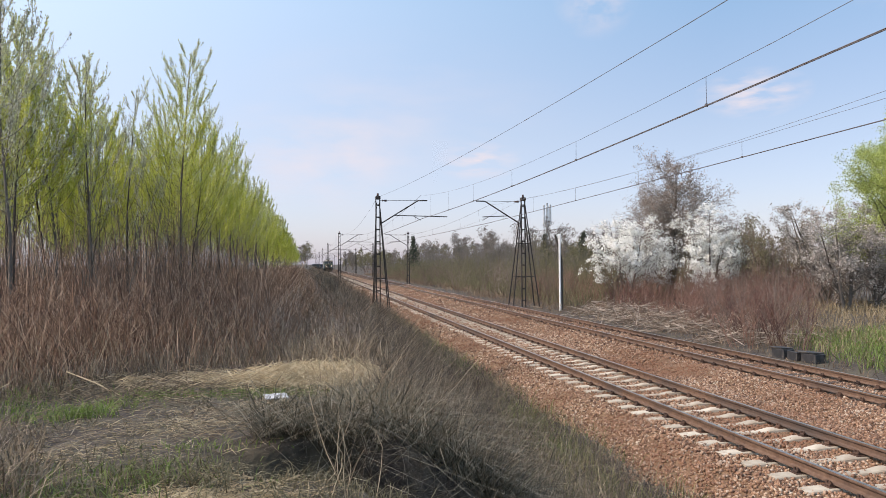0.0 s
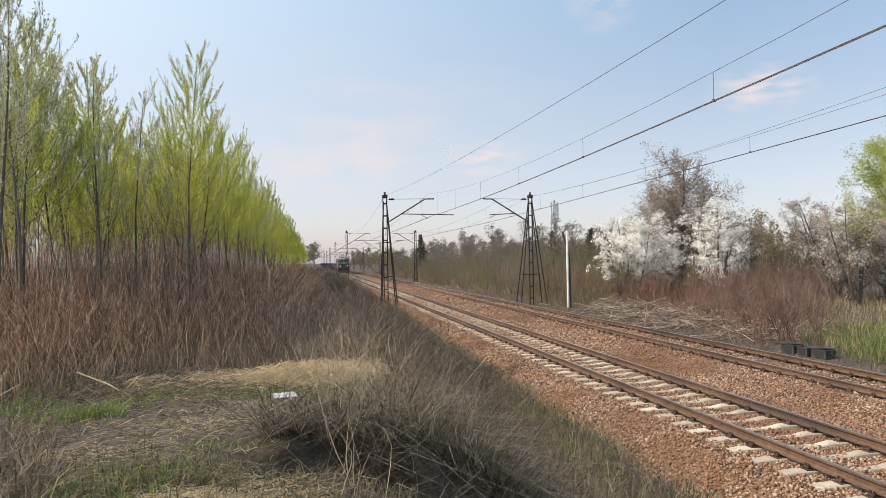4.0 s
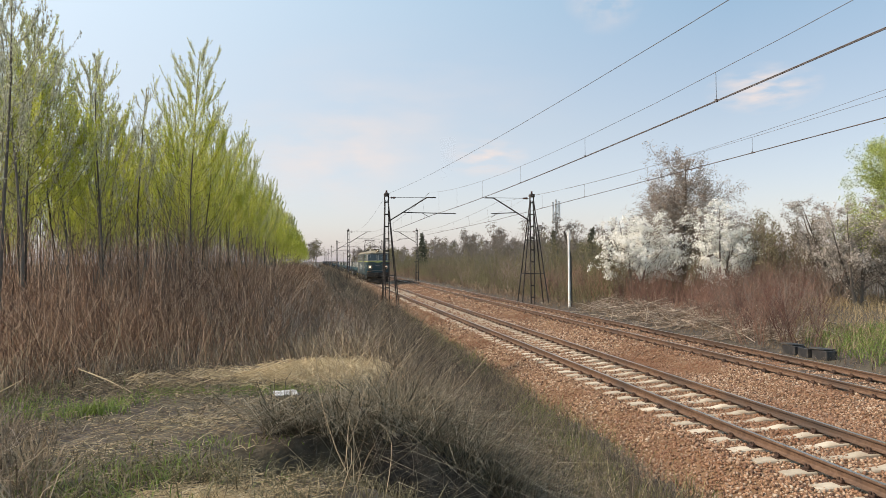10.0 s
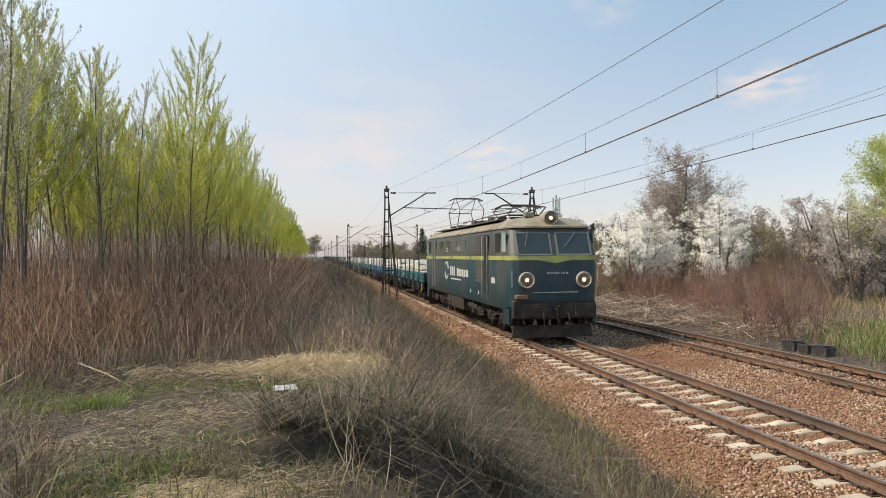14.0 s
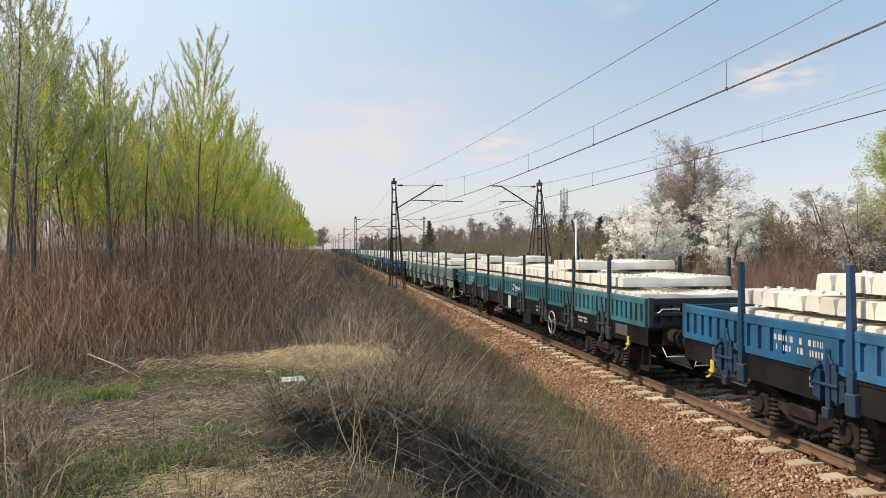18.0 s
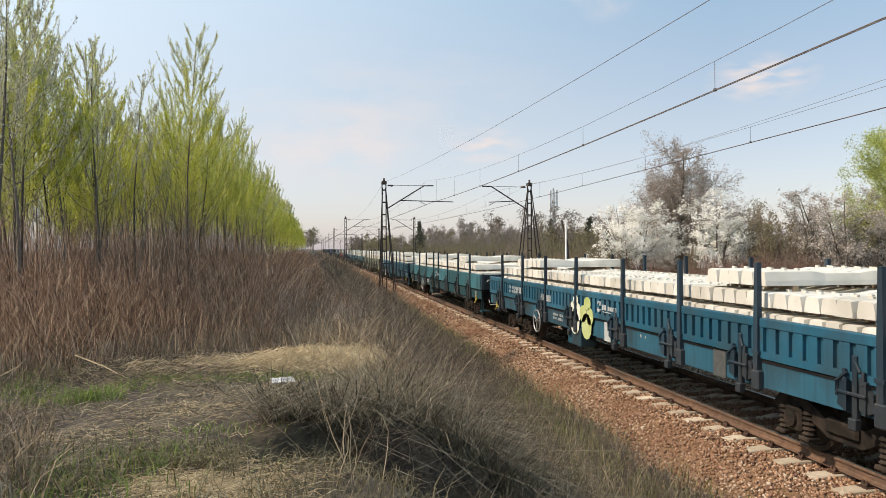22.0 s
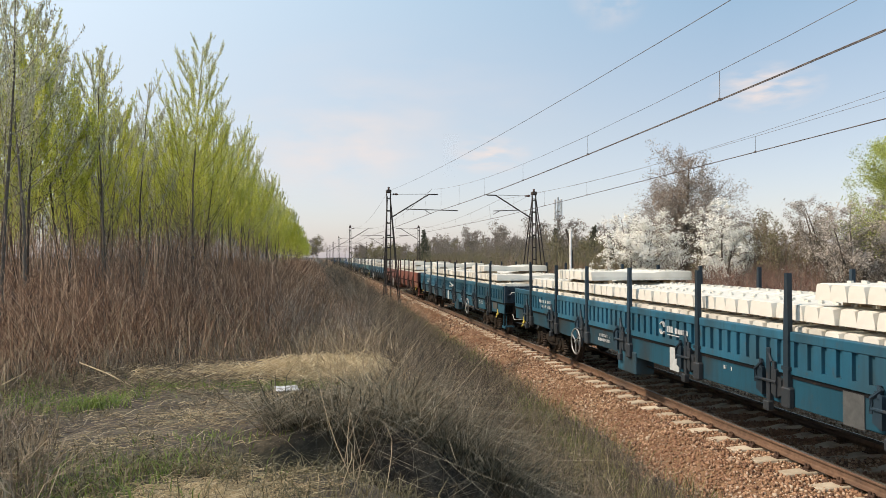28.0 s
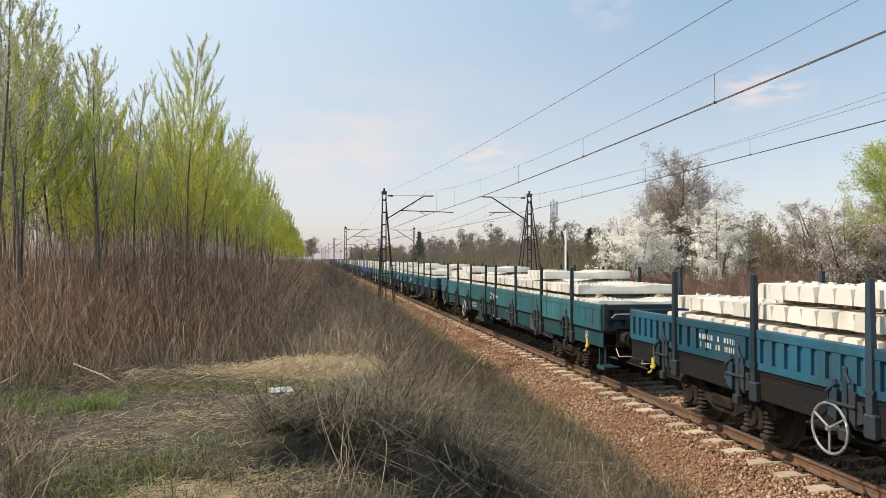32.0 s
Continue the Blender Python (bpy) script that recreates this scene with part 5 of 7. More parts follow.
        part("insulator", Mesh().lathe([(0, 0.06), (0.06, 0.1), (0.12, 0.06), (0.18, 0.1), (0.25, 0.05)], (0.1, y + 0.45, 4.06), "z", 8), M_PORC, t, "pale porcelain insulator")
    part("roof_cable", Mesh().tube([(-0.3, -5.4, 4.35), (-0.3, -2.0, 4.42), (-0.25, 1.0, 4.4), (-0.3, 4.2, 4.35)], 0.02, 6), M_STEELDARK, t)
    for x in (-1.05, 1.05):
        part("walkway", Mesh().box(x - 0.16, x + 0.16, -6.2, 6.8, 4.0, 4.04), M_GRILLE, t, "roof walkway board")
    # two three-axle bogies
    for d in (-1, 1):
        fr = Mesh()
        for s in (-1, 1):
            a, b = sorted((s * 1.02, s * 1.16))
            fr.prism([(-2.6, 0.7), (-2.3, 0.98), (2.3, 0.98), (2.6, 0.7), (2.5, 0.55), (1.4, 0.72), (0.4, 0.6), (-0.4, 0.6), (-1.4, 0.72), (-2.5, 0.55)], a, b, "x")
        fr.box(-1.0, 1.0, -0.3, 0.3, 0.5, 0.95, 0.03)
        bg = part("bogie", fr, M_LDARK, t, "grimy three-axle bogie", at=pose(0, d * 5.15, 0))
        for y in (-1.75, 0, 1.75):
            part("wheelset", shared("wheelset/l", lambda: wheelset(0.6), M_WHEEL), None, bg, at=pose(0, y, 0.6))
            for s in (-1, 1):
                part("axle_box", shared("axle_box/l", axle_box, M_LDARK), None, bg, at=pose(s * 1.18, y, 0.6, 0, 0, 0 if s < 0 else 180))
                for e in (-0.24, 0.24):
                    part("spring", shared("spring/l", spring, M_LDARK), None, bg, at=pose(s * 1.14, y + e, 0.68))
        for y in (-2.75, 2.75):
            part("sand_box", Mesh().box(-1.3, -1.0, y - 0.2, y + 0.2, 0.45, 0.95, 0.03).box(1.0, 1.3, y - 0.2, y + 0.2, 0.45, 0.95, 0.03).tube([(-1.1, y, 0.45), (-0.85, y, 0.1)], 0.025, 6), M_LDARK, bg)
    return t


loco = locomotive()

# ---- plants ----
M_BARK = mat("poplar_bark", [(0.04, 0.034, 0.028), (0.09, 0.077, 0.062), (0.17, 0.15, 0.125)], 7.0, 0.9, bump=0.004, vary="object")
M_TWIGGREY = mat("grey_twigs", [(0.1, 0.083, 0.068), (0.2, 0.17, 0.14)], 9.0, 0.9, vary="object")
M_LEAF = mat("young_leaf", [(0.44, 0.48, 0.052), (0.58, 0.61, 0.105), (0.76, 0.75, 0.28)], 1.5, 0.5, vary="island", thin=0.6)
M_LEAF2 = mat("budding_leaf", [(0.36, 0.4, 0.13), (0.5, 0.53, 0.24), (0.66, 0.66, 0.42)], 1.5, 0.55, vary="island", thin=0.4)
M_BUD = mat("grey_catkin", [(0.36, 0.36, 0.25), (0.52, 0.52, 0.38), (0.66, 0.65, 0.52)], 1.5, 0.7, vary="island", thin=0.3)
M_SHOOT = mat("silvery_new_shoot", [(0.44, 0.46, 0.26), (0.58, 0.6, 0.38), (0.74, 0.75, 0.56)], 1.5, 0.6, vary="island", thin=0.45)
M_BRUSH = mat("dead_goldenrod_stalk", [(0.05, 0.028, 0.02), (0.18, 0.1, 0.064), (0.36, 0.215, 0.135), (0.72, 0.53, 0.37)], 2.0, 0.85, vary="island")
M_GREYBRUSH = mat("grey_dead_stalk", [(0.065, 0.048, 0.038), (0.18, 0.132, 0.1), (0.33, 0.255, 0.195), (0.64, 0.53, 0.42)], 2.0, 0.85, vary="island")
M_DRY = mat("dry_grey_grass", [(0.09, 0.07, 0.047), (0.21, 0.16, 0.107), (0.44, 0.35, 0.235)], 2.0, 0.85, vary="island", thin=0.2)
M_PALESTEM = mat("pale_withered_stem", [(0.2, 0.14, 0.09), (0.4, 0.31, 0.2), (0.62, 0.52, 0.36)], 2.0, 0.8, vary="island")
M_STRAW = mat("pale_straw", [(0.4, 0.3, 0.17), (0.62, 0.49, 0.3), (0.78, 0.67, 0.46)], 2.0, 0.8, vary="island", thin=0.15)
M_RANK = mat("rank_olive_grass", [(0.05, 0.046, 0.031), (0.115, 0.102, 0.067), (0.21, 0.18, 0.122), (0.42, 0.36, 0.26)], 2.0, 0.85, vary="island", thin=0.15)
M_WEED = mat("dark_weed_stem", [(0.042, 0.032, 0.025), (0.1, 0.077, 0.056), (0.19, 0.15, 0.108), (0.38, 0.32, 0.235)], 2.0, 0.9, vary="island")
M_VERGE = mat("olive_ditch_grass", [(0.075, 0.085, 0.028), (0.15, 0.165, 0.058), (0.26, 0.255, 0.11), (0.4, 0.36, 0.19)], 2.0, 0.75, vary="island", thin=0.25)
M_GRASS = mat("fresh_grass", [(0.095, 0.145, 0.024), (0.175, 0.25, 0.05), (0.29, 0.36, 0.11)], 2.0, 0.6, vary="island", thin=0.35)
M_OLDGRASS = mat("olive_grass", [(0.075, 0.068, 0.034), (0.15, 0.13, 0.07), (0.3, 0.25, 0.15)], 2.0, 0.7, vary="island", thin=0.3)
M_REDTWIG = mat("red_brown_twig", [(0.11, 0.055, 0.042), (0.22, 0.118, 0.088), (0.33, 0.2, 0.15)], 5.0, 0.85, vary="object")
M_BLOSSOM = mat("white_blossom", [(0.84, 0.83, 0.74), (0.92, 0.91, 0.86), (0.96, 0.955, 0.93)], 2.0, 0.6, vary="island", thin=0.4)
M_BLOSSOM2 = mat("greyish_blossom", [(0.27, 0.235, 0.2), (0.41, 0.365, 0.32), (0.64, 0.59, 0.535)], 2.0, 0.7, vary="island", thin=0.35)
M_WILLOW = mat("willow_leaf", [(0.33, 0.4, 0.08), (0.46, 0.52, 0.14), (0.6, 0.64, 0.26)], 1.5, 0.5, vary="island", thin=0.45)
M_SPRUCE = mat("spruce_needles", [(0.035, 0.045, 0.03), (0.07, 0.085, 0.05)], 3.0, 0.8, vary="island")
M_FARTWIG = mat("far_bare_twigs", [(0.15, 0.13, 0.11), (0.24, 0.21, 0.18)], 5.0, 0.9, vary="island")
M_SCRUB = mat("olive_scrub", [(0.11, 0.1, 0.052), (0.18, 0.162, 0.085), (0.27, 0.24, 0.14)], 5.0, 0.9, vary="island")


def segments(p0, p1, r0, r1, sides=3):
    """Many straight tapering pieces of branch. Returns vertices and quads."""
    p0, p1, r0, r1 = (np.asarray(a, float) for a in (p0, p1, r0, r1))
    d = p1 - p0
    d /= np.linalg.norm(d, axis=1)[:, None] + 1e-9
    ref = np.where(np.abs(d[:, 2:3]) < 0.9, [[0, 0, 1.0]], [[1.0, 0, 0]])
    a = np.cross(d, ref)
    a /= np.linalg.norm(a, axis=1)[:, None]
    b = np.cross(d, a)
    t = np.arange(sides) * 2 * np.pi / sides
    ring = np.cos(t)[None, :, None] * a[:, None] + np.sin(t)[None, :, None] * b[:, None]
    v = np.stack([p0[:, None] + ring * r0[:, None, None], p1[:, None] + ring * r1[:, None, None]], 1)
    i = np.arange(len(p0) * 2 * sides).reshape(-1, 2, sides)
    f = np.stack([i[:, 0], np.roll(i[:, 0], -1, 1), np.roll(i[:, 1], -1, 1), i[:, 1]], -1)
    return v.reshape(-1, 3), f.reshape(-1, 4)


def leaves(c, size, rng, flat=0.0, long=1.6):
    """Small diamond leaves at the points c."""
    n = len(c)
    u, w = rng.normal(size=(n, 3)), rng.normal(size=(n, 3))
    u[:, 2] -= flat
    u /= np.linalg.norm(u, axis=1)[:, None]
    w -= (w * u).sum(1)[:, None] * u
    w /= np.linalg.norm(w, axis=1)[:, None]
    s = (size * rng.uniform(0.6, 1.3, n))[:, None]
    v = np.stack([c - u * s * long / 2, c + w * s / 2, c + u * s * long / 2, c - w * s / 2], 1)
    return v.reshape(-1, 3), np.arange(n * 4).reshape(-1, 4)


def slips(c, way, size, rng):
    """Narrow three-cornered leaves that point outwards along their shoots."""
    n = len(c)
    u = way / (np.linalg.norm(way, axis=1)[:, None] + 1e-9) + rng.normal(0, 0.45, (n, 3))
    u /= np.linalg.norm(u, axis=1)[:, None]
    w = np.cross(u, rng.normal(size=(n, 3)))
    w /= np.linalg.norm(w, axis=1)[:, None]
    s = (size * rng.uniform(0.6, 1.3, n))[:, None]
    v = np.stack([c - w * s * 0.45, c + w * s * 0.45, c + u * s * 1.7], 1)
    return v.reshape(-1, 3), np.arange(n * 3).reshape(-1, 3)


def limb(start, way, length, n, up, wob, rng):
    """Points of one bending limb."""
    pts, d = [np.array(start, float)], np.array(way, float)
    for _ in range(n):
        d = d / np.linalg.norm(d)
        pts.append(pts[-1] + d * length / n)
        d = d + np.array([0, 0, up]) + rng.normal(0, wob, 3)
    return np.array(pts)


def skeleton_of(rng, height, trunk_r, n1, n2, start, slope, length, up, wob, n3=0, stems=1, stem_lean=0.0, crown=0.75, fan=0.55, slim=1.0):
    """Trunk, limbs and twigs. Returns the segments of trunk and limbs, and sample points on the outer wood for leaves."""
    T, L, pts = [], [], []

    def put(store, poly, ra, rb):
        r = np.linspace(ra, rb, len(poly))
        for k in range(len(poly) - 1):
            store.append((poly[k], poly[k + 1], r[k], r[k + 1]))

    for s in range(stems):
        a = rng.uniform(0, 6.28)
        h = height * (1 if s == 0 else rng.uniform(0.65, 1.0))
        tr = limb((0.12 * s * math.cos(a), 0.12 * s * math.sin(a), 0), (stem_lean * math.cos(a), stem_lean * math.sin(a), 1), h, 6, 0.05, 0.05, rng)
        put(T, tr, trunk_r, trunk_r * 0.12)
        for i in range(n1):
            f = start + (0.98 - start) * ((i + rng.uniform(0, 1)) / n1)
            k = f * 6
            j = min(5, int(k))
            p = tr[j] + (tr[j + 1] - tr[j]) * (k - j)
            az, el = i * 2.4 + rng.uniform(-0.5, 0.5), math.radians(slope + rng.uniform(-12, 12))
            ln = length * ((1 - f) ** crown + 0.12) * rng.uniform(0.7, 1.25)
            br = limb(p, (math.cos(az) * math.cos(el), math.sin(az) * math.cos(el), math.sin(el)), ln, 4, up, wob, rng)
            rr = (trunk_r * (1 - f) * 0.42 + 0.006) * slim
            put(L, br, rr, 0.0035)
            pts += [br[q] + (br[q + 1] - br[q]) * rng.uniform() for q in (1, 2, 3) for _ in range(2)]
            for q in range(n2):
                g = rng.uniform(0.25, 1.0) * 4
                j2 = min(3, int(g))
                p2 = br[j2] + (br[j2 + 1] - br[j2]) * (g - j2)
                dd = (br[j2 + 1] - br[j2]) / (np.linalg.norm(br[j2 + 1] - br[j2]) + 1e-9) + rng.normal(0, fan, 3) + np.array([0, 0, up])
                tw = limb(p2, dd, ln * rng.uniform(0.25, 0.5), 2, up, wob * 1.5, rng)
                put(L, tw, 0.0055 * slim, 0.0025)
                pts += [tw[e] + (tw[e + 1] - tw[e]) * rng.uniform() for e in (0, 1) for _ in range(3)]
                for _ in range(n3):
                    t3 = limb(tw[1], (tw[2] - tw[1]) + rng.normal(0, 0.6 * np.linalg.norm(tw[2] - tw[1]), 3), ln * 0.18, 1, up, wob, rng)
                    put(L, t3, 0.004, 0.002)
                    pts += [t3[0] + (t3[1] - t3[0]) * rng.uniform() for _ in range(2)]
    return T, L, np.array(pts)


def plant(name, T, L, foliage, bark, twig, leaf, label, category, group, fat=1.0, crown_name="crown", limb_sides=3, category_stems=False):
    """A tree or shrub: trunk, limbs and crown as parts."""
    t = thing(name, label, category, group=group)
    col = lambda S: [np.array([s[k] for s in S]) for k in range(4)]
    if category_stems:
        L = L + T
    else:
        for k in range(0, len(T), 6):
            a, b, c, d = col(T[k:k + 6])
            part("trunk", raw("trunk", *segments(a, b, c, d, 5), bark, True), None, t)
    a, b, c, d = col(L)
    tagged(part("branchwork", raw("branchwork", *segments(a, b, c * fat, d * fat, limb_sides), twig), None, t), kind="stuff")
    if foliage is not None:
        tagged(part(crown_name, raw(crown_name, *foliage, leaf), None, t), kind="stuff")
    return t


def poplar(seed, height, leaf, count, size, n1=30, n2=9, start=0.32, wide=0.33):
    """A young poplar: steep straight shoots set with small leaves, a pointed top and silvery tips that stand up like brushes."""
    rng = np.random.default_rng(seed)
    T, L, pts = skeleton_of(rng, height, 0.0058 * height, n1, n2, start, 34, height * wide, 0.42, 0.04, crown=0.8, fan=0.25, slim=0.5)
    p0, p1 = np.array([q[0] for q in L]), np.array([q[1] for q in L])
    p0, p1 = np.concatenate([p0, [T[-1][0]] * 3]), np.concatenate([p1, [T[-1][1]] * 3])
    q = p1[:, 2] / height
    ln = np.linalg.norm(p1 - p0, axis=1)
    wt = ln * np.clip((q - 0.36) * 3, 0.03, 1) * np.clip((0.98 - q) * 3.0, 0.1, 1)
    k = rng.choice(len(p0), count, p=wt / wt.sum())
    c = p0[k] + (p1 - p0)[k] * rng.uniform(0, 1, (count, 1)) + rng.normal(0, 0.02, (count, 3))
    t = plant("poplar_tree", T, L, slips(c, (p1 - p0)[k], size, rng), M_BARK, M_BARK, leaf, "", "", "young poplars along the line", 0.9)
    # the upper shoots, closely set with short silvery leaves
    top = ln * np.clip((q - 0.62) * 3, 0, 1) * (0.3 + (p1[:, 2] - p0[:, 2]) / (ln + 1e-6))
    k = rng.choice(len(p0), count // 3, p=top / top.sum())
    c = p0[k] + (p1 - p0)[k] * rng.uniform(0, 1, (count // 3, 1)) + rng.normal(0, 0.01, (count // 3, 3))
    tagged(part("tip_foliage", raw("tip_foliage", *slips(c, (p1 - p0)[k], size * 0.9, rng), M_SHOOT), None, t, "silvery young shoots"), kind="stuff")
    return t


def dress(ob, label, category):
    return tagged(ob, label, category)


poplars = [
    dress(poplar(21, 7.0, M_LEAF, 13500, 0.029), "slender young poplar in fresh yellow-green leaf", "tree"),
    dress(poplar(22, 6.6, M_LEAF, 11500, 0.029), "young poplar with thin yellow-green leaves", "tree"),
    dress(poplar(23, 6.9, M_LEAF2, 8000, 0.026), "young poplar just coming into pale leaf", "tree"),
    dress(poplar(24, 6.8, M_BUD, 5000, 0.025, 24, 7), "slender grey poplar with catkins, hardly in leaf", "tree"),
    dress(poplar(25, 7.6, M_LEAF, 20000, 0.027, 70, 8, 0.22, 0.34), "tall young poplar with a pointed yellow-green crown", "tree"),
]
far_poplar = dress(poplar(26, 7.3, M_LEAF, 4200, 0.085, 24, 3, 0.15), "young poplar farther along the line, in yellow-green leaf", "tree")
far_poplar.matrix_basis = pose(-6.0, 66.0, -0.05)


def plant_poplars():
    rng = random.Random(77)
    spots = [(-3.25, 20.0, 4, 0.95), (-4.9, 12.4, 3, 1.0), (-6.2, 13.2, 3, 1.0), (-5.4, 14.8, 0, 0.92), (-5.0, 15.9, 1, 0.93), (-4.6, 17.0, 3, 0.93), (-4.3, 18.8, 3, 0.88), (-6.9, 15.5, 2, 1.0), (-7.8, 18.0, 3, 1.0)]
    spots += [(-5.6, 17.2, 0, 0.92), (-5.1, 18.6, 0, 0.92), (-5.0, 13.6, 2, 0.95), (-5.9, 15.9, 3, 0.95)]
    # the outer row, close to the bank, then the rows behind it
    y = 22.6
    while y < 62:
        spots.append((-3.0 - 0.5 * rng.random(), y + rng.uniform(-0.4, 0.4), rng.choice((0, 1, 4, 0, 2, 1)), rng.uniform(0.86, 0.98)))
        y += 1.9 if y < 34 else 2.5
    y = 16.8
    while y < 62:
        for _ in range(1 if y < 22 else 2):
            x = -3.9 - rng.random() ** 1.2 * (4.5 if y < 40 else 3.5) - (1.0 if y < 19 else 0)
            k = rng.choice((0, 0, 1, 1, 2, 3, 4) if y > 22 else (0, 1, 2, 3, 3, 2))
            spots.append((x, y + rng.uniform(-0.4, 0.4), k, rng.uniform(0.78, 0.96) * (0.97 if y < 25 else 1.0)))
        y += 1.35 if y < 34 else 1.9
    while y < 260:
        for _ in range(2):
            spots.append((-2.9 - rng.random() * 3.7, y + rng.uniform(-1, 1), rng.choice((0, 1, 0, 4)), rng.uniform(0.85, 1.05)))
        y += 3.4 if y < 140 else 6.0
    for n in range(14):
        yy = 30 + 32 * rng.random()
        spots.append((max(-8.0 - 7 * rng.random(), -0.3 * yy), yy, rng.choice((0, 1, 2, 1)), rng.uniform(0.75, 0.95)))
    for n in range(14):
        yy = 23 + 25 * rng.random()
        spots.append((-(0.26 + 0.13 * rng.random()) * yy, yy, rng.choice((0, 1, 2, 1)), rng.uniform(0.7, 0.85)))
    for n, (x, y, k, s) in enumerate(spots):
        m = pose(x, y, float(ground_z(x, y)) - 0.05, 0, 0, rng.uniform(0, 360))
        t = copy_thing(poplars[k] if y < 64 else far_poplar, m)
        t.scale = (s, s, s)


plant_poplars()
# the first of each kind stands in the back row
for n, p in enumerate(poplars):
    p.matrix_basis = pose(-7.5 - 0.8 * n, 16.0 + 3.7 * n, -0.05, 0, 0, 40 * n)


def strewn(n, x0, x1, y0, y1, rng, keep=None):
    x, y = rng.uniform(x0, x1, n), rng.uniform(y0, y1, n)
    if keep is not None:
        ok = keep(x, y)
        x, y = x[ok], y[ok]
    return np.stack([x, y, ground_z(x, y)], 1)


def brush_front(x):
    """Where the tall brush begins, along the path's far side."""
    return np.interp(x, [-9, -3.6, -2.2, -0.9, 0.1, 0.6, 1.1], [7.5, 9.2, 11.3, 11.8, 11.6, 11.2, 10.6])


def left_brush():
    rng = np.random.default_rng(31)
    red, grey = [], []
    for n, x0, x1, y0, y1, hi, segs, heads in ((8500, -8, 0.9, 8.5, 15, 1.0, 4, 4), (12000, -9, 1.2, 15, 28, 1.08, 3, 3), (11000, -8, 1.3, 28, 60, 1.05, 2, 2), (4500, -5, 1.3, 60, 140, 1.05, 2, 1)):
        b = strewn(n, x0, x1, y0, y1, rng, lambda x, y: y > brush_front(x) + rng.normal(0, 0.3, len(x)))
        # clumps with thin places between them
        b = b[wave(b[:, 0], b[:, 1], 2.4, 21) + rng.normal(0, 0.35, len(b)) > -0.3]
        right = b[:, 0] + rng.normal(0, 0.7, len(b)) > np.where(b[:, 1] > 15, 0.5, -0.5)
        for store, b in ((red, b[~right]), (grey, b[right])):
            m = len(b)
            edge = np.clip((1.1 - b[:, 0]) / 2.4, 0.45, 1) * np.clip(0.55 + (b[:, 1] - brush_front(b[:, 0])) * 0.32, 0.5, 1)
            h = rng.uniform(0.55, 1.45, m) * hi * edge * (1 + 0.2 * wave(b[:, 0], b[:, 1], 1.1, 22))
            h = h * np.where(rng.random(m) < 0.1, rng.uniform(1.2, 1.7, m), 1.0)
            far = 1 + 0.45 * (b[:, 1] > 20) + 0.4 * (b[:, 1] > 28) + 0.8 * (b[:, 1] > 60)
            lean = rng.normal(0, 0.17, (m, 2)) * np.where(rng.random((m, 1)) < 0.2, 2.6, 1.0)
            v, f, cen = kinked(b, lean, h, (0.0032 + 0.0065 * rng.random(m) ** 2) * far, 0.15, rng, segs, 3, 0.22)
            store.append((v, f))
            # withered flower heads: short steep twigs round the top
            pick = np.repeat(np.arange(m), heads)
            t = rng.uniform(0.35, 1.0, len(pick))
            base = cen[pick, -2] + (cen[pick, -1] - cen[pick, -2]) * t[:, None]
            v, f, _ = stalks(base, rng.normal(0, 0.55, (len(pick), 2)), rng.uniform(0.06, 0.2, len(pick)) * (0.6 + 0.4 * edge[pick]), rng.uniform(0.0024, 0.0045, len(pick)) * far[pick], 0.2, rng, 1)
            store.append((v, f))
    # taller thin stems that rise between the trunks
    b = strewn(2600, -9, -2.4, 11.8, 34, rng, lambda x, y: y > brush_front(x) + 0.8)
    m = len(b)
    v, f, cen = kinked(b, rng.normal(0, 0.1, (m, 2)), rng.uniform(1.5, 2.5, m), rng.uniform(0.003, 0.006, m), 0.06, rng, 4)
    red.append((v, f))
    pick, lv = rng.integers(0, m, m * 3), rng.integers(2, 5, m * 3)
    v, f, _ = stalks(cen[pick, lv], rng.normal(0, 0.4, (m * 3, 2)), rng.uniform(0.15, 0.5, m * 3), rng.uniform(0.0018, 0.003, m * 3), 0.15, rng, 1)
    red.append((v, f))
    # crooked undergrowth at the foot of the thicket
    b = strewn(12000, -7.5, 1.3, 8.5, 15.5, rng, lambda x, y: np.abs(y - brush_front(x) - 0.7) < 1.2 * rng.random(len(x)) + 0.2)
    m = len(b)
    v, f, _ = kinked(b, rng.normal(0, 0.45, (m, 2)), rng.uniform(0.12, 0.55, m), rng.uniform(0.0022, 0.0045, m), 0.35, rng, 3, 3, 0.6)
    grey.append((v, f))
    # litter of broken and bent stems in front of it
    b = strewn(11000, -6.5, 1.0, 7.0, 12, rng, lambda x, y: (y < brush_front(x) + 0.2) & (y > brush_front(x) - 1.7 * rng.random(len(x)) ** 1.5) & (np.hypot(x + 0.36, y - 8.75) > 0.4))
    m = len(b)
    v, f, _ = kinked(b, rng.normal(0, 0.8, (m, 2)), rng.uniform(0.05, 0.22, m), rng.uniform(0.002, 0.004, m), 0.5, rng, 3, 3, 1.1)
    grey.append((v, f))
    tagged(new("dead_brush", raw("dead_brush", *joined(red), M_BRUSH)), "dense thicket of dead reddish brown goldenrod stalks", "brush", kind="stuff")
    tagged(new("grey_brush", raw("grey_brush", *joined(grey), M_GREYBRUSH)), "grey dead stalks along the crest of the bank", "brush", kind="stuff")


left_brush()


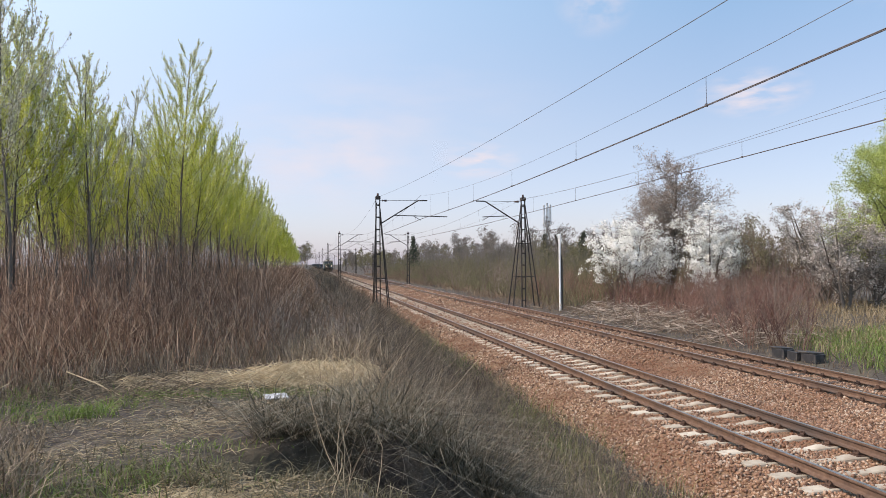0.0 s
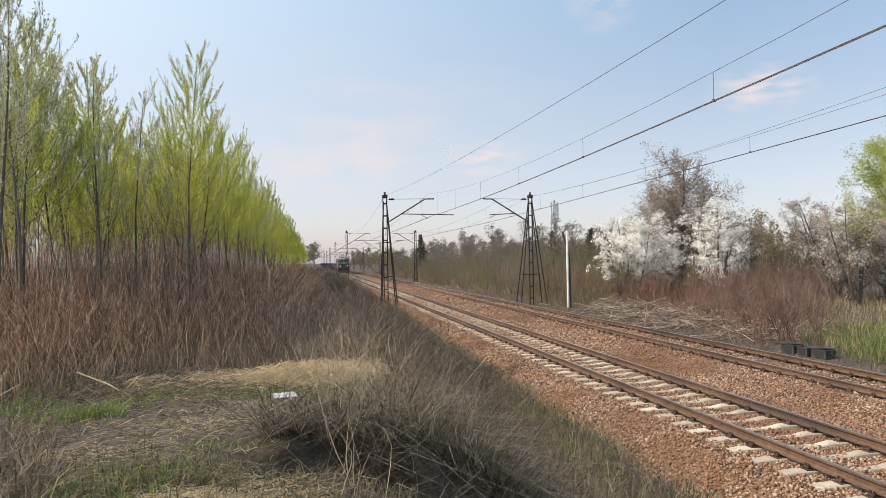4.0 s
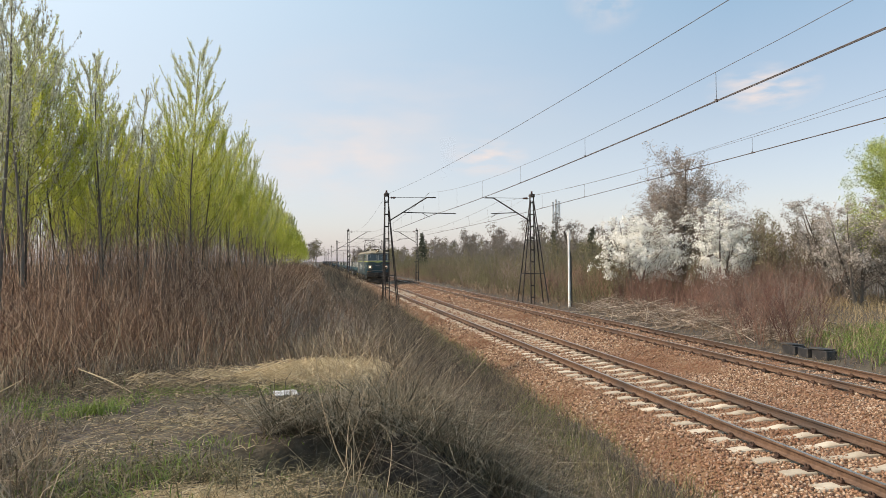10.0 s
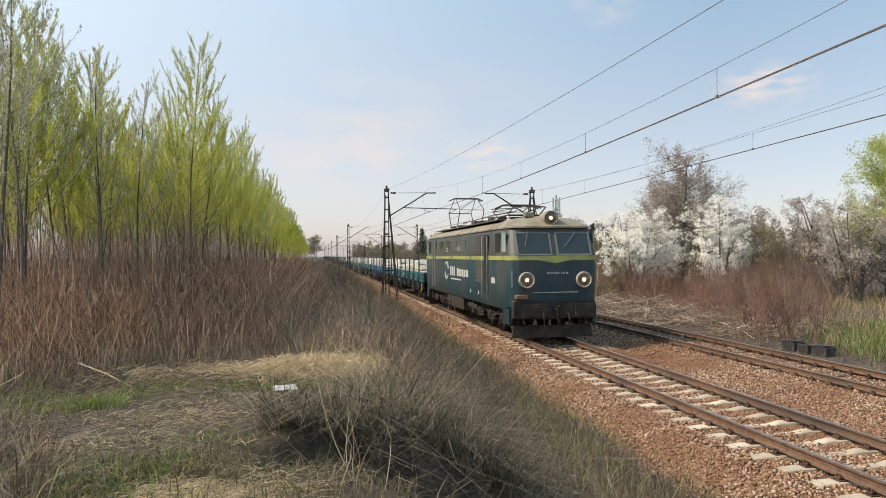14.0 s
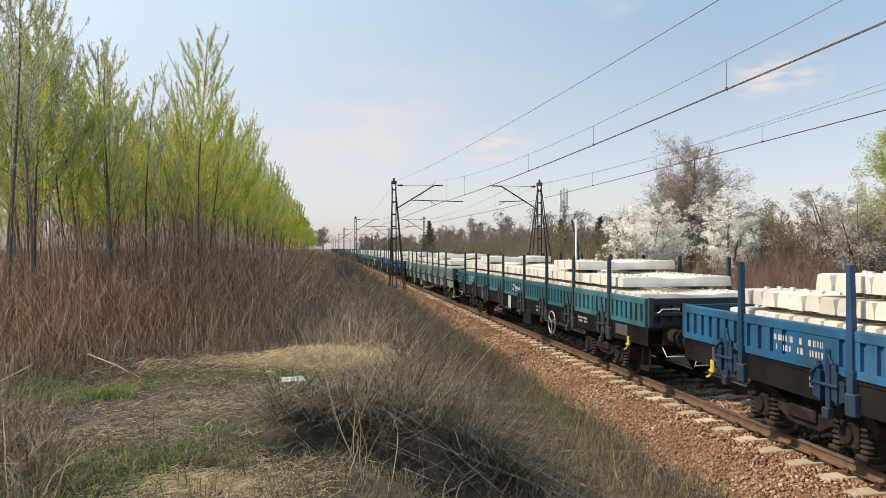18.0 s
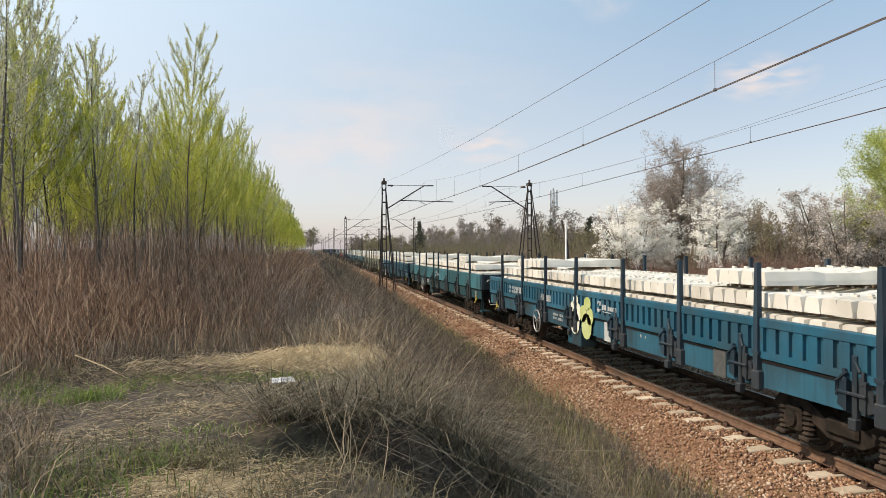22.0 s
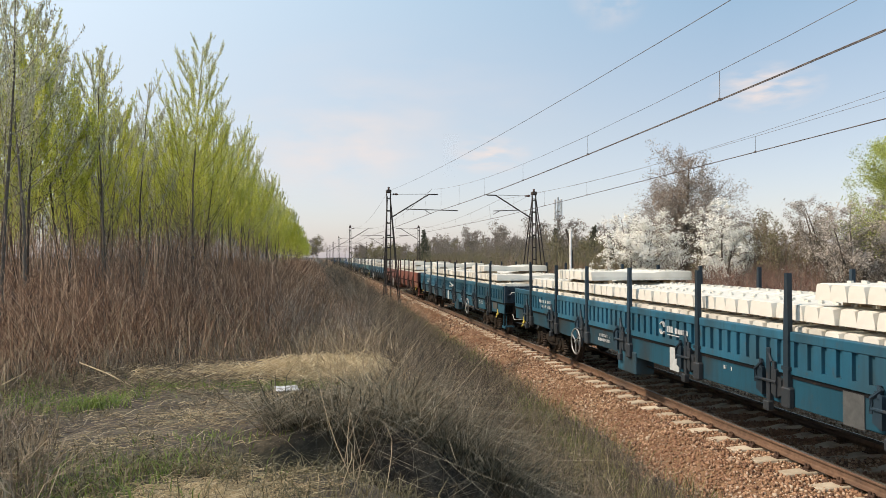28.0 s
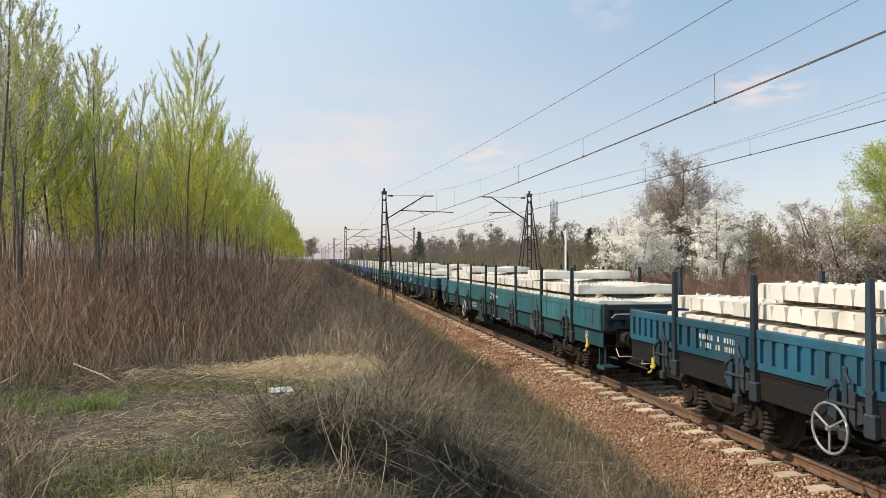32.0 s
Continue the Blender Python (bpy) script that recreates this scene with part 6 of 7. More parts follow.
def saplings():
    """Thin grey saplings between the poplars, and pale withered stems in the front of the brush."""
    rng = np.random.default_rng(32)
    b = strewn(900, -12, -3.0, 12.5, 60, rng, lambda x, y: x > -0.37 * y)
    m = len(b)
    v, f, cen = stalks(b, rng.normal(0, 0.06, (m, 2)), rng.uniform(1.6, 4.2, m), rng.uniform(0.005, 0.013, m), 0.05, rng, 3, 4)
    k = m * 7
    pick, t = rng.integers(0, m, k), rng.integers(1, 4, k)
    v2, f2, _ = stalks(cen[pick, t], rng.normal(0, 0.35, (k, 2)), rng.uniform(0.3, 0.9, k), rng.uniform(0.003, 0.005, k), 0.15, rng, 1)
    tagged(new("sapling_thicket", raw("sapling_thicket", *joined([(v, f), (v2, f2)]), M_BARK)), "thicket of thin bare grey saplings between the poplars", "brush", kind="stuff")
    b = strewn(1500, -8, 0.8, 9, 15, rng, lambda x, y: (y > brush_front(x) - 0.2) & (y < brush_front(x) + 3))
    m = len(b)
    v, f, _ = kinked(b, rng.normal(0, 0.3, (m, 2)), rng.uniform(0.4, 1.2, m) * np.clip((1.2 - b[:, 0]) / 2.4, 0.45, 1), rng.uniform(0.002, 0.0045, m), 0.12, rng, 4, 3, 0.3)
    tagged(new("withered_stems", raw("withered_stems", v, f, M_PALESTEM)), "pale withered stems bending out of the brush", "brush", kind="stuff")


saplings()


def dry_grass():
    rng = np.random.default_rng(33)
    chunks = []
    # grey grass at the foot of the brush and over the edge of the bank
    for n, x0, x1, y0, y1, h0, h1, spread, keep in (
        (4500, -7, 1.2, 8.5, 14, 0.2, 0.6, 0.5, lambda x, y: np.abs(y - brush_front(x)) < 1.0),
        (6500, -0.4, 2.4, 10.2, 32, 0.25, 0.75, 0.35, lambda x, y: (x > -0.2 - 0.3 * rng.normal(size=len(x))) & (x < 1.0 + 0.2 * rng.normal(size=len(x)))),
        (3000, -3.6, -1.6, 4.3, 7.2, 0.15, 0.45, 0.5, lambda x, y: x < -1.45 - (y - 4.3) * 0.3 - 0.15 * rng.random(len(x))),
        (3600, -5.5, -2.6, 3.5, 9, 0.2, 0.6, 0.45, lambda x, y: x < -2.3 - (y - 4) * 0.22),
    ):
        b = strewn(n, x0, x1, y0, y1, rng, keep)
        m = len(b)
        chunks.append(blades(b, rng.normal(0, spread, (m, 2)), rng.uniform(h0, h1, m) * (1 + 0.4 * wave(b[:, 0], b[:, 1], 5.0, 44)), rng.uniform(0.005, 0.013, m), rng, 0.5))
    tagged(new("dry_grass", raw("dry_grass", *joined(chunks), M_DRY)), "withered grey-brown grass bending over the bank", "grass", kind="stuff")
    # a clump of dead stems at the near edge of the path
    b = strewn(1500, -4.0, -1.6, 4.3, 8.2, rng, lambda x, y: x < -1.5 - (y - 4.3) * 0.36 - 0.3 * rng.random(len(x)))
    m = len(b)
    v, f, _ = kinked(b, rng.normal(0, 0.35, (m, 2)), rng.uniform(0.2, 0.6, m), rng.uniform(0.002, 0.0042, m), 0.3, rng, 4, 3, 0.7)
    tagged(new("dead_clump", raw("dead_clump", v, f, M_GREYBRUSH)), "clump of dead grey-brown stems at the edge of the path", "brush", kind="stuff")
    # matted grass behind the hollow, hanging over its rim, with dark tangle in it
    hollow = lambda x, y: (x > -0.65) & (x < 1.9) & (y > 6.55 - 1.35 * np.clip((x + 0.65) / 1.1, 0, 1)) & (y < 6.85 - 0.12 * x)
    chunks, mat_stems = [], []
    for n, x0, x1, y0, y1, h0, h1, keep in (
        (5200, -0.5, 2.5, 6.85, 9.6, 0.08, 0.42, lambda x, y: (y < 9.2 - 0.5 * np.abs(x - 1.2)) & (x > -0.75 + (y - 6.8) * 0.6)),
        (1300, -0.5, 2.2, 6.7, 7.3, 0.2, 0.7, None),
        (2600, 1.7, 3.3, 4.6, 7.4, 0.25, 0.6, None),
        (700, -0.7, 0.5, 4.8, 6.2, 0.05, 0.16, lambda x, y: np.abs(y - 6.35 + 1.15 * np.clip((x + 0.65) / 1.1, 0, 1)) < 0.22),
    ):
        b = strewn(n, x0, x1, y0, y1, rng, keep)
        m = len(b)
        tuft = 1 + 0.55 * wave(b[:, 0], b[:, 1], 7.0, 45)
        lean = rng.normal(0, 0.75, (m, 2)) - np.stack([0 * b[:, 0], 0.8 * smooth_step(8.0, 6.8, b[:, 1])], 1) + 0.5 * np.stack([wave(b[:, 0], b[:, 1], 4.0, 46), wave(b[:, 0], b[:, 1], 4.0, 47)], 1)
        chunks.append(blades(b, lean, rng.uniform(h0, h1, m) * tuft, rng.uniform(0.004, 0.011, m), rng, 0.6))
        v, f, _ = kinked(b[::3], lean[::3] * 0.8, rng.uniform(h0, h1, m)[::3] * 1.5 * tuft[::3], rng.uniform(0.0016, 0.0034, m)[::3], 0.4, rng, 4, 3, 1.0)
        mat_stems.append((v, f))
    b = strewn(9000, -5, 0.6, 4.0, 11.0, rng, lambda x, y: (wave(x, y, 2.6, 17) + 0.5 * wave(x, y, 7.0, 18) > 0.2) & ~hollow(x, y))
    m = len(b)
    chunks.append(blades(b, rng.normal(0, 0.9, (m, 2)), rng.uniform(0.03, 0.12, m), rng.uniform(0.005, 0.011, m), rng, 0.5))
    tagged(new("rank_grass", raw("rank_grass", *joined(chunks), M_RANK)), "rank olive-grey grass hanging over the hollow", "grass", kind="stuff")
    tagged(new("matted_stems", raw("matted_stems", *joined(mat_stems), M_RANK)), "matted curling grey stems over the hollow's rim", "grass", kind="stuff")
    b = strewn(1300, 0.1, 4.2, 4.8, 12.5, rng, lambda x, y: ~hollow(x, y) | (rng.random(len(x)) < 0.25))
    m = len(b)
    v, f, _ = kinked(b, rng.normal(0, 0.5, (m, 2)), rng.uniform(0.3, 0.85, m), rng.uniform(0.002, 0.005, m), 0.16, rng, 4, 3, 0.3)
    tagged(new("bleached_stalks", raw("bleached_stalks", v, f, M_PALESTEM)), "bleached stalks sticking out of the rank grass", "grass", kind="stuff")
    # flattened straw on the mound and bits of it over the path
    def lying(n, cx, cy, sx, sy, l0, l1, lift, tilt, r=0.0028):
        x, y = rng.normal(cx, sx, n), rng.normal(cy, sy, n)
        z = ground_z(x, y) + rng.uniform(0.004, lift, n)
        a, e, ln = rng.normal(0.25, 0.9, n) + np.pi * rng.integers(0, 2, n), np.abs(rng.normal(0, tilt, n)), rng.uniform(l0, l1, n)
        d = np.stack([np.cos(a) * np.cos(e), np.sin(a) * np.cos(e), np.sin(e)], 1) * ln[:, None]
        p = np.stack([x, y, z], 1)
        q = p + d * 0.55 + np.array([0, 0, 1]) * ln[:, None] * rng.uniform(0, 0.12, (n, 1))
        end = p + d - np.array([0, 0, 1]) * (d[:, 2:3] * 0.8)
        rr = rng.uniform(0.7, 1.5, n) * r
        return [segments(p, q, rr, rr * 0.9), segments(q, end, rr * 0.9, rr * 0.5)]
    chunks = []
    for spec in ((3200, 0.1, 9.8, 0.36, 0.3, 0.12, 0.5, 0.12, 0.22, 0.0036), (600, -1.2, 10.2, 1.0, 0.4, 0.1, 0.4, 0.06, 0.2, 0.0036), (800, -0.75, 5.0, 0.3, 0.15, 0.06, 0.25, 0.03, 0.1, 0.0018), (260, -1.2, 7.6, 0.35, 0.22, 0.06, 0.22, 0.02, 0.1, 0.0018), (180, -2.0, 6.6, 0.4, 0.2, 0.06, 0.22, 0.02, 0.1, 0.0018), (200, -0.5, 8.4, 0.3, 0.2, 0.06, 0.22, 0.02, 0.1, 0.0018), (200, -0.7, 5.0, 0.3, 0.22, 0.08, 0.25, 0.03, 0.1, 0.0018), (200, 0.4, 9.4, 0.3, 0.4, 0.1, 0.4, 0.1, 0.3), (700, -1.6, 7.2, 1.2, 1.4, 0.05, 0.25, 0.03, 0.15, 0.002), (500, -0.45, 5.3, 0.3, 0.3, 0.06, 0.25, 0.03, 0.12, 0.0018)):
        chunks += lying(*spec)
    tagged(new("straw", raw("straw", *joined(chunks), M_STRAW)), "pale flattened straw lying over the mound and path", "straw", kind="stuff")
    chunks = []
    for spec in ((2600, -1.6, 7.4, 1.5, 1.6, 0.03, 0.16, 0.015, 0.06, 0.0018), (1800, -2.6, 9.6, 1.2, 0.6, 0.06, 0.3, 0.08, 0.2), (900, 0.6, 7.3, 0.8, 0.3, 0.1, 0.4, 0.15, 0.35)):
        chunks += lying(*spec)
    tagged(new("dead_stems", raw("dead_stems", *joined(chunks), M_DRY)), "broken grey stems and grass bits strewn over the soil", "straw", kind="stuff")
    # thin grass on the path
    chunks = []
    for n, cx, cy, sx, sy, h in ((420, -1.9, 4.75, 0.5, 0.25, 0.14), (320, -2.6, 5.2, 0.4, 0.3, 0.16), (420, -0.2, 9.0, 0.35, 0.1, 0.09), (100, -2.75, 8.1, 0.2, 0.14, 0.15), (260, -1.75, 9.35, 0.25, 0.15, 0.1), (140, -3.3, 8.8, 0.3, 0.15, 0.13), (450, -1.9, 5.3, 0.45, 0.2, 0.1), (260, -0.9, 5.9, 0.5, 0.25, 0.06), (250, -0.9, 9.2, 0.3, 0.12, 0.09), (120, -3.6, 9.3, 0.5, 0.2, 0.2), (260, -2.35, 8.35, 0.18, 0.1, 0.15), (120, -2.15, 8.75, 0.25, 0.14, 0.13), (120, -3.2, 8.2, 0.35, 0.3, 0.22), (160, -0.85, 6.6, 0.3, 0.12, 0.07), (160, -1.3, 5.6, 0.3, 0.22, 0.18), (260, 4.3, 12.6, 0.25, 0.5, 0.3), (260, 4.6, 15.5, 0.2, 0.9, 0.3), (240, 4.7, 22.0, 0.2, 1.0, 0.4)):
        x, y = rng.normal(cx, sx, n), rng.normal(cy, sy, n)
        b = np.stack([x, y, ground_z(x, y)], 1)
        chunks.append(blades(b, rng.normal(0, 0.4, (n, 2)), rng.uniform(0.5, 1.2, n) * h, rng.uniform(0.006, 0.012, n), rng, 0.3))
    tagged(new("green_tufts", raw("green_tufts", *joined(chunks), M_GRASS)), "small tufts of fresh green grass on the path", "grass", kind="stuff")
    chunks = []
    b = strewn(5000, -4.5, 0.4, 4.2, 11, rng, lambda x, y: wave(x, y, 2.2, 9) + 0.5 * wave(x, y, 8.0, 10) > 0.22)
    m = len(b)
    chunks.append(blades(b, rng.normal(0, 0.8, (m, 2)), rng.uniform(0.03, 0.12, m), rng.uniform(0.005, 0.01, m), rng, 0.4))
    # tufts along the near edge of the path
    b = strewn(1800, -4.6, -0.2, 3.7, 6.6, rng, lambda x, y: (wave(x, y, 3.1, 14) > 0.02) & (x < 0.2 - (y - 3.7) * 0.55))
    m = len(b)
    chunks.append(blades(b, rng.normal(0, 0.55, (m, 2)), rng.uniform(0.08, 0.28, m), rng.uniform(0.004, 0.008, m), rng, 0.4))
    # low growth on the lip below the hollow
    b = strewn(1500, -0.4, 1.4, 4.2, 5.6, rng, lambda x, y: ~hollow(x, y))
    m = len(b)
    chunks.append(blades(b, rng.normal(0, 0.7, (m, 2)), rng.uniform(0.05, 0.22, m), rng.uniform(0.004, 0.009, m), rng, 0.5))
    # pale long grass curling at the near edge
    b = strewn(900, -1.9, -0.5, 5.0, 6.0, rng, lambda x, y: wave(x, y, 6.0, 12) > -0.1)
    m = len(b)
    chunks.append(blades(b, rng.normal(0, 0.8, (m, 2)), rng.uniform(0.08, 0.24, m), rng.uniform(0.006, 0.012, m), rng, 0.7))
    tagged(new("olive_grass", raw("olive_grass", *joined(chunks), M_OLDGRASS)), "short olive grass among dead stems", "grass", kind="stuff")


dry_grass()


def ditch_weeds():
    rng = np.random.default_rng(35)
    chunks = []
    for n, x0, x1, y0, y1, h0, h1, segs in ((6500, 1.7, 5.0, 4.6, 12, 0.25, 0.75, 4), (11000, 0.9, 4.9, 12, 26, 0.35, 1.1, 3), (3200, 0.9, 2.6, 7.4, 13.5, 0.25, 0.6, 4), (11000, 0.9, 4.8, 26, 60, 0.7, 1.7, 2), (5000, 0.9, 4.9, 60, 160, 0.8, 1.8, 2), (260, 0.3, 2.0, 5.1, 6.7, 0.4, 0.9, 4)):
        b = strewn(n, x0, x1, y0, y1, rng)
        m = len(b)
        low = np.where(b[:, 0] > 4.0, 0.6, 1.0) * (1 + 0.25 * wave(b[:, 0], b[:, 1], 1.6, 23))
        v, f, cen = kinked(b, rng.normal(0, 0.2, (m, 2)), rng.uniform(h0, h1, m) * low, rng.uniform(0.002, 0.005, m) * (1 + 0.4 * (b[:, 1] > 15) + 0.4 * (b[:, 1] > 26)), 0.2, rng, segs, 3, 0.35)
        chunks.append((v, f))
        k = m
        pick = rng.integers(0, m, k)
        v, f, _ = stalks(cen[pick, rng.integers(1, segs + 1, k)], rng.normal(0, 0.8, (k, 2)), rng.uniform(0.06, 0.24, k), rng.uniform(0.0018, 0.0034, k), 0.3, rng, 1)
        chunks.append((v, f))
    tagged(new("ditch_weeds", raw("ditch_weeds", *joined(chunks), M_WEED)), "dark tangled dead weeds filling the ditch", "weeds", kind="stuff")
    # olive grass in patches on the far slope of the ditch
    b = strewn(19000, 2.4, 5.2, 7.5, 45, rng, lambda x, y: (wave(x, y, 1.7, 27) + 0.4 * rng.normal(size=len(x)) > -0.1) & (x > 2.6 + 1.4 * rng.random(len(x))))
    b = np.concatenate([b, strewn(5000, 1.9, 4.6, 6.0, 15, rng, lambda x, y: wave(x, y, 2.2, 28) + 0.4 * rng.normal(size=len(x)) > 0.0)])
    m = len(b)
    tagged(new("ditch_grass", raw("ditch_grass", *blades(b, rng.normal(0, 0.3, (m, 2)), rng.uniform(0.12, 0.5, m), rng.uniform(0.006, 0.013, m) * (1 + 0.5 * (b[:, 1] > 20)), rng, 0.3), M_VERGE)), "olive and tan grass on the slope beside the ballast", "grass", kind="stuff")


ditch_weeds()

# ---- the far side of the line ----
def shrub(seed, height, stems, twig, label, fat=1.0, leaf=None, count=0, size=0.05, lean=0.4):
    rng = np.random.default_rng(seed)
    T, L, pts = skeleton_of(rng, height, 0.016, 6, 2, 0.2, 52, height * 0.4, 0.12, 0.16, stems=stems, stem_lean=lean)
    fol = None
    if leaf is not None:
        fol = leaves(pts[rng.integers(0, len(pts), count)] + rng.normal(0, 0.05, (count, 3)), size, rng)
    return tagged(plant("shrub", T, L, fol, twig, twig, leaf, "", "", "bare shrubs beside the far track", fat, limb_sides=3, category_stems=True), label, "shrub")


M_GREYBROWN = mat("grey_brown_twig", [(0.13, 0.09, 0.07), (0.22, 0.16, 0.125), (0.3, 0.235, 0.19)], 5.0, 0.85, vary="object")
red_shrubs = [shrub(41 + k, 2.4 + 0.25 * k, 9, M_REDTWIG, "bare red-brown shrub with many upright stems", 1.15) for k in range(3)]
grey_shrubs = [shrub(51 + k, 2.9 + 0.4 * k, 9, M_GREYBROWN, "bare grey twiggy shrub", 1.15) for k in range(2)]


def plant_shrubs():
    rng = random.Random(9)
    for n in range(150):
        y = 20 + 45 * rng.random() ** 1.3
        x = 16.6 + (y - 20) * 0.12 + rng.random() ** 1.3 * (7 + y * 0.12)
        if x > 0.74 * y:
            continue
        t = copy_thing(rng.choice(red_shrubs + red_shrubs + grey_shrubs[:1]), pose(x, y, float(ground_z(x, y)) - 0.05, 0, 0, rng.uniform(0, 360)))
        s = rng.uniform(0.7, 1.05)
        t.scale = (s, s, s)
    for x, y, s in ((15.6, 23.5, 0.95), (16.2, 22.2, 1.0), (16.9, 23.6, 1.05), (16.8, 24.5, 1.0), (18.3, 26.0, 1.0)):
        t = copy_thing(rng.choice(grey_shrubs + red_shrubs[:1]), pose(x, y, float(ground_z(x, y)) - 0.05, 0, 0, rng.uniform(0, 360)))
        t.scale = (s, s, s)
    # low scrub along the far track, farther down the line
    for n in range(110):
        y = 50 + 190 * rng.random()
        x = 17.2 + rng.random() ** 1.5 * (12 + 0.15 * y)
        t = copy_thing(rng.choice(red_shrubs[:1] + grey_shrubs + grey_shrubs), pose(x, y, float(ground_z(x, y)) - 0.05, 0, 0, rng.uniform(0, 360)))
        s = rng.uniform(0.8, 1.3)
        t.scale = (s, s, s)
    # dense undergrowth below the greyish blossoming trees
    for n in range(16):
        x, y = 27.5 + 7.5 * rng.random(), 35.5 + 8 * rng.random()
        t = copy_thing(rng.choice(grey_shrubs), pose(x, y, float(ground_z(x, y)) - 0.05, 0, 0, rng.uniform(0, 360)))
        s = rng.uniform(0.8, 1.15)
        t.scale = (s, s, s)
    for n, p in enumerate(red_shrubs + grey_shrubs):
        p.matrix_basis = pose(21 + 1.7 * n, 30 + 2.3 * n, float(ground_z(21 + 1.7 * n, 30 + 2.3 * n)) - 0.05)


plant_shrubs()


M_WITHER = mat("withered_tan_grass", [(0.12, 0.085, 0.06), (0.2, 0.14, 0.095), (0.32, 0.235, 0.15)], 2.0, 0.85, vary="island", thin=0.2)
M_TANGRASS = mat("tan_grass_blade", [(0.2, 0.15, 0.08), (0.33, 0.25, 0.14), (0.46, 0.37, 0.23)], 2.0, 0.85, vary="island", thin=0.2)
M_REDSTEM = mat("reddish_sapling_bark", [(0.12, 0.06, 0.046), (0.24, 0.13, 0.095), (0.4, 0.25, 0.19)], 2.0, 0.85, vary="island")


def brush_right():
    """Thin reddish saplings and withered grass behind the far track."""
    rng = np.random.default_rng(43)
    b = strewn(20000, 15.6, 42, 17, 75, rng, lambda x, y: (x > 16.6 + 0.09 * (y - 17) + rng.normal(0, 0.5, len(x))) & (x < 0.72 * y))
    m = len(b)
    near = np.clip((b[:, 0] - 16) / 5, 0.35, 1)
    v, f, cen = stalks(b, rng.normal(0, 0.2, (m, 2)), rng.uniform(0.6, 2.7, m) * near, rng.uniform(0.005, 0.012, m), 0.25, rng, 2)
    b = strewn(26000, 16.8, 40, 46, 190, rng, lambda x, y: x > 17.0 + 0.01 * (y - 46) + rng.normal(0, 0.4, len(x)))
    m = len(b)
    v2, f2, _ = stalks(b, rng.normal(0, 0.25, (m, 2)), rng.uniform(1.0, 3.9, m) * np.clip((b[:, 0] - 15.5) / 5, 0.4, 1), rng.uniform(0.012, 0.024, m), 0.2, rng, 2)
    tagged(new("olive_scrub", raw("olive_scrub", v2, f2, M_SCRUB)), "dense olive-brown scrub along the far track", "brush", kind="stuff")
    tagged(new("red_saplings", raw("red_saplings", v, f, M_REDSTEM)), "thicket of thin reddish saplings behind the far track", "brush", kind="stuff")
    # tall tangle that closes the view under the distant trees
    b = strewn(17000, 21, 80, 74, 240, rng, lambda x, y: (x > 20 + 0.03 * y) & (x < 0.55 * y))
    m = len(b)
    v3, f3, cen = kinked(b, rng.normal(0, 0.22, (m, 2)), rng.uniform(1.8, 5.2, m), rng.uniform(0.014, 0.032, m), 0.16, rng, 3)
    pick, lv = rng.integers(0, m, 2 * m), rng.integers(1, 4, 2 * m)
    v4, f4, _ = stalks(cen[pick, lv], rng.normal(0, 0.6, (2 * m, 2)), rng.uniform(0.5, 1.4, 2 * m), rng.uniform(0.01, 0.02, 2 * m), 0.2, rng, 1)
    tagged(new("far_thicket", raw("far_thicket", *joined([(v3, f3), (v4, f4)]), M_FARTWIG)), "distant grey-brown thicket under the bare trees", "brush", kind="stuff")
    chunks = []
    b = strewn(16000, 14.6, 22, 14, 70, rng)
    m = len(b)
    chunks.append(blades(b, rng.normal(0, 0.8, (m, 2)), rng.uniform(0.12, 0.42, m) * np.clip((b[:, 0] - 14.2) / 1.5, 0.4, 1), rng.uniform(0.012, 0.022, m), rng, 0.5))
    b = strewn(9000, 15.4, 26, 60, 200, rng)
    m = len(b)
    chunks.append(blades(b, rng.normal(0, 0.6, (m, 2)), rng.uniform(0.4, 1.0, m), rng.uniform(0.03, 0.06, m), rng, 0.5))
    tan = strewn(9000, 17, 36, 21, 42, rng, lambda x, y: x > 0.7 * y)
    m = len(tan)
    tagged(new("tan_grass", raw("tan_grass", *blades(tan, rng.normal(0, 0.4, (m, 2)), rng.uniform(0.25, 0.7, m), rng.uniform(0.012, 0.024, m), rng, 0.4), M_TANGRASS)), "tall pale tan grass behind the green verge", "grass", kind="stuff")
    tagged(new("withered_grass", raw("withered_grass", *joined(chunks), M_WITHER)), "withered tan grass behind the far track", "grass", kind="stuff")
    b = strewn(8500, 15.3, 25, 14.5, 26, rng, lambda x, y: ((x - 15.2) > (y - 18.2) * 0.5 + rng.normal(0, 0.4, len(x))) & (wave(x, y, 2.4, 52) + 0.4 * rng.normal(size=len(x)) > -0.2))
    m = len(b)
    tagged(new("green_verge", raw("green_verge", *blades(b, rng.normal(0, 0.4, (m, 2)), rng.uniform(0.2, 0.6, m), rng.uniform(0.014, 0.026, m), rng, 0.35), M_GRASS)), "bright green grass on the verge", "grass", kind="stuff")


brush_right()


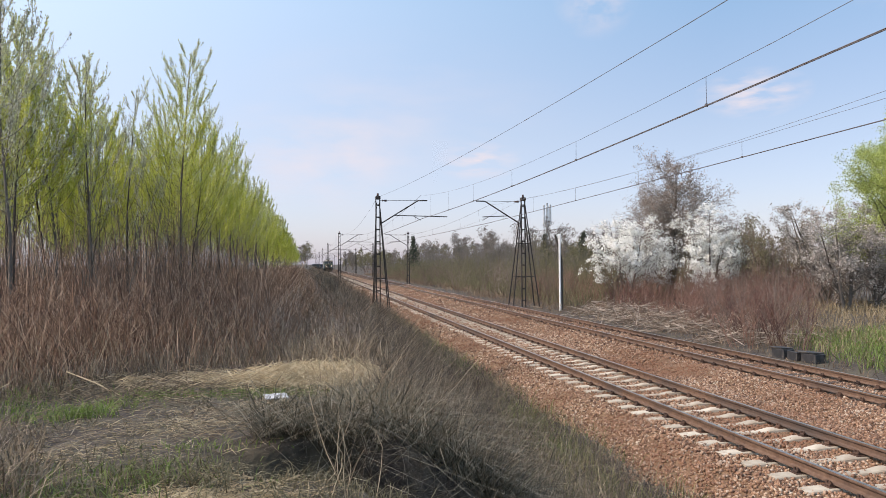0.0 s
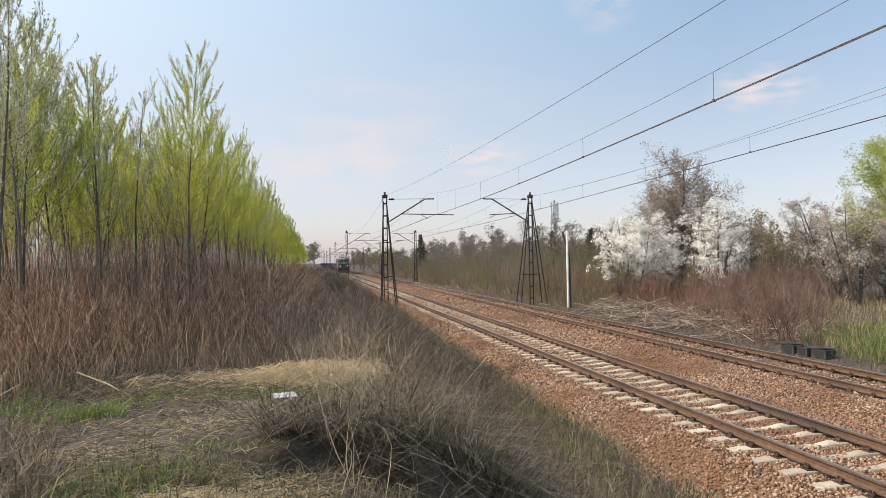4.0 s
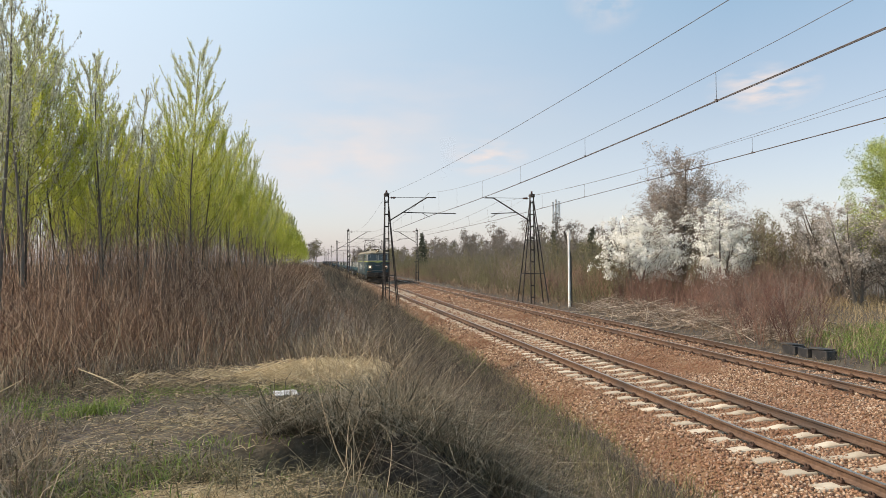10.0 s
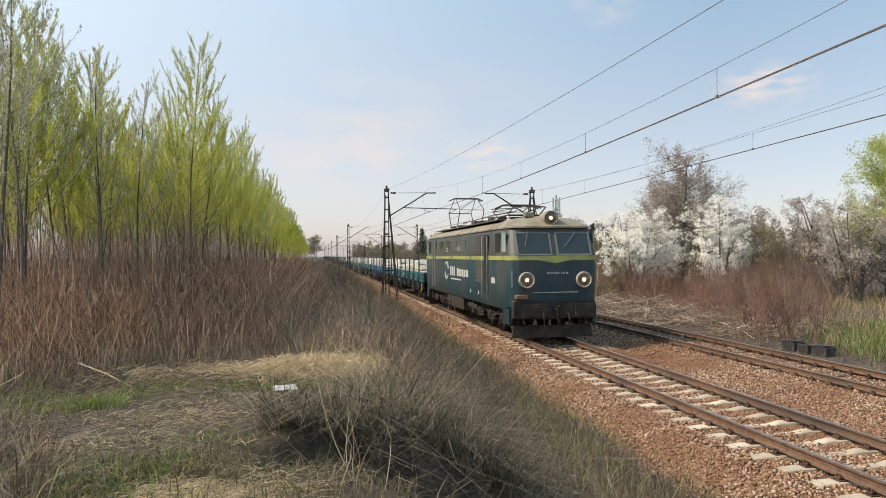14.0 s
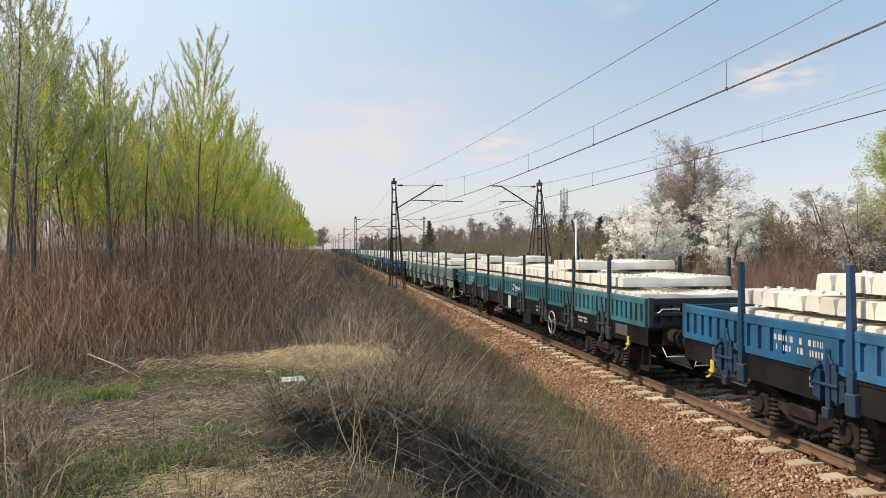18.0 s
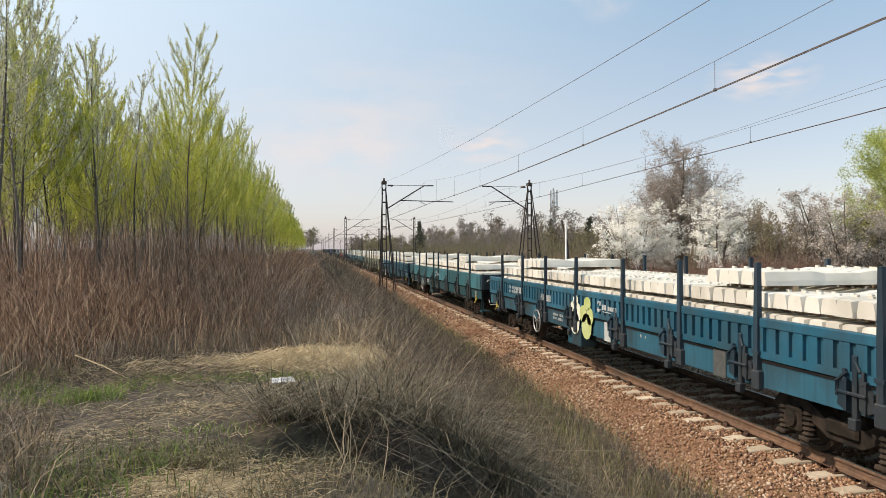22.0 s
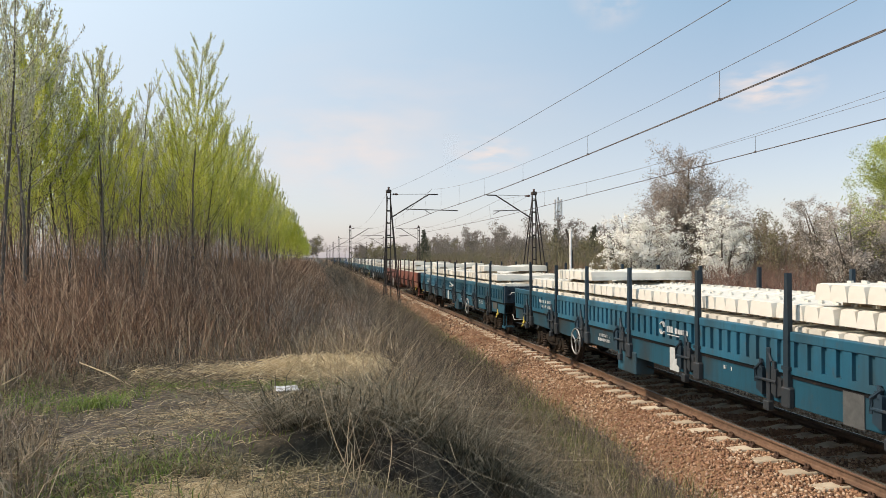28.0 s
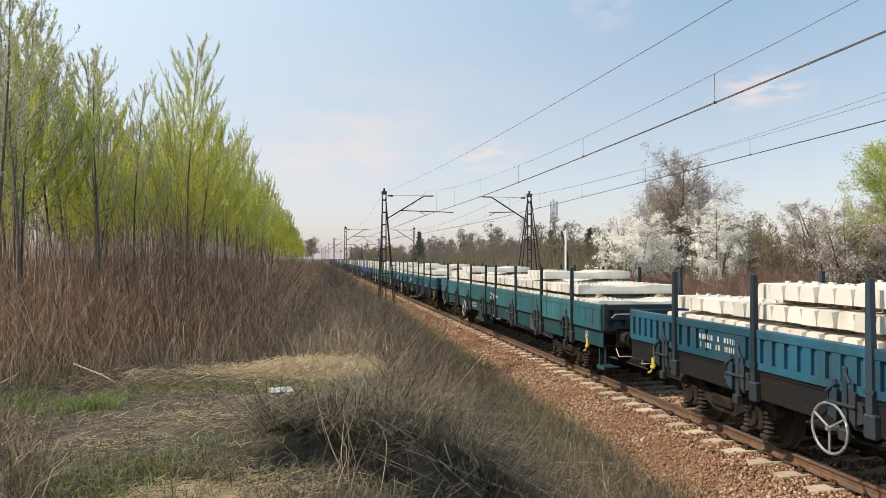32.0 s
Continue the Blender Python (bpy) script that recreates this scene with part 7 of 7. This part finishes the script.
def branch_pile(name, x, y, n, long, wide, high, seed):
    """A heap of cut branches lying across one another."""
    rng = np.random.default_rng(seed)
    c = np.stack([rng.normal(x, wide, n), rng.normal(y, wide * 0.8, n)], 1)
    z0 = ground_z(c[:, 0], c[:, 1])
    hz = high * np.exp(-(((c - [x, y]) / wide) ** 2).sum(1) / 2) * rng.uniform(0.1, 1, n)
    a, el = rng.normal(0.5, 0.9, n), rng.normal(0.1, 0.22, n)
    ln = rng.uniform(0.5, 1.0, n) * long
    d = np.stack([np.cos(a) * np.cos(el), np.sin(a) * np.cos(el), np.sin(el)], 1) * ln[:, None] / 2
    p = np.stack([c[:, 0], c[:, 1], z0 + hz + 0.04], 1)
    p0, p1 = p - d, p + d
    low = np.minimum(p0[:, 2], p1[:, 2]) - z0 - 0.02
    lift = np.maximum(0, -low)[:, None] * [[0, 0, 1]]
    r = rng.uniform(0.008, 0.024, n)
    tagged(new(name, raw(name, *segments(p0 + lift, p1 + lift, r, r * 0.4, 4), M_DEADWOOD)), "heap of cut pale branches lying in the brush", "branch pile", "heaps of cut branches", "stuff")


M_DEADWOOD = mat("cut_branch_wood", [(0.15, 0.105, 0.078), (0.29, 0.22, 0.165), (0.5, 0.42, 0.335)], 4.0, 0.85, vary="island")
for k, (x, y, n, l, w, h) in enumerate(((18.4, 38.5, 150, 2.0, 1.2, 0.9), (20.2, 33.0, 200, 2.4, 1.5, 1.1), (18.6, 29.0, 150, 1.8, 1.2, 0.7), (17.6, 25.5, 130, 1.7, 1.1, 0.5), (19.2, 44.0, 120, 2.0, 1.2, 0.7), (17.3, 35.0, 220, 1.6, 1.3, 0.35), (16.9, 30.0, 200, 1.5, 1.1, 0.3), (17.9, 41.0, 180, 1.6, 1.3, 0.3), (16.4, 25.6, 150, 1.2, 0.8, 0.22), (18.6, 33.2, 220, 2.0, 1.4, 0.7))):
    branch_pile("branch_pile", x, y, n, l, w, h, 60 + k)


# -- trees behind --
def petals(c, size, rng):
    """Small blossom clusters that face outwards from the crown."""
    n = len(c)
    nrm = c - np.array([0, 0, c[:, 2].mean() - 0.8])
    nrm = nrm / (np.linalg.norm(nrm, axis=1)[:, None] + 1e-6) + rng.normal(0, 0.45, (n, 3)) + [0, 0, 0.3]
    u = np.cross(nrm, rng.normal(size=(n, 3)))
    u /= np.linalg.norm(u, axis=1)[:, None]
    w = np.cross(nrm, u)
    w /= np.linalg.norm(w, axis=1)[:, None]
    s = (size * rng.uniform(0.5, 1.3, n))[:, None]
    v = np.stack([c - u * s * 0.7, c + w * s * 0.5, c + u * s * 0.7, c - w * s * 0.5], 1)
    return v.reshape(-1, 3), np.arange(n * 4).reshape(-1, 4)


def crowned(name, seed, height, r, n1, n2, n3, slope, length, leaf, count, size, bark, twig, label, group, start=0.2, up=0.08, wob=0.16, stems=1, lean=0.1, fat=1.4, crown=0.5, jitter=0.1, flat=0.0, long=1.6):
    rng = np.random.default_rng(seed)
    T, L, pts = skeleton_of(rng, height, r, n1, n2, start, slope, length, up, wob, n3, stems, lean, crown)
    fol = None
    if leaf is not None:
        some = rng.choice(len(pts), int(len(pts) * (0.45 if name == "blossom_tree" else 1.0)), replace=False)
        at = pts[some[rng.integers(0, len(some), count)]] + rng.normal(0, jitter, (count, 3))
        fol = petals(at, size, rng) if name == "blossom_tree" else leaves(at, size, rng, flat, long)
    return tagged(plant(name, T, L, fol, bark, twig, leaf, "", "", group, fat), label, "tree")


def stand(ob, x, y, s=1.0, turn=0.0, sink=0.1):
    ob.matrix_basis = pose(x, y, float(ground_z(x, y)) - sink, 0, 0, turn)
    ob.scale = (s, s, s)
    return ob


M_BUDTWIG = mat("budding_twig", [(0.16, 0.125, 0.1), (0.3, 0.245, 0.2), (0.46, 0.39, 0.33)], 2.0, 0.85, vary="island")
b1 = crowned("blossom_tree", 81, 5.6, 0.1, 16, 7, 2, 30, 2.7, M_BLOSSOM, 11500, 0.09, M_TWIGGREY, M_TWIGGREY, "cherry plum tree thick with white blossom", "blossoming trees", 0.2, 0.03, stems=4, lean=0.28, fat=0.9, jitter=0.085)
b2 = crowned("blossom_tree", 82, 6.6, 0.11, 16, 7, 2, 34, 2.5, M_BLOSSOM, 12500, 0.09, M_TWIGGREY, M_TWIGGREY, "leaning plum tree covered in white blossom", "blossoming trees", 0.1, 0.03, stems=4, lean=0.26, fat=0.9, jitter=0.085)
b3 = crowned("blossom_tree", 83, 6.0, 0.1, 15, 7, 2, 38, 2.5, M_BLOSSOM2, 9000, 0.075, M_TWIGGREY, M_TWIGGREY, "bushy tree with dull greyish white blossom", "blossoming trees", 0.08, 0.04, stems=4, lean=0.38, fat=0.9, jitter=0.1)
stand(b1, 21.6, 47.0, 1.06, 20)
stand(b2, 26.2, 44.0, 1.0, 100)
for x, y, s, a in ((30.2, 47.0, 0.78, 200), (24.0, 48.6, 0.85, 140)):
    t = copy_thing(b1, pose(0, 0, 0))
    stand(t, x, y, s, a)
stand(b3, 31.0, 38.6, 1.08, 0)
for x, y, s, a in ((28.9, 34.6, 0.95, 60), (33.6, 42.0, 1.1, 170), (31.2, 35.2, 1.0, 250)):
    stand(copy_thing(b3, pose(0, 0, 0)), x, y, s, a)
big = crowned("bare_tree", 84, 10.4, 0.2, 26, 9, 2, 34, 4.4, M_BUDTWIG, 34000, 0.035, M_TWIGGREY, M_TWIGGREY, "broad bare tree with grey-brown twigs and swelling buds", "", 0.24, 0.06, 0.18, stems=3, lean=0.16, fat=1.3, crown=0.35, jitter=0.2, long=6.0)
stand(big, 27.0, 50.5, 0.97, 0)
w1 = crowned("willow_tree", 85, 10.6, 0.22, 16, 9, 2, 50, 4.2, M_WILLOW, 90000, 0.052, M_BARK, M_TWIGGREY, "large willow in fresh light green leaf", "", 0.2, -0.02, 0.14, stems=3, lean=0.2, jitter=0.16)
stand(w1, 32.9, 35.0, 1.05, 30)
stand(copy_thing(w1, pose(0, 0, 0)), 39.0, 41.0, 0.95, 160)
# slender grey-green saplings between the blossoming trees
slim_tree = crowned("bare_tree", 88, 5.2, 0.06, 12, 4, 0, 62, 1.6, M_SCRUB, 900, 0.05, M_GREYBROWN, M_GREYBROWN, "slender upright bare sapling among the shrubs", "saplings among the shrubs", 0.2, 0.2, 0.08, stems=4, lean=0.12, fat=1.6, jitter=0.1, long=4.0)
stand(slim_tree, 28.2, 41.5, 1.0, 10)
for x, y, s, a in ((29.2, 42.5, 1.05, 70), (27.4, 40.2, 0.8, 130), (30.2, 41.0, 1.0, 200), (28.8, 44.0, 1.1, 260), (24.0, 43.0, 0.6, 310), (19.8, 45.0, 0.6, 40)):
    stand(copy_thing(slim_tree, pose(0, 0, 0)), x, y, s, a)

far_a = crowned("bare_tree", 86, 8.5, 0.15, 9, 3, 0, 50, 3.2, M_FARTWIG, 1300, 0.085, M_FARTWIG, M_FARTWIG, "bare grey tree at the edge of a distant wood", "distant bare trees", 0.22, 0.06, 0.18, stems=2, lean=0.25, fat=2.4, jitter=0.3, long=7.0)
far_b = crowned("bare_tree", 87, 7.2, 0.13, 9, 3, 0, 46, 3.0, M_SCRUB, 1300, 0.095, M_FARTWIG, M_FARTWIG, "distant tree with dull olive twigs", "distant bare trees", 0.2, 0.06, 0.18, stems=2, lean=0.3, fat=2.4, jitter=0.3, long=5.0)


def spruce(seed, height):
    rng = np.random.default_rng(seed)
    L, pts = [], []
    for i in range(60):
        f = 0.1 + 0.88 * i / 60
        a, ln = i * 2.4, (1 - f) * height * 0.27 + 0.15
        p = np.array([0, 0, f * height])
        e = p + np.array([math.cos(a) * ln, math.sin(a) * ln, -0.18 * ln + 0.1])
        L.append((p, e, 0.03, 0.01))
        pts += [p + (e - p) * rng.uniform(0.15, 1) for _ in range(28)]
    pts = np.array(pts)
    fol = leaves(pts + rng.normal(0, 0.12, pts.shape), 0.2, rng)
    return tagged(plant("spruce_tree", [(np.zeros(3), np.array([0, 0, height]), 0.16, 0.02)], L, fol, M_BARK, M_BARK, M_SPRUCE, "", "", "distant spruces"), "dark green spruce behind the brush", "tree")


def far_wood():
    rng = random.Random(15)
    for n in range(230):
        y = 75 + 190 * rng.random()
        x = 24 + 0.06 * y + rng.random() * (14 + 0.42 * y)
        s = rng.uniform(0.85, 1.25) * (0.95 if x < 0.25 * y else 0.62)
        stand(copy_thing(rng.choice((far_a, far_a, far_b)), pose(0, 0, 0)), x, y, s, rng.uniform(0, 360))
    for n in range(40):
        y = 250 + 200 * rng.random()
        x = -25 + rng.random() * 90
        if abs(x - 10) > 9:
            stand(copy_thing(rng.choice((far_a, far_b, far_b)), pose(0, 0, 0)), x, y, rng.uniform(0.9, 1.3), rng.uniform(0, 360))
    # a closer belt of bare and olive trees, so that hardly any gap is left
    for n in range(70):
        y = 68 + 80 * rng.random() ** 1.2
        x = 22 + 0.04 * y + rng.random() * 0.3 * y
        if 31.0 < x < 36.5 and y < 73:
            continue
        stand(copy_thing(rng.choice((far_a, far_b, far_b)), pose(0, 0, 0)), x, y, rng.uniform(0.45, 0.8) * (1.15 if x > 28 else 0.9), rng.uniform(0, 360))
    # scrub wood right of the line, nearer
    for n in range(12):
        y = 60 + 40 * rng.random()
        x = 32 + rng.random() * 26
        stand(copy_thing(rng.choice((far_a, far_b)), pose(0, 0, 0)), x, y, rng.uniform(0.6, 0.85), rng.uniform(0, 360))
    for n in range(36):
        y = 170 + 230 * rng.random()
        x = 19.5 + rng.random() * 12
        stand(copy_thing(rng.choice((far_a, far_b, far_b)), pose(0, 0, 0)), x, y, rng.uniform(0.6, 1.0), rng.uniform(0, 360))
    stand(far_a, 34.0, 110.0)
    stand(far_b, 40.0, 120.0)
    sp = spruce(91, 8.8)
    stand(sp, 22.0, 150.0, 1.0)
    stand(copy_thing(sp, pose(0, 0, 0)), 30.5, 90.0, 0.75, 50)
    stand(copy_thing(sp, pose(0, 0, 0)), 33.0, 83.0, 0.75, 90)
    stand(copy_thing(sp, pose(0, 0, 0)), 25.5, 60.0, 0.55, 90)


far_wood()

# ---- small things ----
def white_pole():
    t = thing("marker_pole", "white painted pole beside a dark wooden post", "pole", pose(16.0, 44.3, -1.62))
    part("pole", Mesh().lathe([(0, 0.075), (4.9, 0.07), (4.95, 0.04)], (0, 0, 0), "z", 12), M_POLEWHITE, t, "white painted pole", True)
    part("post", Mesh().tube([(0.16, 0.12, 0), (0.15, 0.12, 3.4), (-0.25, 0.12, 5.0)], [0.09, 0.075, 0.06], 8), M_BARK, t, "dark weathered wooden post", True)
    part("collar", Mesh().lathe([(0.4, 0.1), (0.5, 0.1)], (0.03, 0, 0), "z", 12), M_CONCRETE, t)


white_pole()


def phone_mast():
    t = thing("antenna_mast", "distant steel mast crowned with white antenna panels", "antenna mast", pose(68.5, 200.0, -1.5))
    part("column", Mesh().lathe([(0, 0.45), (20.2, 0.25)], (0, 0, 0), "z", 10), M_GALV, t)
    for k, (x, z) in enumerate(((-0.95, 13.8), (0.1, 13.6), (0.9, 14.0))):
        part("antenna_panel", Mesh().box(x - 0.3, x + 0.3, -0.35, -0.1, z, z + 5.8, 0.05), M_POLEWHITE, t, "white antenna panel")
        part("bracket", Mesh().box(x - 0.05, x + 0.05, -0.12, 0.3, z + 0.8, z + 1.0).box(x - 0.05, x + 0.05, -0.12, 0.3, z + 4.6, z + 4.8), M_GALV, t)


phone_mast()


def cable_trough(x, y, turn, lid):
    """An open concrete trough piece blackened by age, lying on the verge."""
    t = thing("trough_piece", "blackened concrete trough piece " + ("half covered by its lid" if lid else "lying open on the verge"), "trough", pose(x, y, float(ground_z(x, y)) - 0.06, 0, 0, turn), "row of trough pieces")
    part("wall", Mesh().box(-0.21, -0.14, -0.28, 0.28, 0, 0.33, 0.012), M_BLACKPLASTIC, t)
    part("wall", Mesh().box(0.14, 0.21, -0.28, 0.28, 0, 0.33, 0.012), M_BLACKPLASTIC, t)
    part("base", Mesh().box(-0.14, 0.14, -0.28, 0.28, 0, 0.07), M_BLACKPLASTIC, t)
    part("end_wall", Mesh().box(-0.14, 0.14, -0.28, -0.22, 0.07, 0.33, 0.01), M_BLACKPLASTIC, t)
    if lid:
        part("lid", Mesh().box(-0.24, 0.24, -0.2, 0.33, 0.0, 0.045, 0.01), M_BLACKPLASTIC, t, "slipped lid slab", at=pose(0.02, 0.03, 0.334, 0, 3, 6))


for x, y, a, lid in ((15.2, 21.1, 4, True), (15.26, 20.45, -6, False), (15.3, 19.8, 8, True)):
    cable_trough(x, y, a, lid)


M_PAPER = mat("crumpled_white_paper", [(0.5, 0.51, 0.53), (0.7, 0.71, 0.73)], 12.0, 0.6, bump=0.004)


def litter():
    """A crumpled white sheet on the path: folded both ways, with thickness."""
    rng = random.Random(3)
    m = Mesh()
    n = 7
    top = [[(-0.15 + 0.3 * i / n, -0.1 + 0.2 * j / n, 0.012 + 0.014 * abs(math.sin(i * 1.3 + 0.5)) * (0.4 + 0.6 * rng.random()) + 0.02 * (j > 4)) for i in range(n + 1)] for j in range(n + 1)]
    v = [p for row in top for p in row] + [(x, y, z - 0.012) for row in top for x, y, z in row]
    f, k = [], (n + 1) ** 2
    for j in range(n):
        for i in range(n):
            a = j * (n + 1) + i
            f += [(a, a + 1, a + n + 2, a + n + 1), (k + a, k + a + n + 1, k + a + n + 2, k + a + 1)]
    rim = [i for i in range(n + 1)] + [j * (n + 1) + n for j in range(1, n + 1)] + [n * (n + 1) + i for i in range(n - 1, -1, -1)] + [j * (n + 1) for j in range(n - 1, 0, -1)]
    f += [(a, k + a, k + b, b) for a, b in zip(rim, rim[1:] + rim[:1])]
    ob = tagged(part("crumpled_paper", m.add(v, f), M_PAPER), "crumpled sheet of white paper lying on the path", "litter")
    ob.matrix_basis = pose(-0.36, 8.75, float(ground_z(-0.36, 8.75)) + 0.035, 3, 0, 12) @ Matrix.Diagonal((0.9, 0.8, 0.8, 1))


litter()


def stick(x0, y0, z0, x1, y1, z1, r, label):
    ob = tagged(part("stick", Mesh().tube([(x0, y0, z0), ((x0 + x1) / 2 + 0.01, (y0 + y1) / 2, (z0 + z1) / 2 + 0.015), (x1, y1, z1)], [r, r * 0.85, r * 0.6], 6), M_STRAW), label, "stick")


stick(-3.72, 8.2, 0.0, -3.1, 8.4, 0.36, 0.0065, "pale dry stick leaning out of the grass")
stick(-2.9, 9.6, 0.3, -2.2, 9.3, 0.03, 0.008, "pale dry stalk fallen across the grass")

# -- houses behind the trees --
M_WALLW = mat("white_render", [(0.62, 0.61, 0.58), (0.74, 0.73, 0.7)], 2.0, 0.9, dirt=(0.5, 0.48, 0.44), dirt_scale=0.4)
M_TILEROOF = mat("pale_roof_sheet", [(0.4, 0.39, 0.37), (0.5, 0.49, 0.46)], 3.0, 0.8)


def house(x, y, w, d, h, turn, label):
    t = thing("house", label, "house", pose(x, y, float(ground_z(x, y)), 0, 0, turn))
    part("wall", Mesh().prism([(-w / 2, -0.2), (w / 2, -0.2), (w / 2, h), (0, h + w * 0.15), (-w / 2, h)], -d / 2, d / 2), M_WALLW, t)
    for s in (-1, 1):
        part("roof", Mesh().prism([(s * (w / 2 + 0.4), h - 0.24), (0, h + w * 0.15 + 0.02), (0, h + w * 0.15 + 0.17), (s * (w / 2 + 0.4), h - 0.09)], -d / 2 - 0.4, d / 2 + 0.4), M_TILEROOF, t)
    for k in (-1, 1):
        win = part("window", Mesh().box(k * w / 4 - 0.5, k * w / 4 + 0.5, -d / 2 - 0.03, -d / 2 + 0.05, h * 0.4, h * 0.8), M_GLASS, t)
        part("sill", Mesh().box(k * w / 4 - 0.58, k * w / 4 + 0.58, -d / 2 - 0.12, -d / 2 + 0.02, h * 0.4 - 0.08, h * 0.4 - 0.01), M_CONCRETE, win)


house(33.6, 70.0, 3.6, 4.0, 2.5, 20, "low white rendered shed half hidden by brush and blossom")

# -- thin clouds --
def cloud(x, y, z, w, h, seed, strength):
    m = bpy.data.materials.new("thin_cloud")
    m.use_nodes = True
    n, l = m.node_tree.nodes, m.node_tree.links
    n.remove(n["Principled BSDF"])
    tc, nz, gr, mul, rp = n.new("ShaderNodeTexCoord"), n.new("ShaderNodeTexNoise"), n.new("ShaderNodeTexGradient"), n.new("ShaderNodeMath"), n.new("ShaderNodeMapRange")
    mp = n.new("ShaderNodeMapping")
    mp.inputs["Location"].default_value = (seed * 3.1, seed, 0)
    mp.inputs["Scale"].default_value = (1.0, 1.6, 1)
    l.new(tc.outputs["Object"], gr.inputs["Vector"])
    gr.gradient_type = "SPHERICAL"
    l.new(tc.outputs["Object"], mp.inputs["Vector"]), l.new(mp.outputs[0], nz.inputs["Vector"])
    nz.inputs["Scale"].default_value, nz.inputs["Detail"].default_value = 1.6, 7
    rp.inputs["From Min"].default_value, rp.inputs["From Max"].default_value = 0.38, 0.75
    l.new(nz.outputs["Fac"], rp.inputs["Value"])
    mul.operation = "MULTIPLY"
    l.new(gr.outputs["Fac"], mul.inputs[0]), l.new(rp.outputs[0], mul.inputs[1])
    m2 = n.new("ShaderNodeMath")
    m2.operation = "MULTIPLY"
    m2.inputs[1].default_value = strength
    l.new(mul.outputs[0], m2.inputs[0])
    em, tr, mx = n.new("ShaderNodeEmission"), n.new("ShaderNodeBsdfTransparent"), n.new("ShaderNodeMixShader")
    em.inputs["Color"].default_value, em.inputs["Strength"].default_value = (1.0, 0.95, 0.95, 1), 0.85
    l.new(m2.outputs[0], mx.inputs[0]), l.new(tr.outputs[0], mx.inputs[1]), l.new(em.outputs[0], mx.inputs[2])
    l.new(mx.outputs[0], n["Material Output"].inputs["Surface"])
    ob = tagged(part("cloud", Mesh().add([(-1, -1, 0), (1, -1, 0), (1, 1, 0), (-1, 1, 0)], [(0, 1, 2, 3)]), m), "thin wisp of white cloud in the sky", "cloud", "thin clouds", "structure")
    ob.matrix_basis = look((x, y, z), (0, 0, 1.6)) @ Matrix.Diagonal((w, h, 1, 1))
    ob.visible_shadow = False


for k, (x, y, z, w, h, s) in enumerate(((1150, 1700, 440, 150, 70, 1.6), (480, 2000, 290, 130, 60, 1.3), (60, 2000, 300, 330, 200, 0.9), (760, 1800, 720, 120, 130, 0.9), (250, 2000, 420, 520, 240, 0.35), (1400, 1500, 700, 140, 90, 0.6))):
    cloud(x, y, z, w, h, k + 1, s)


# ---- how the train runs ----
def motions():
    walk(loco, [(t, pose(TRACK, c - 9.62, RAIL_Z)) for t, c in COUPLING])
    for j in range(len(wagons)):
        rows = [(t, pose(TRACK, c + (j + 0.5) * WAGON, RAIL_Z)) for t, c in COUPLING]
        walk(wagons[j], rows)
        walk(loads[j], rows)
    # the wheels turn as the train rolls on; wheelsets alike in size and place in their bogies share one set of keys
    keys = {}
    for t in [loco] + wagons:
        for bogie in [c for c in t.children if c.name.startswith("bogie")]:
            for w in [c for c in bogie.children if c.name.startswith("wheelset")]:
                y, r = round(w.matrix_basis.translation.y, 3), round(w.matrix_basis.translation.z, 3)
                if (y, r) not in keys:
                    run = [np.interp(f / FPS, [a for a, _ in COUPLING], [b for _, b in COUPLING]) for f in range(32 * FPS + 1)]
                    walk(w, [(f / FPS, pose(0, y, r, math.degrees((run[0] - run[f]) / r) % 360)) for f in range(32 * FPS + 1)])
                    keys[y, r] = w
                else:
                    w.rotation_mode = "QUATERNION"
                    own, src = w.animation_data_create(), keys[y, r].animation_data
                    own.action = src.action
                    own.action_slot = src.action_slot


motions()
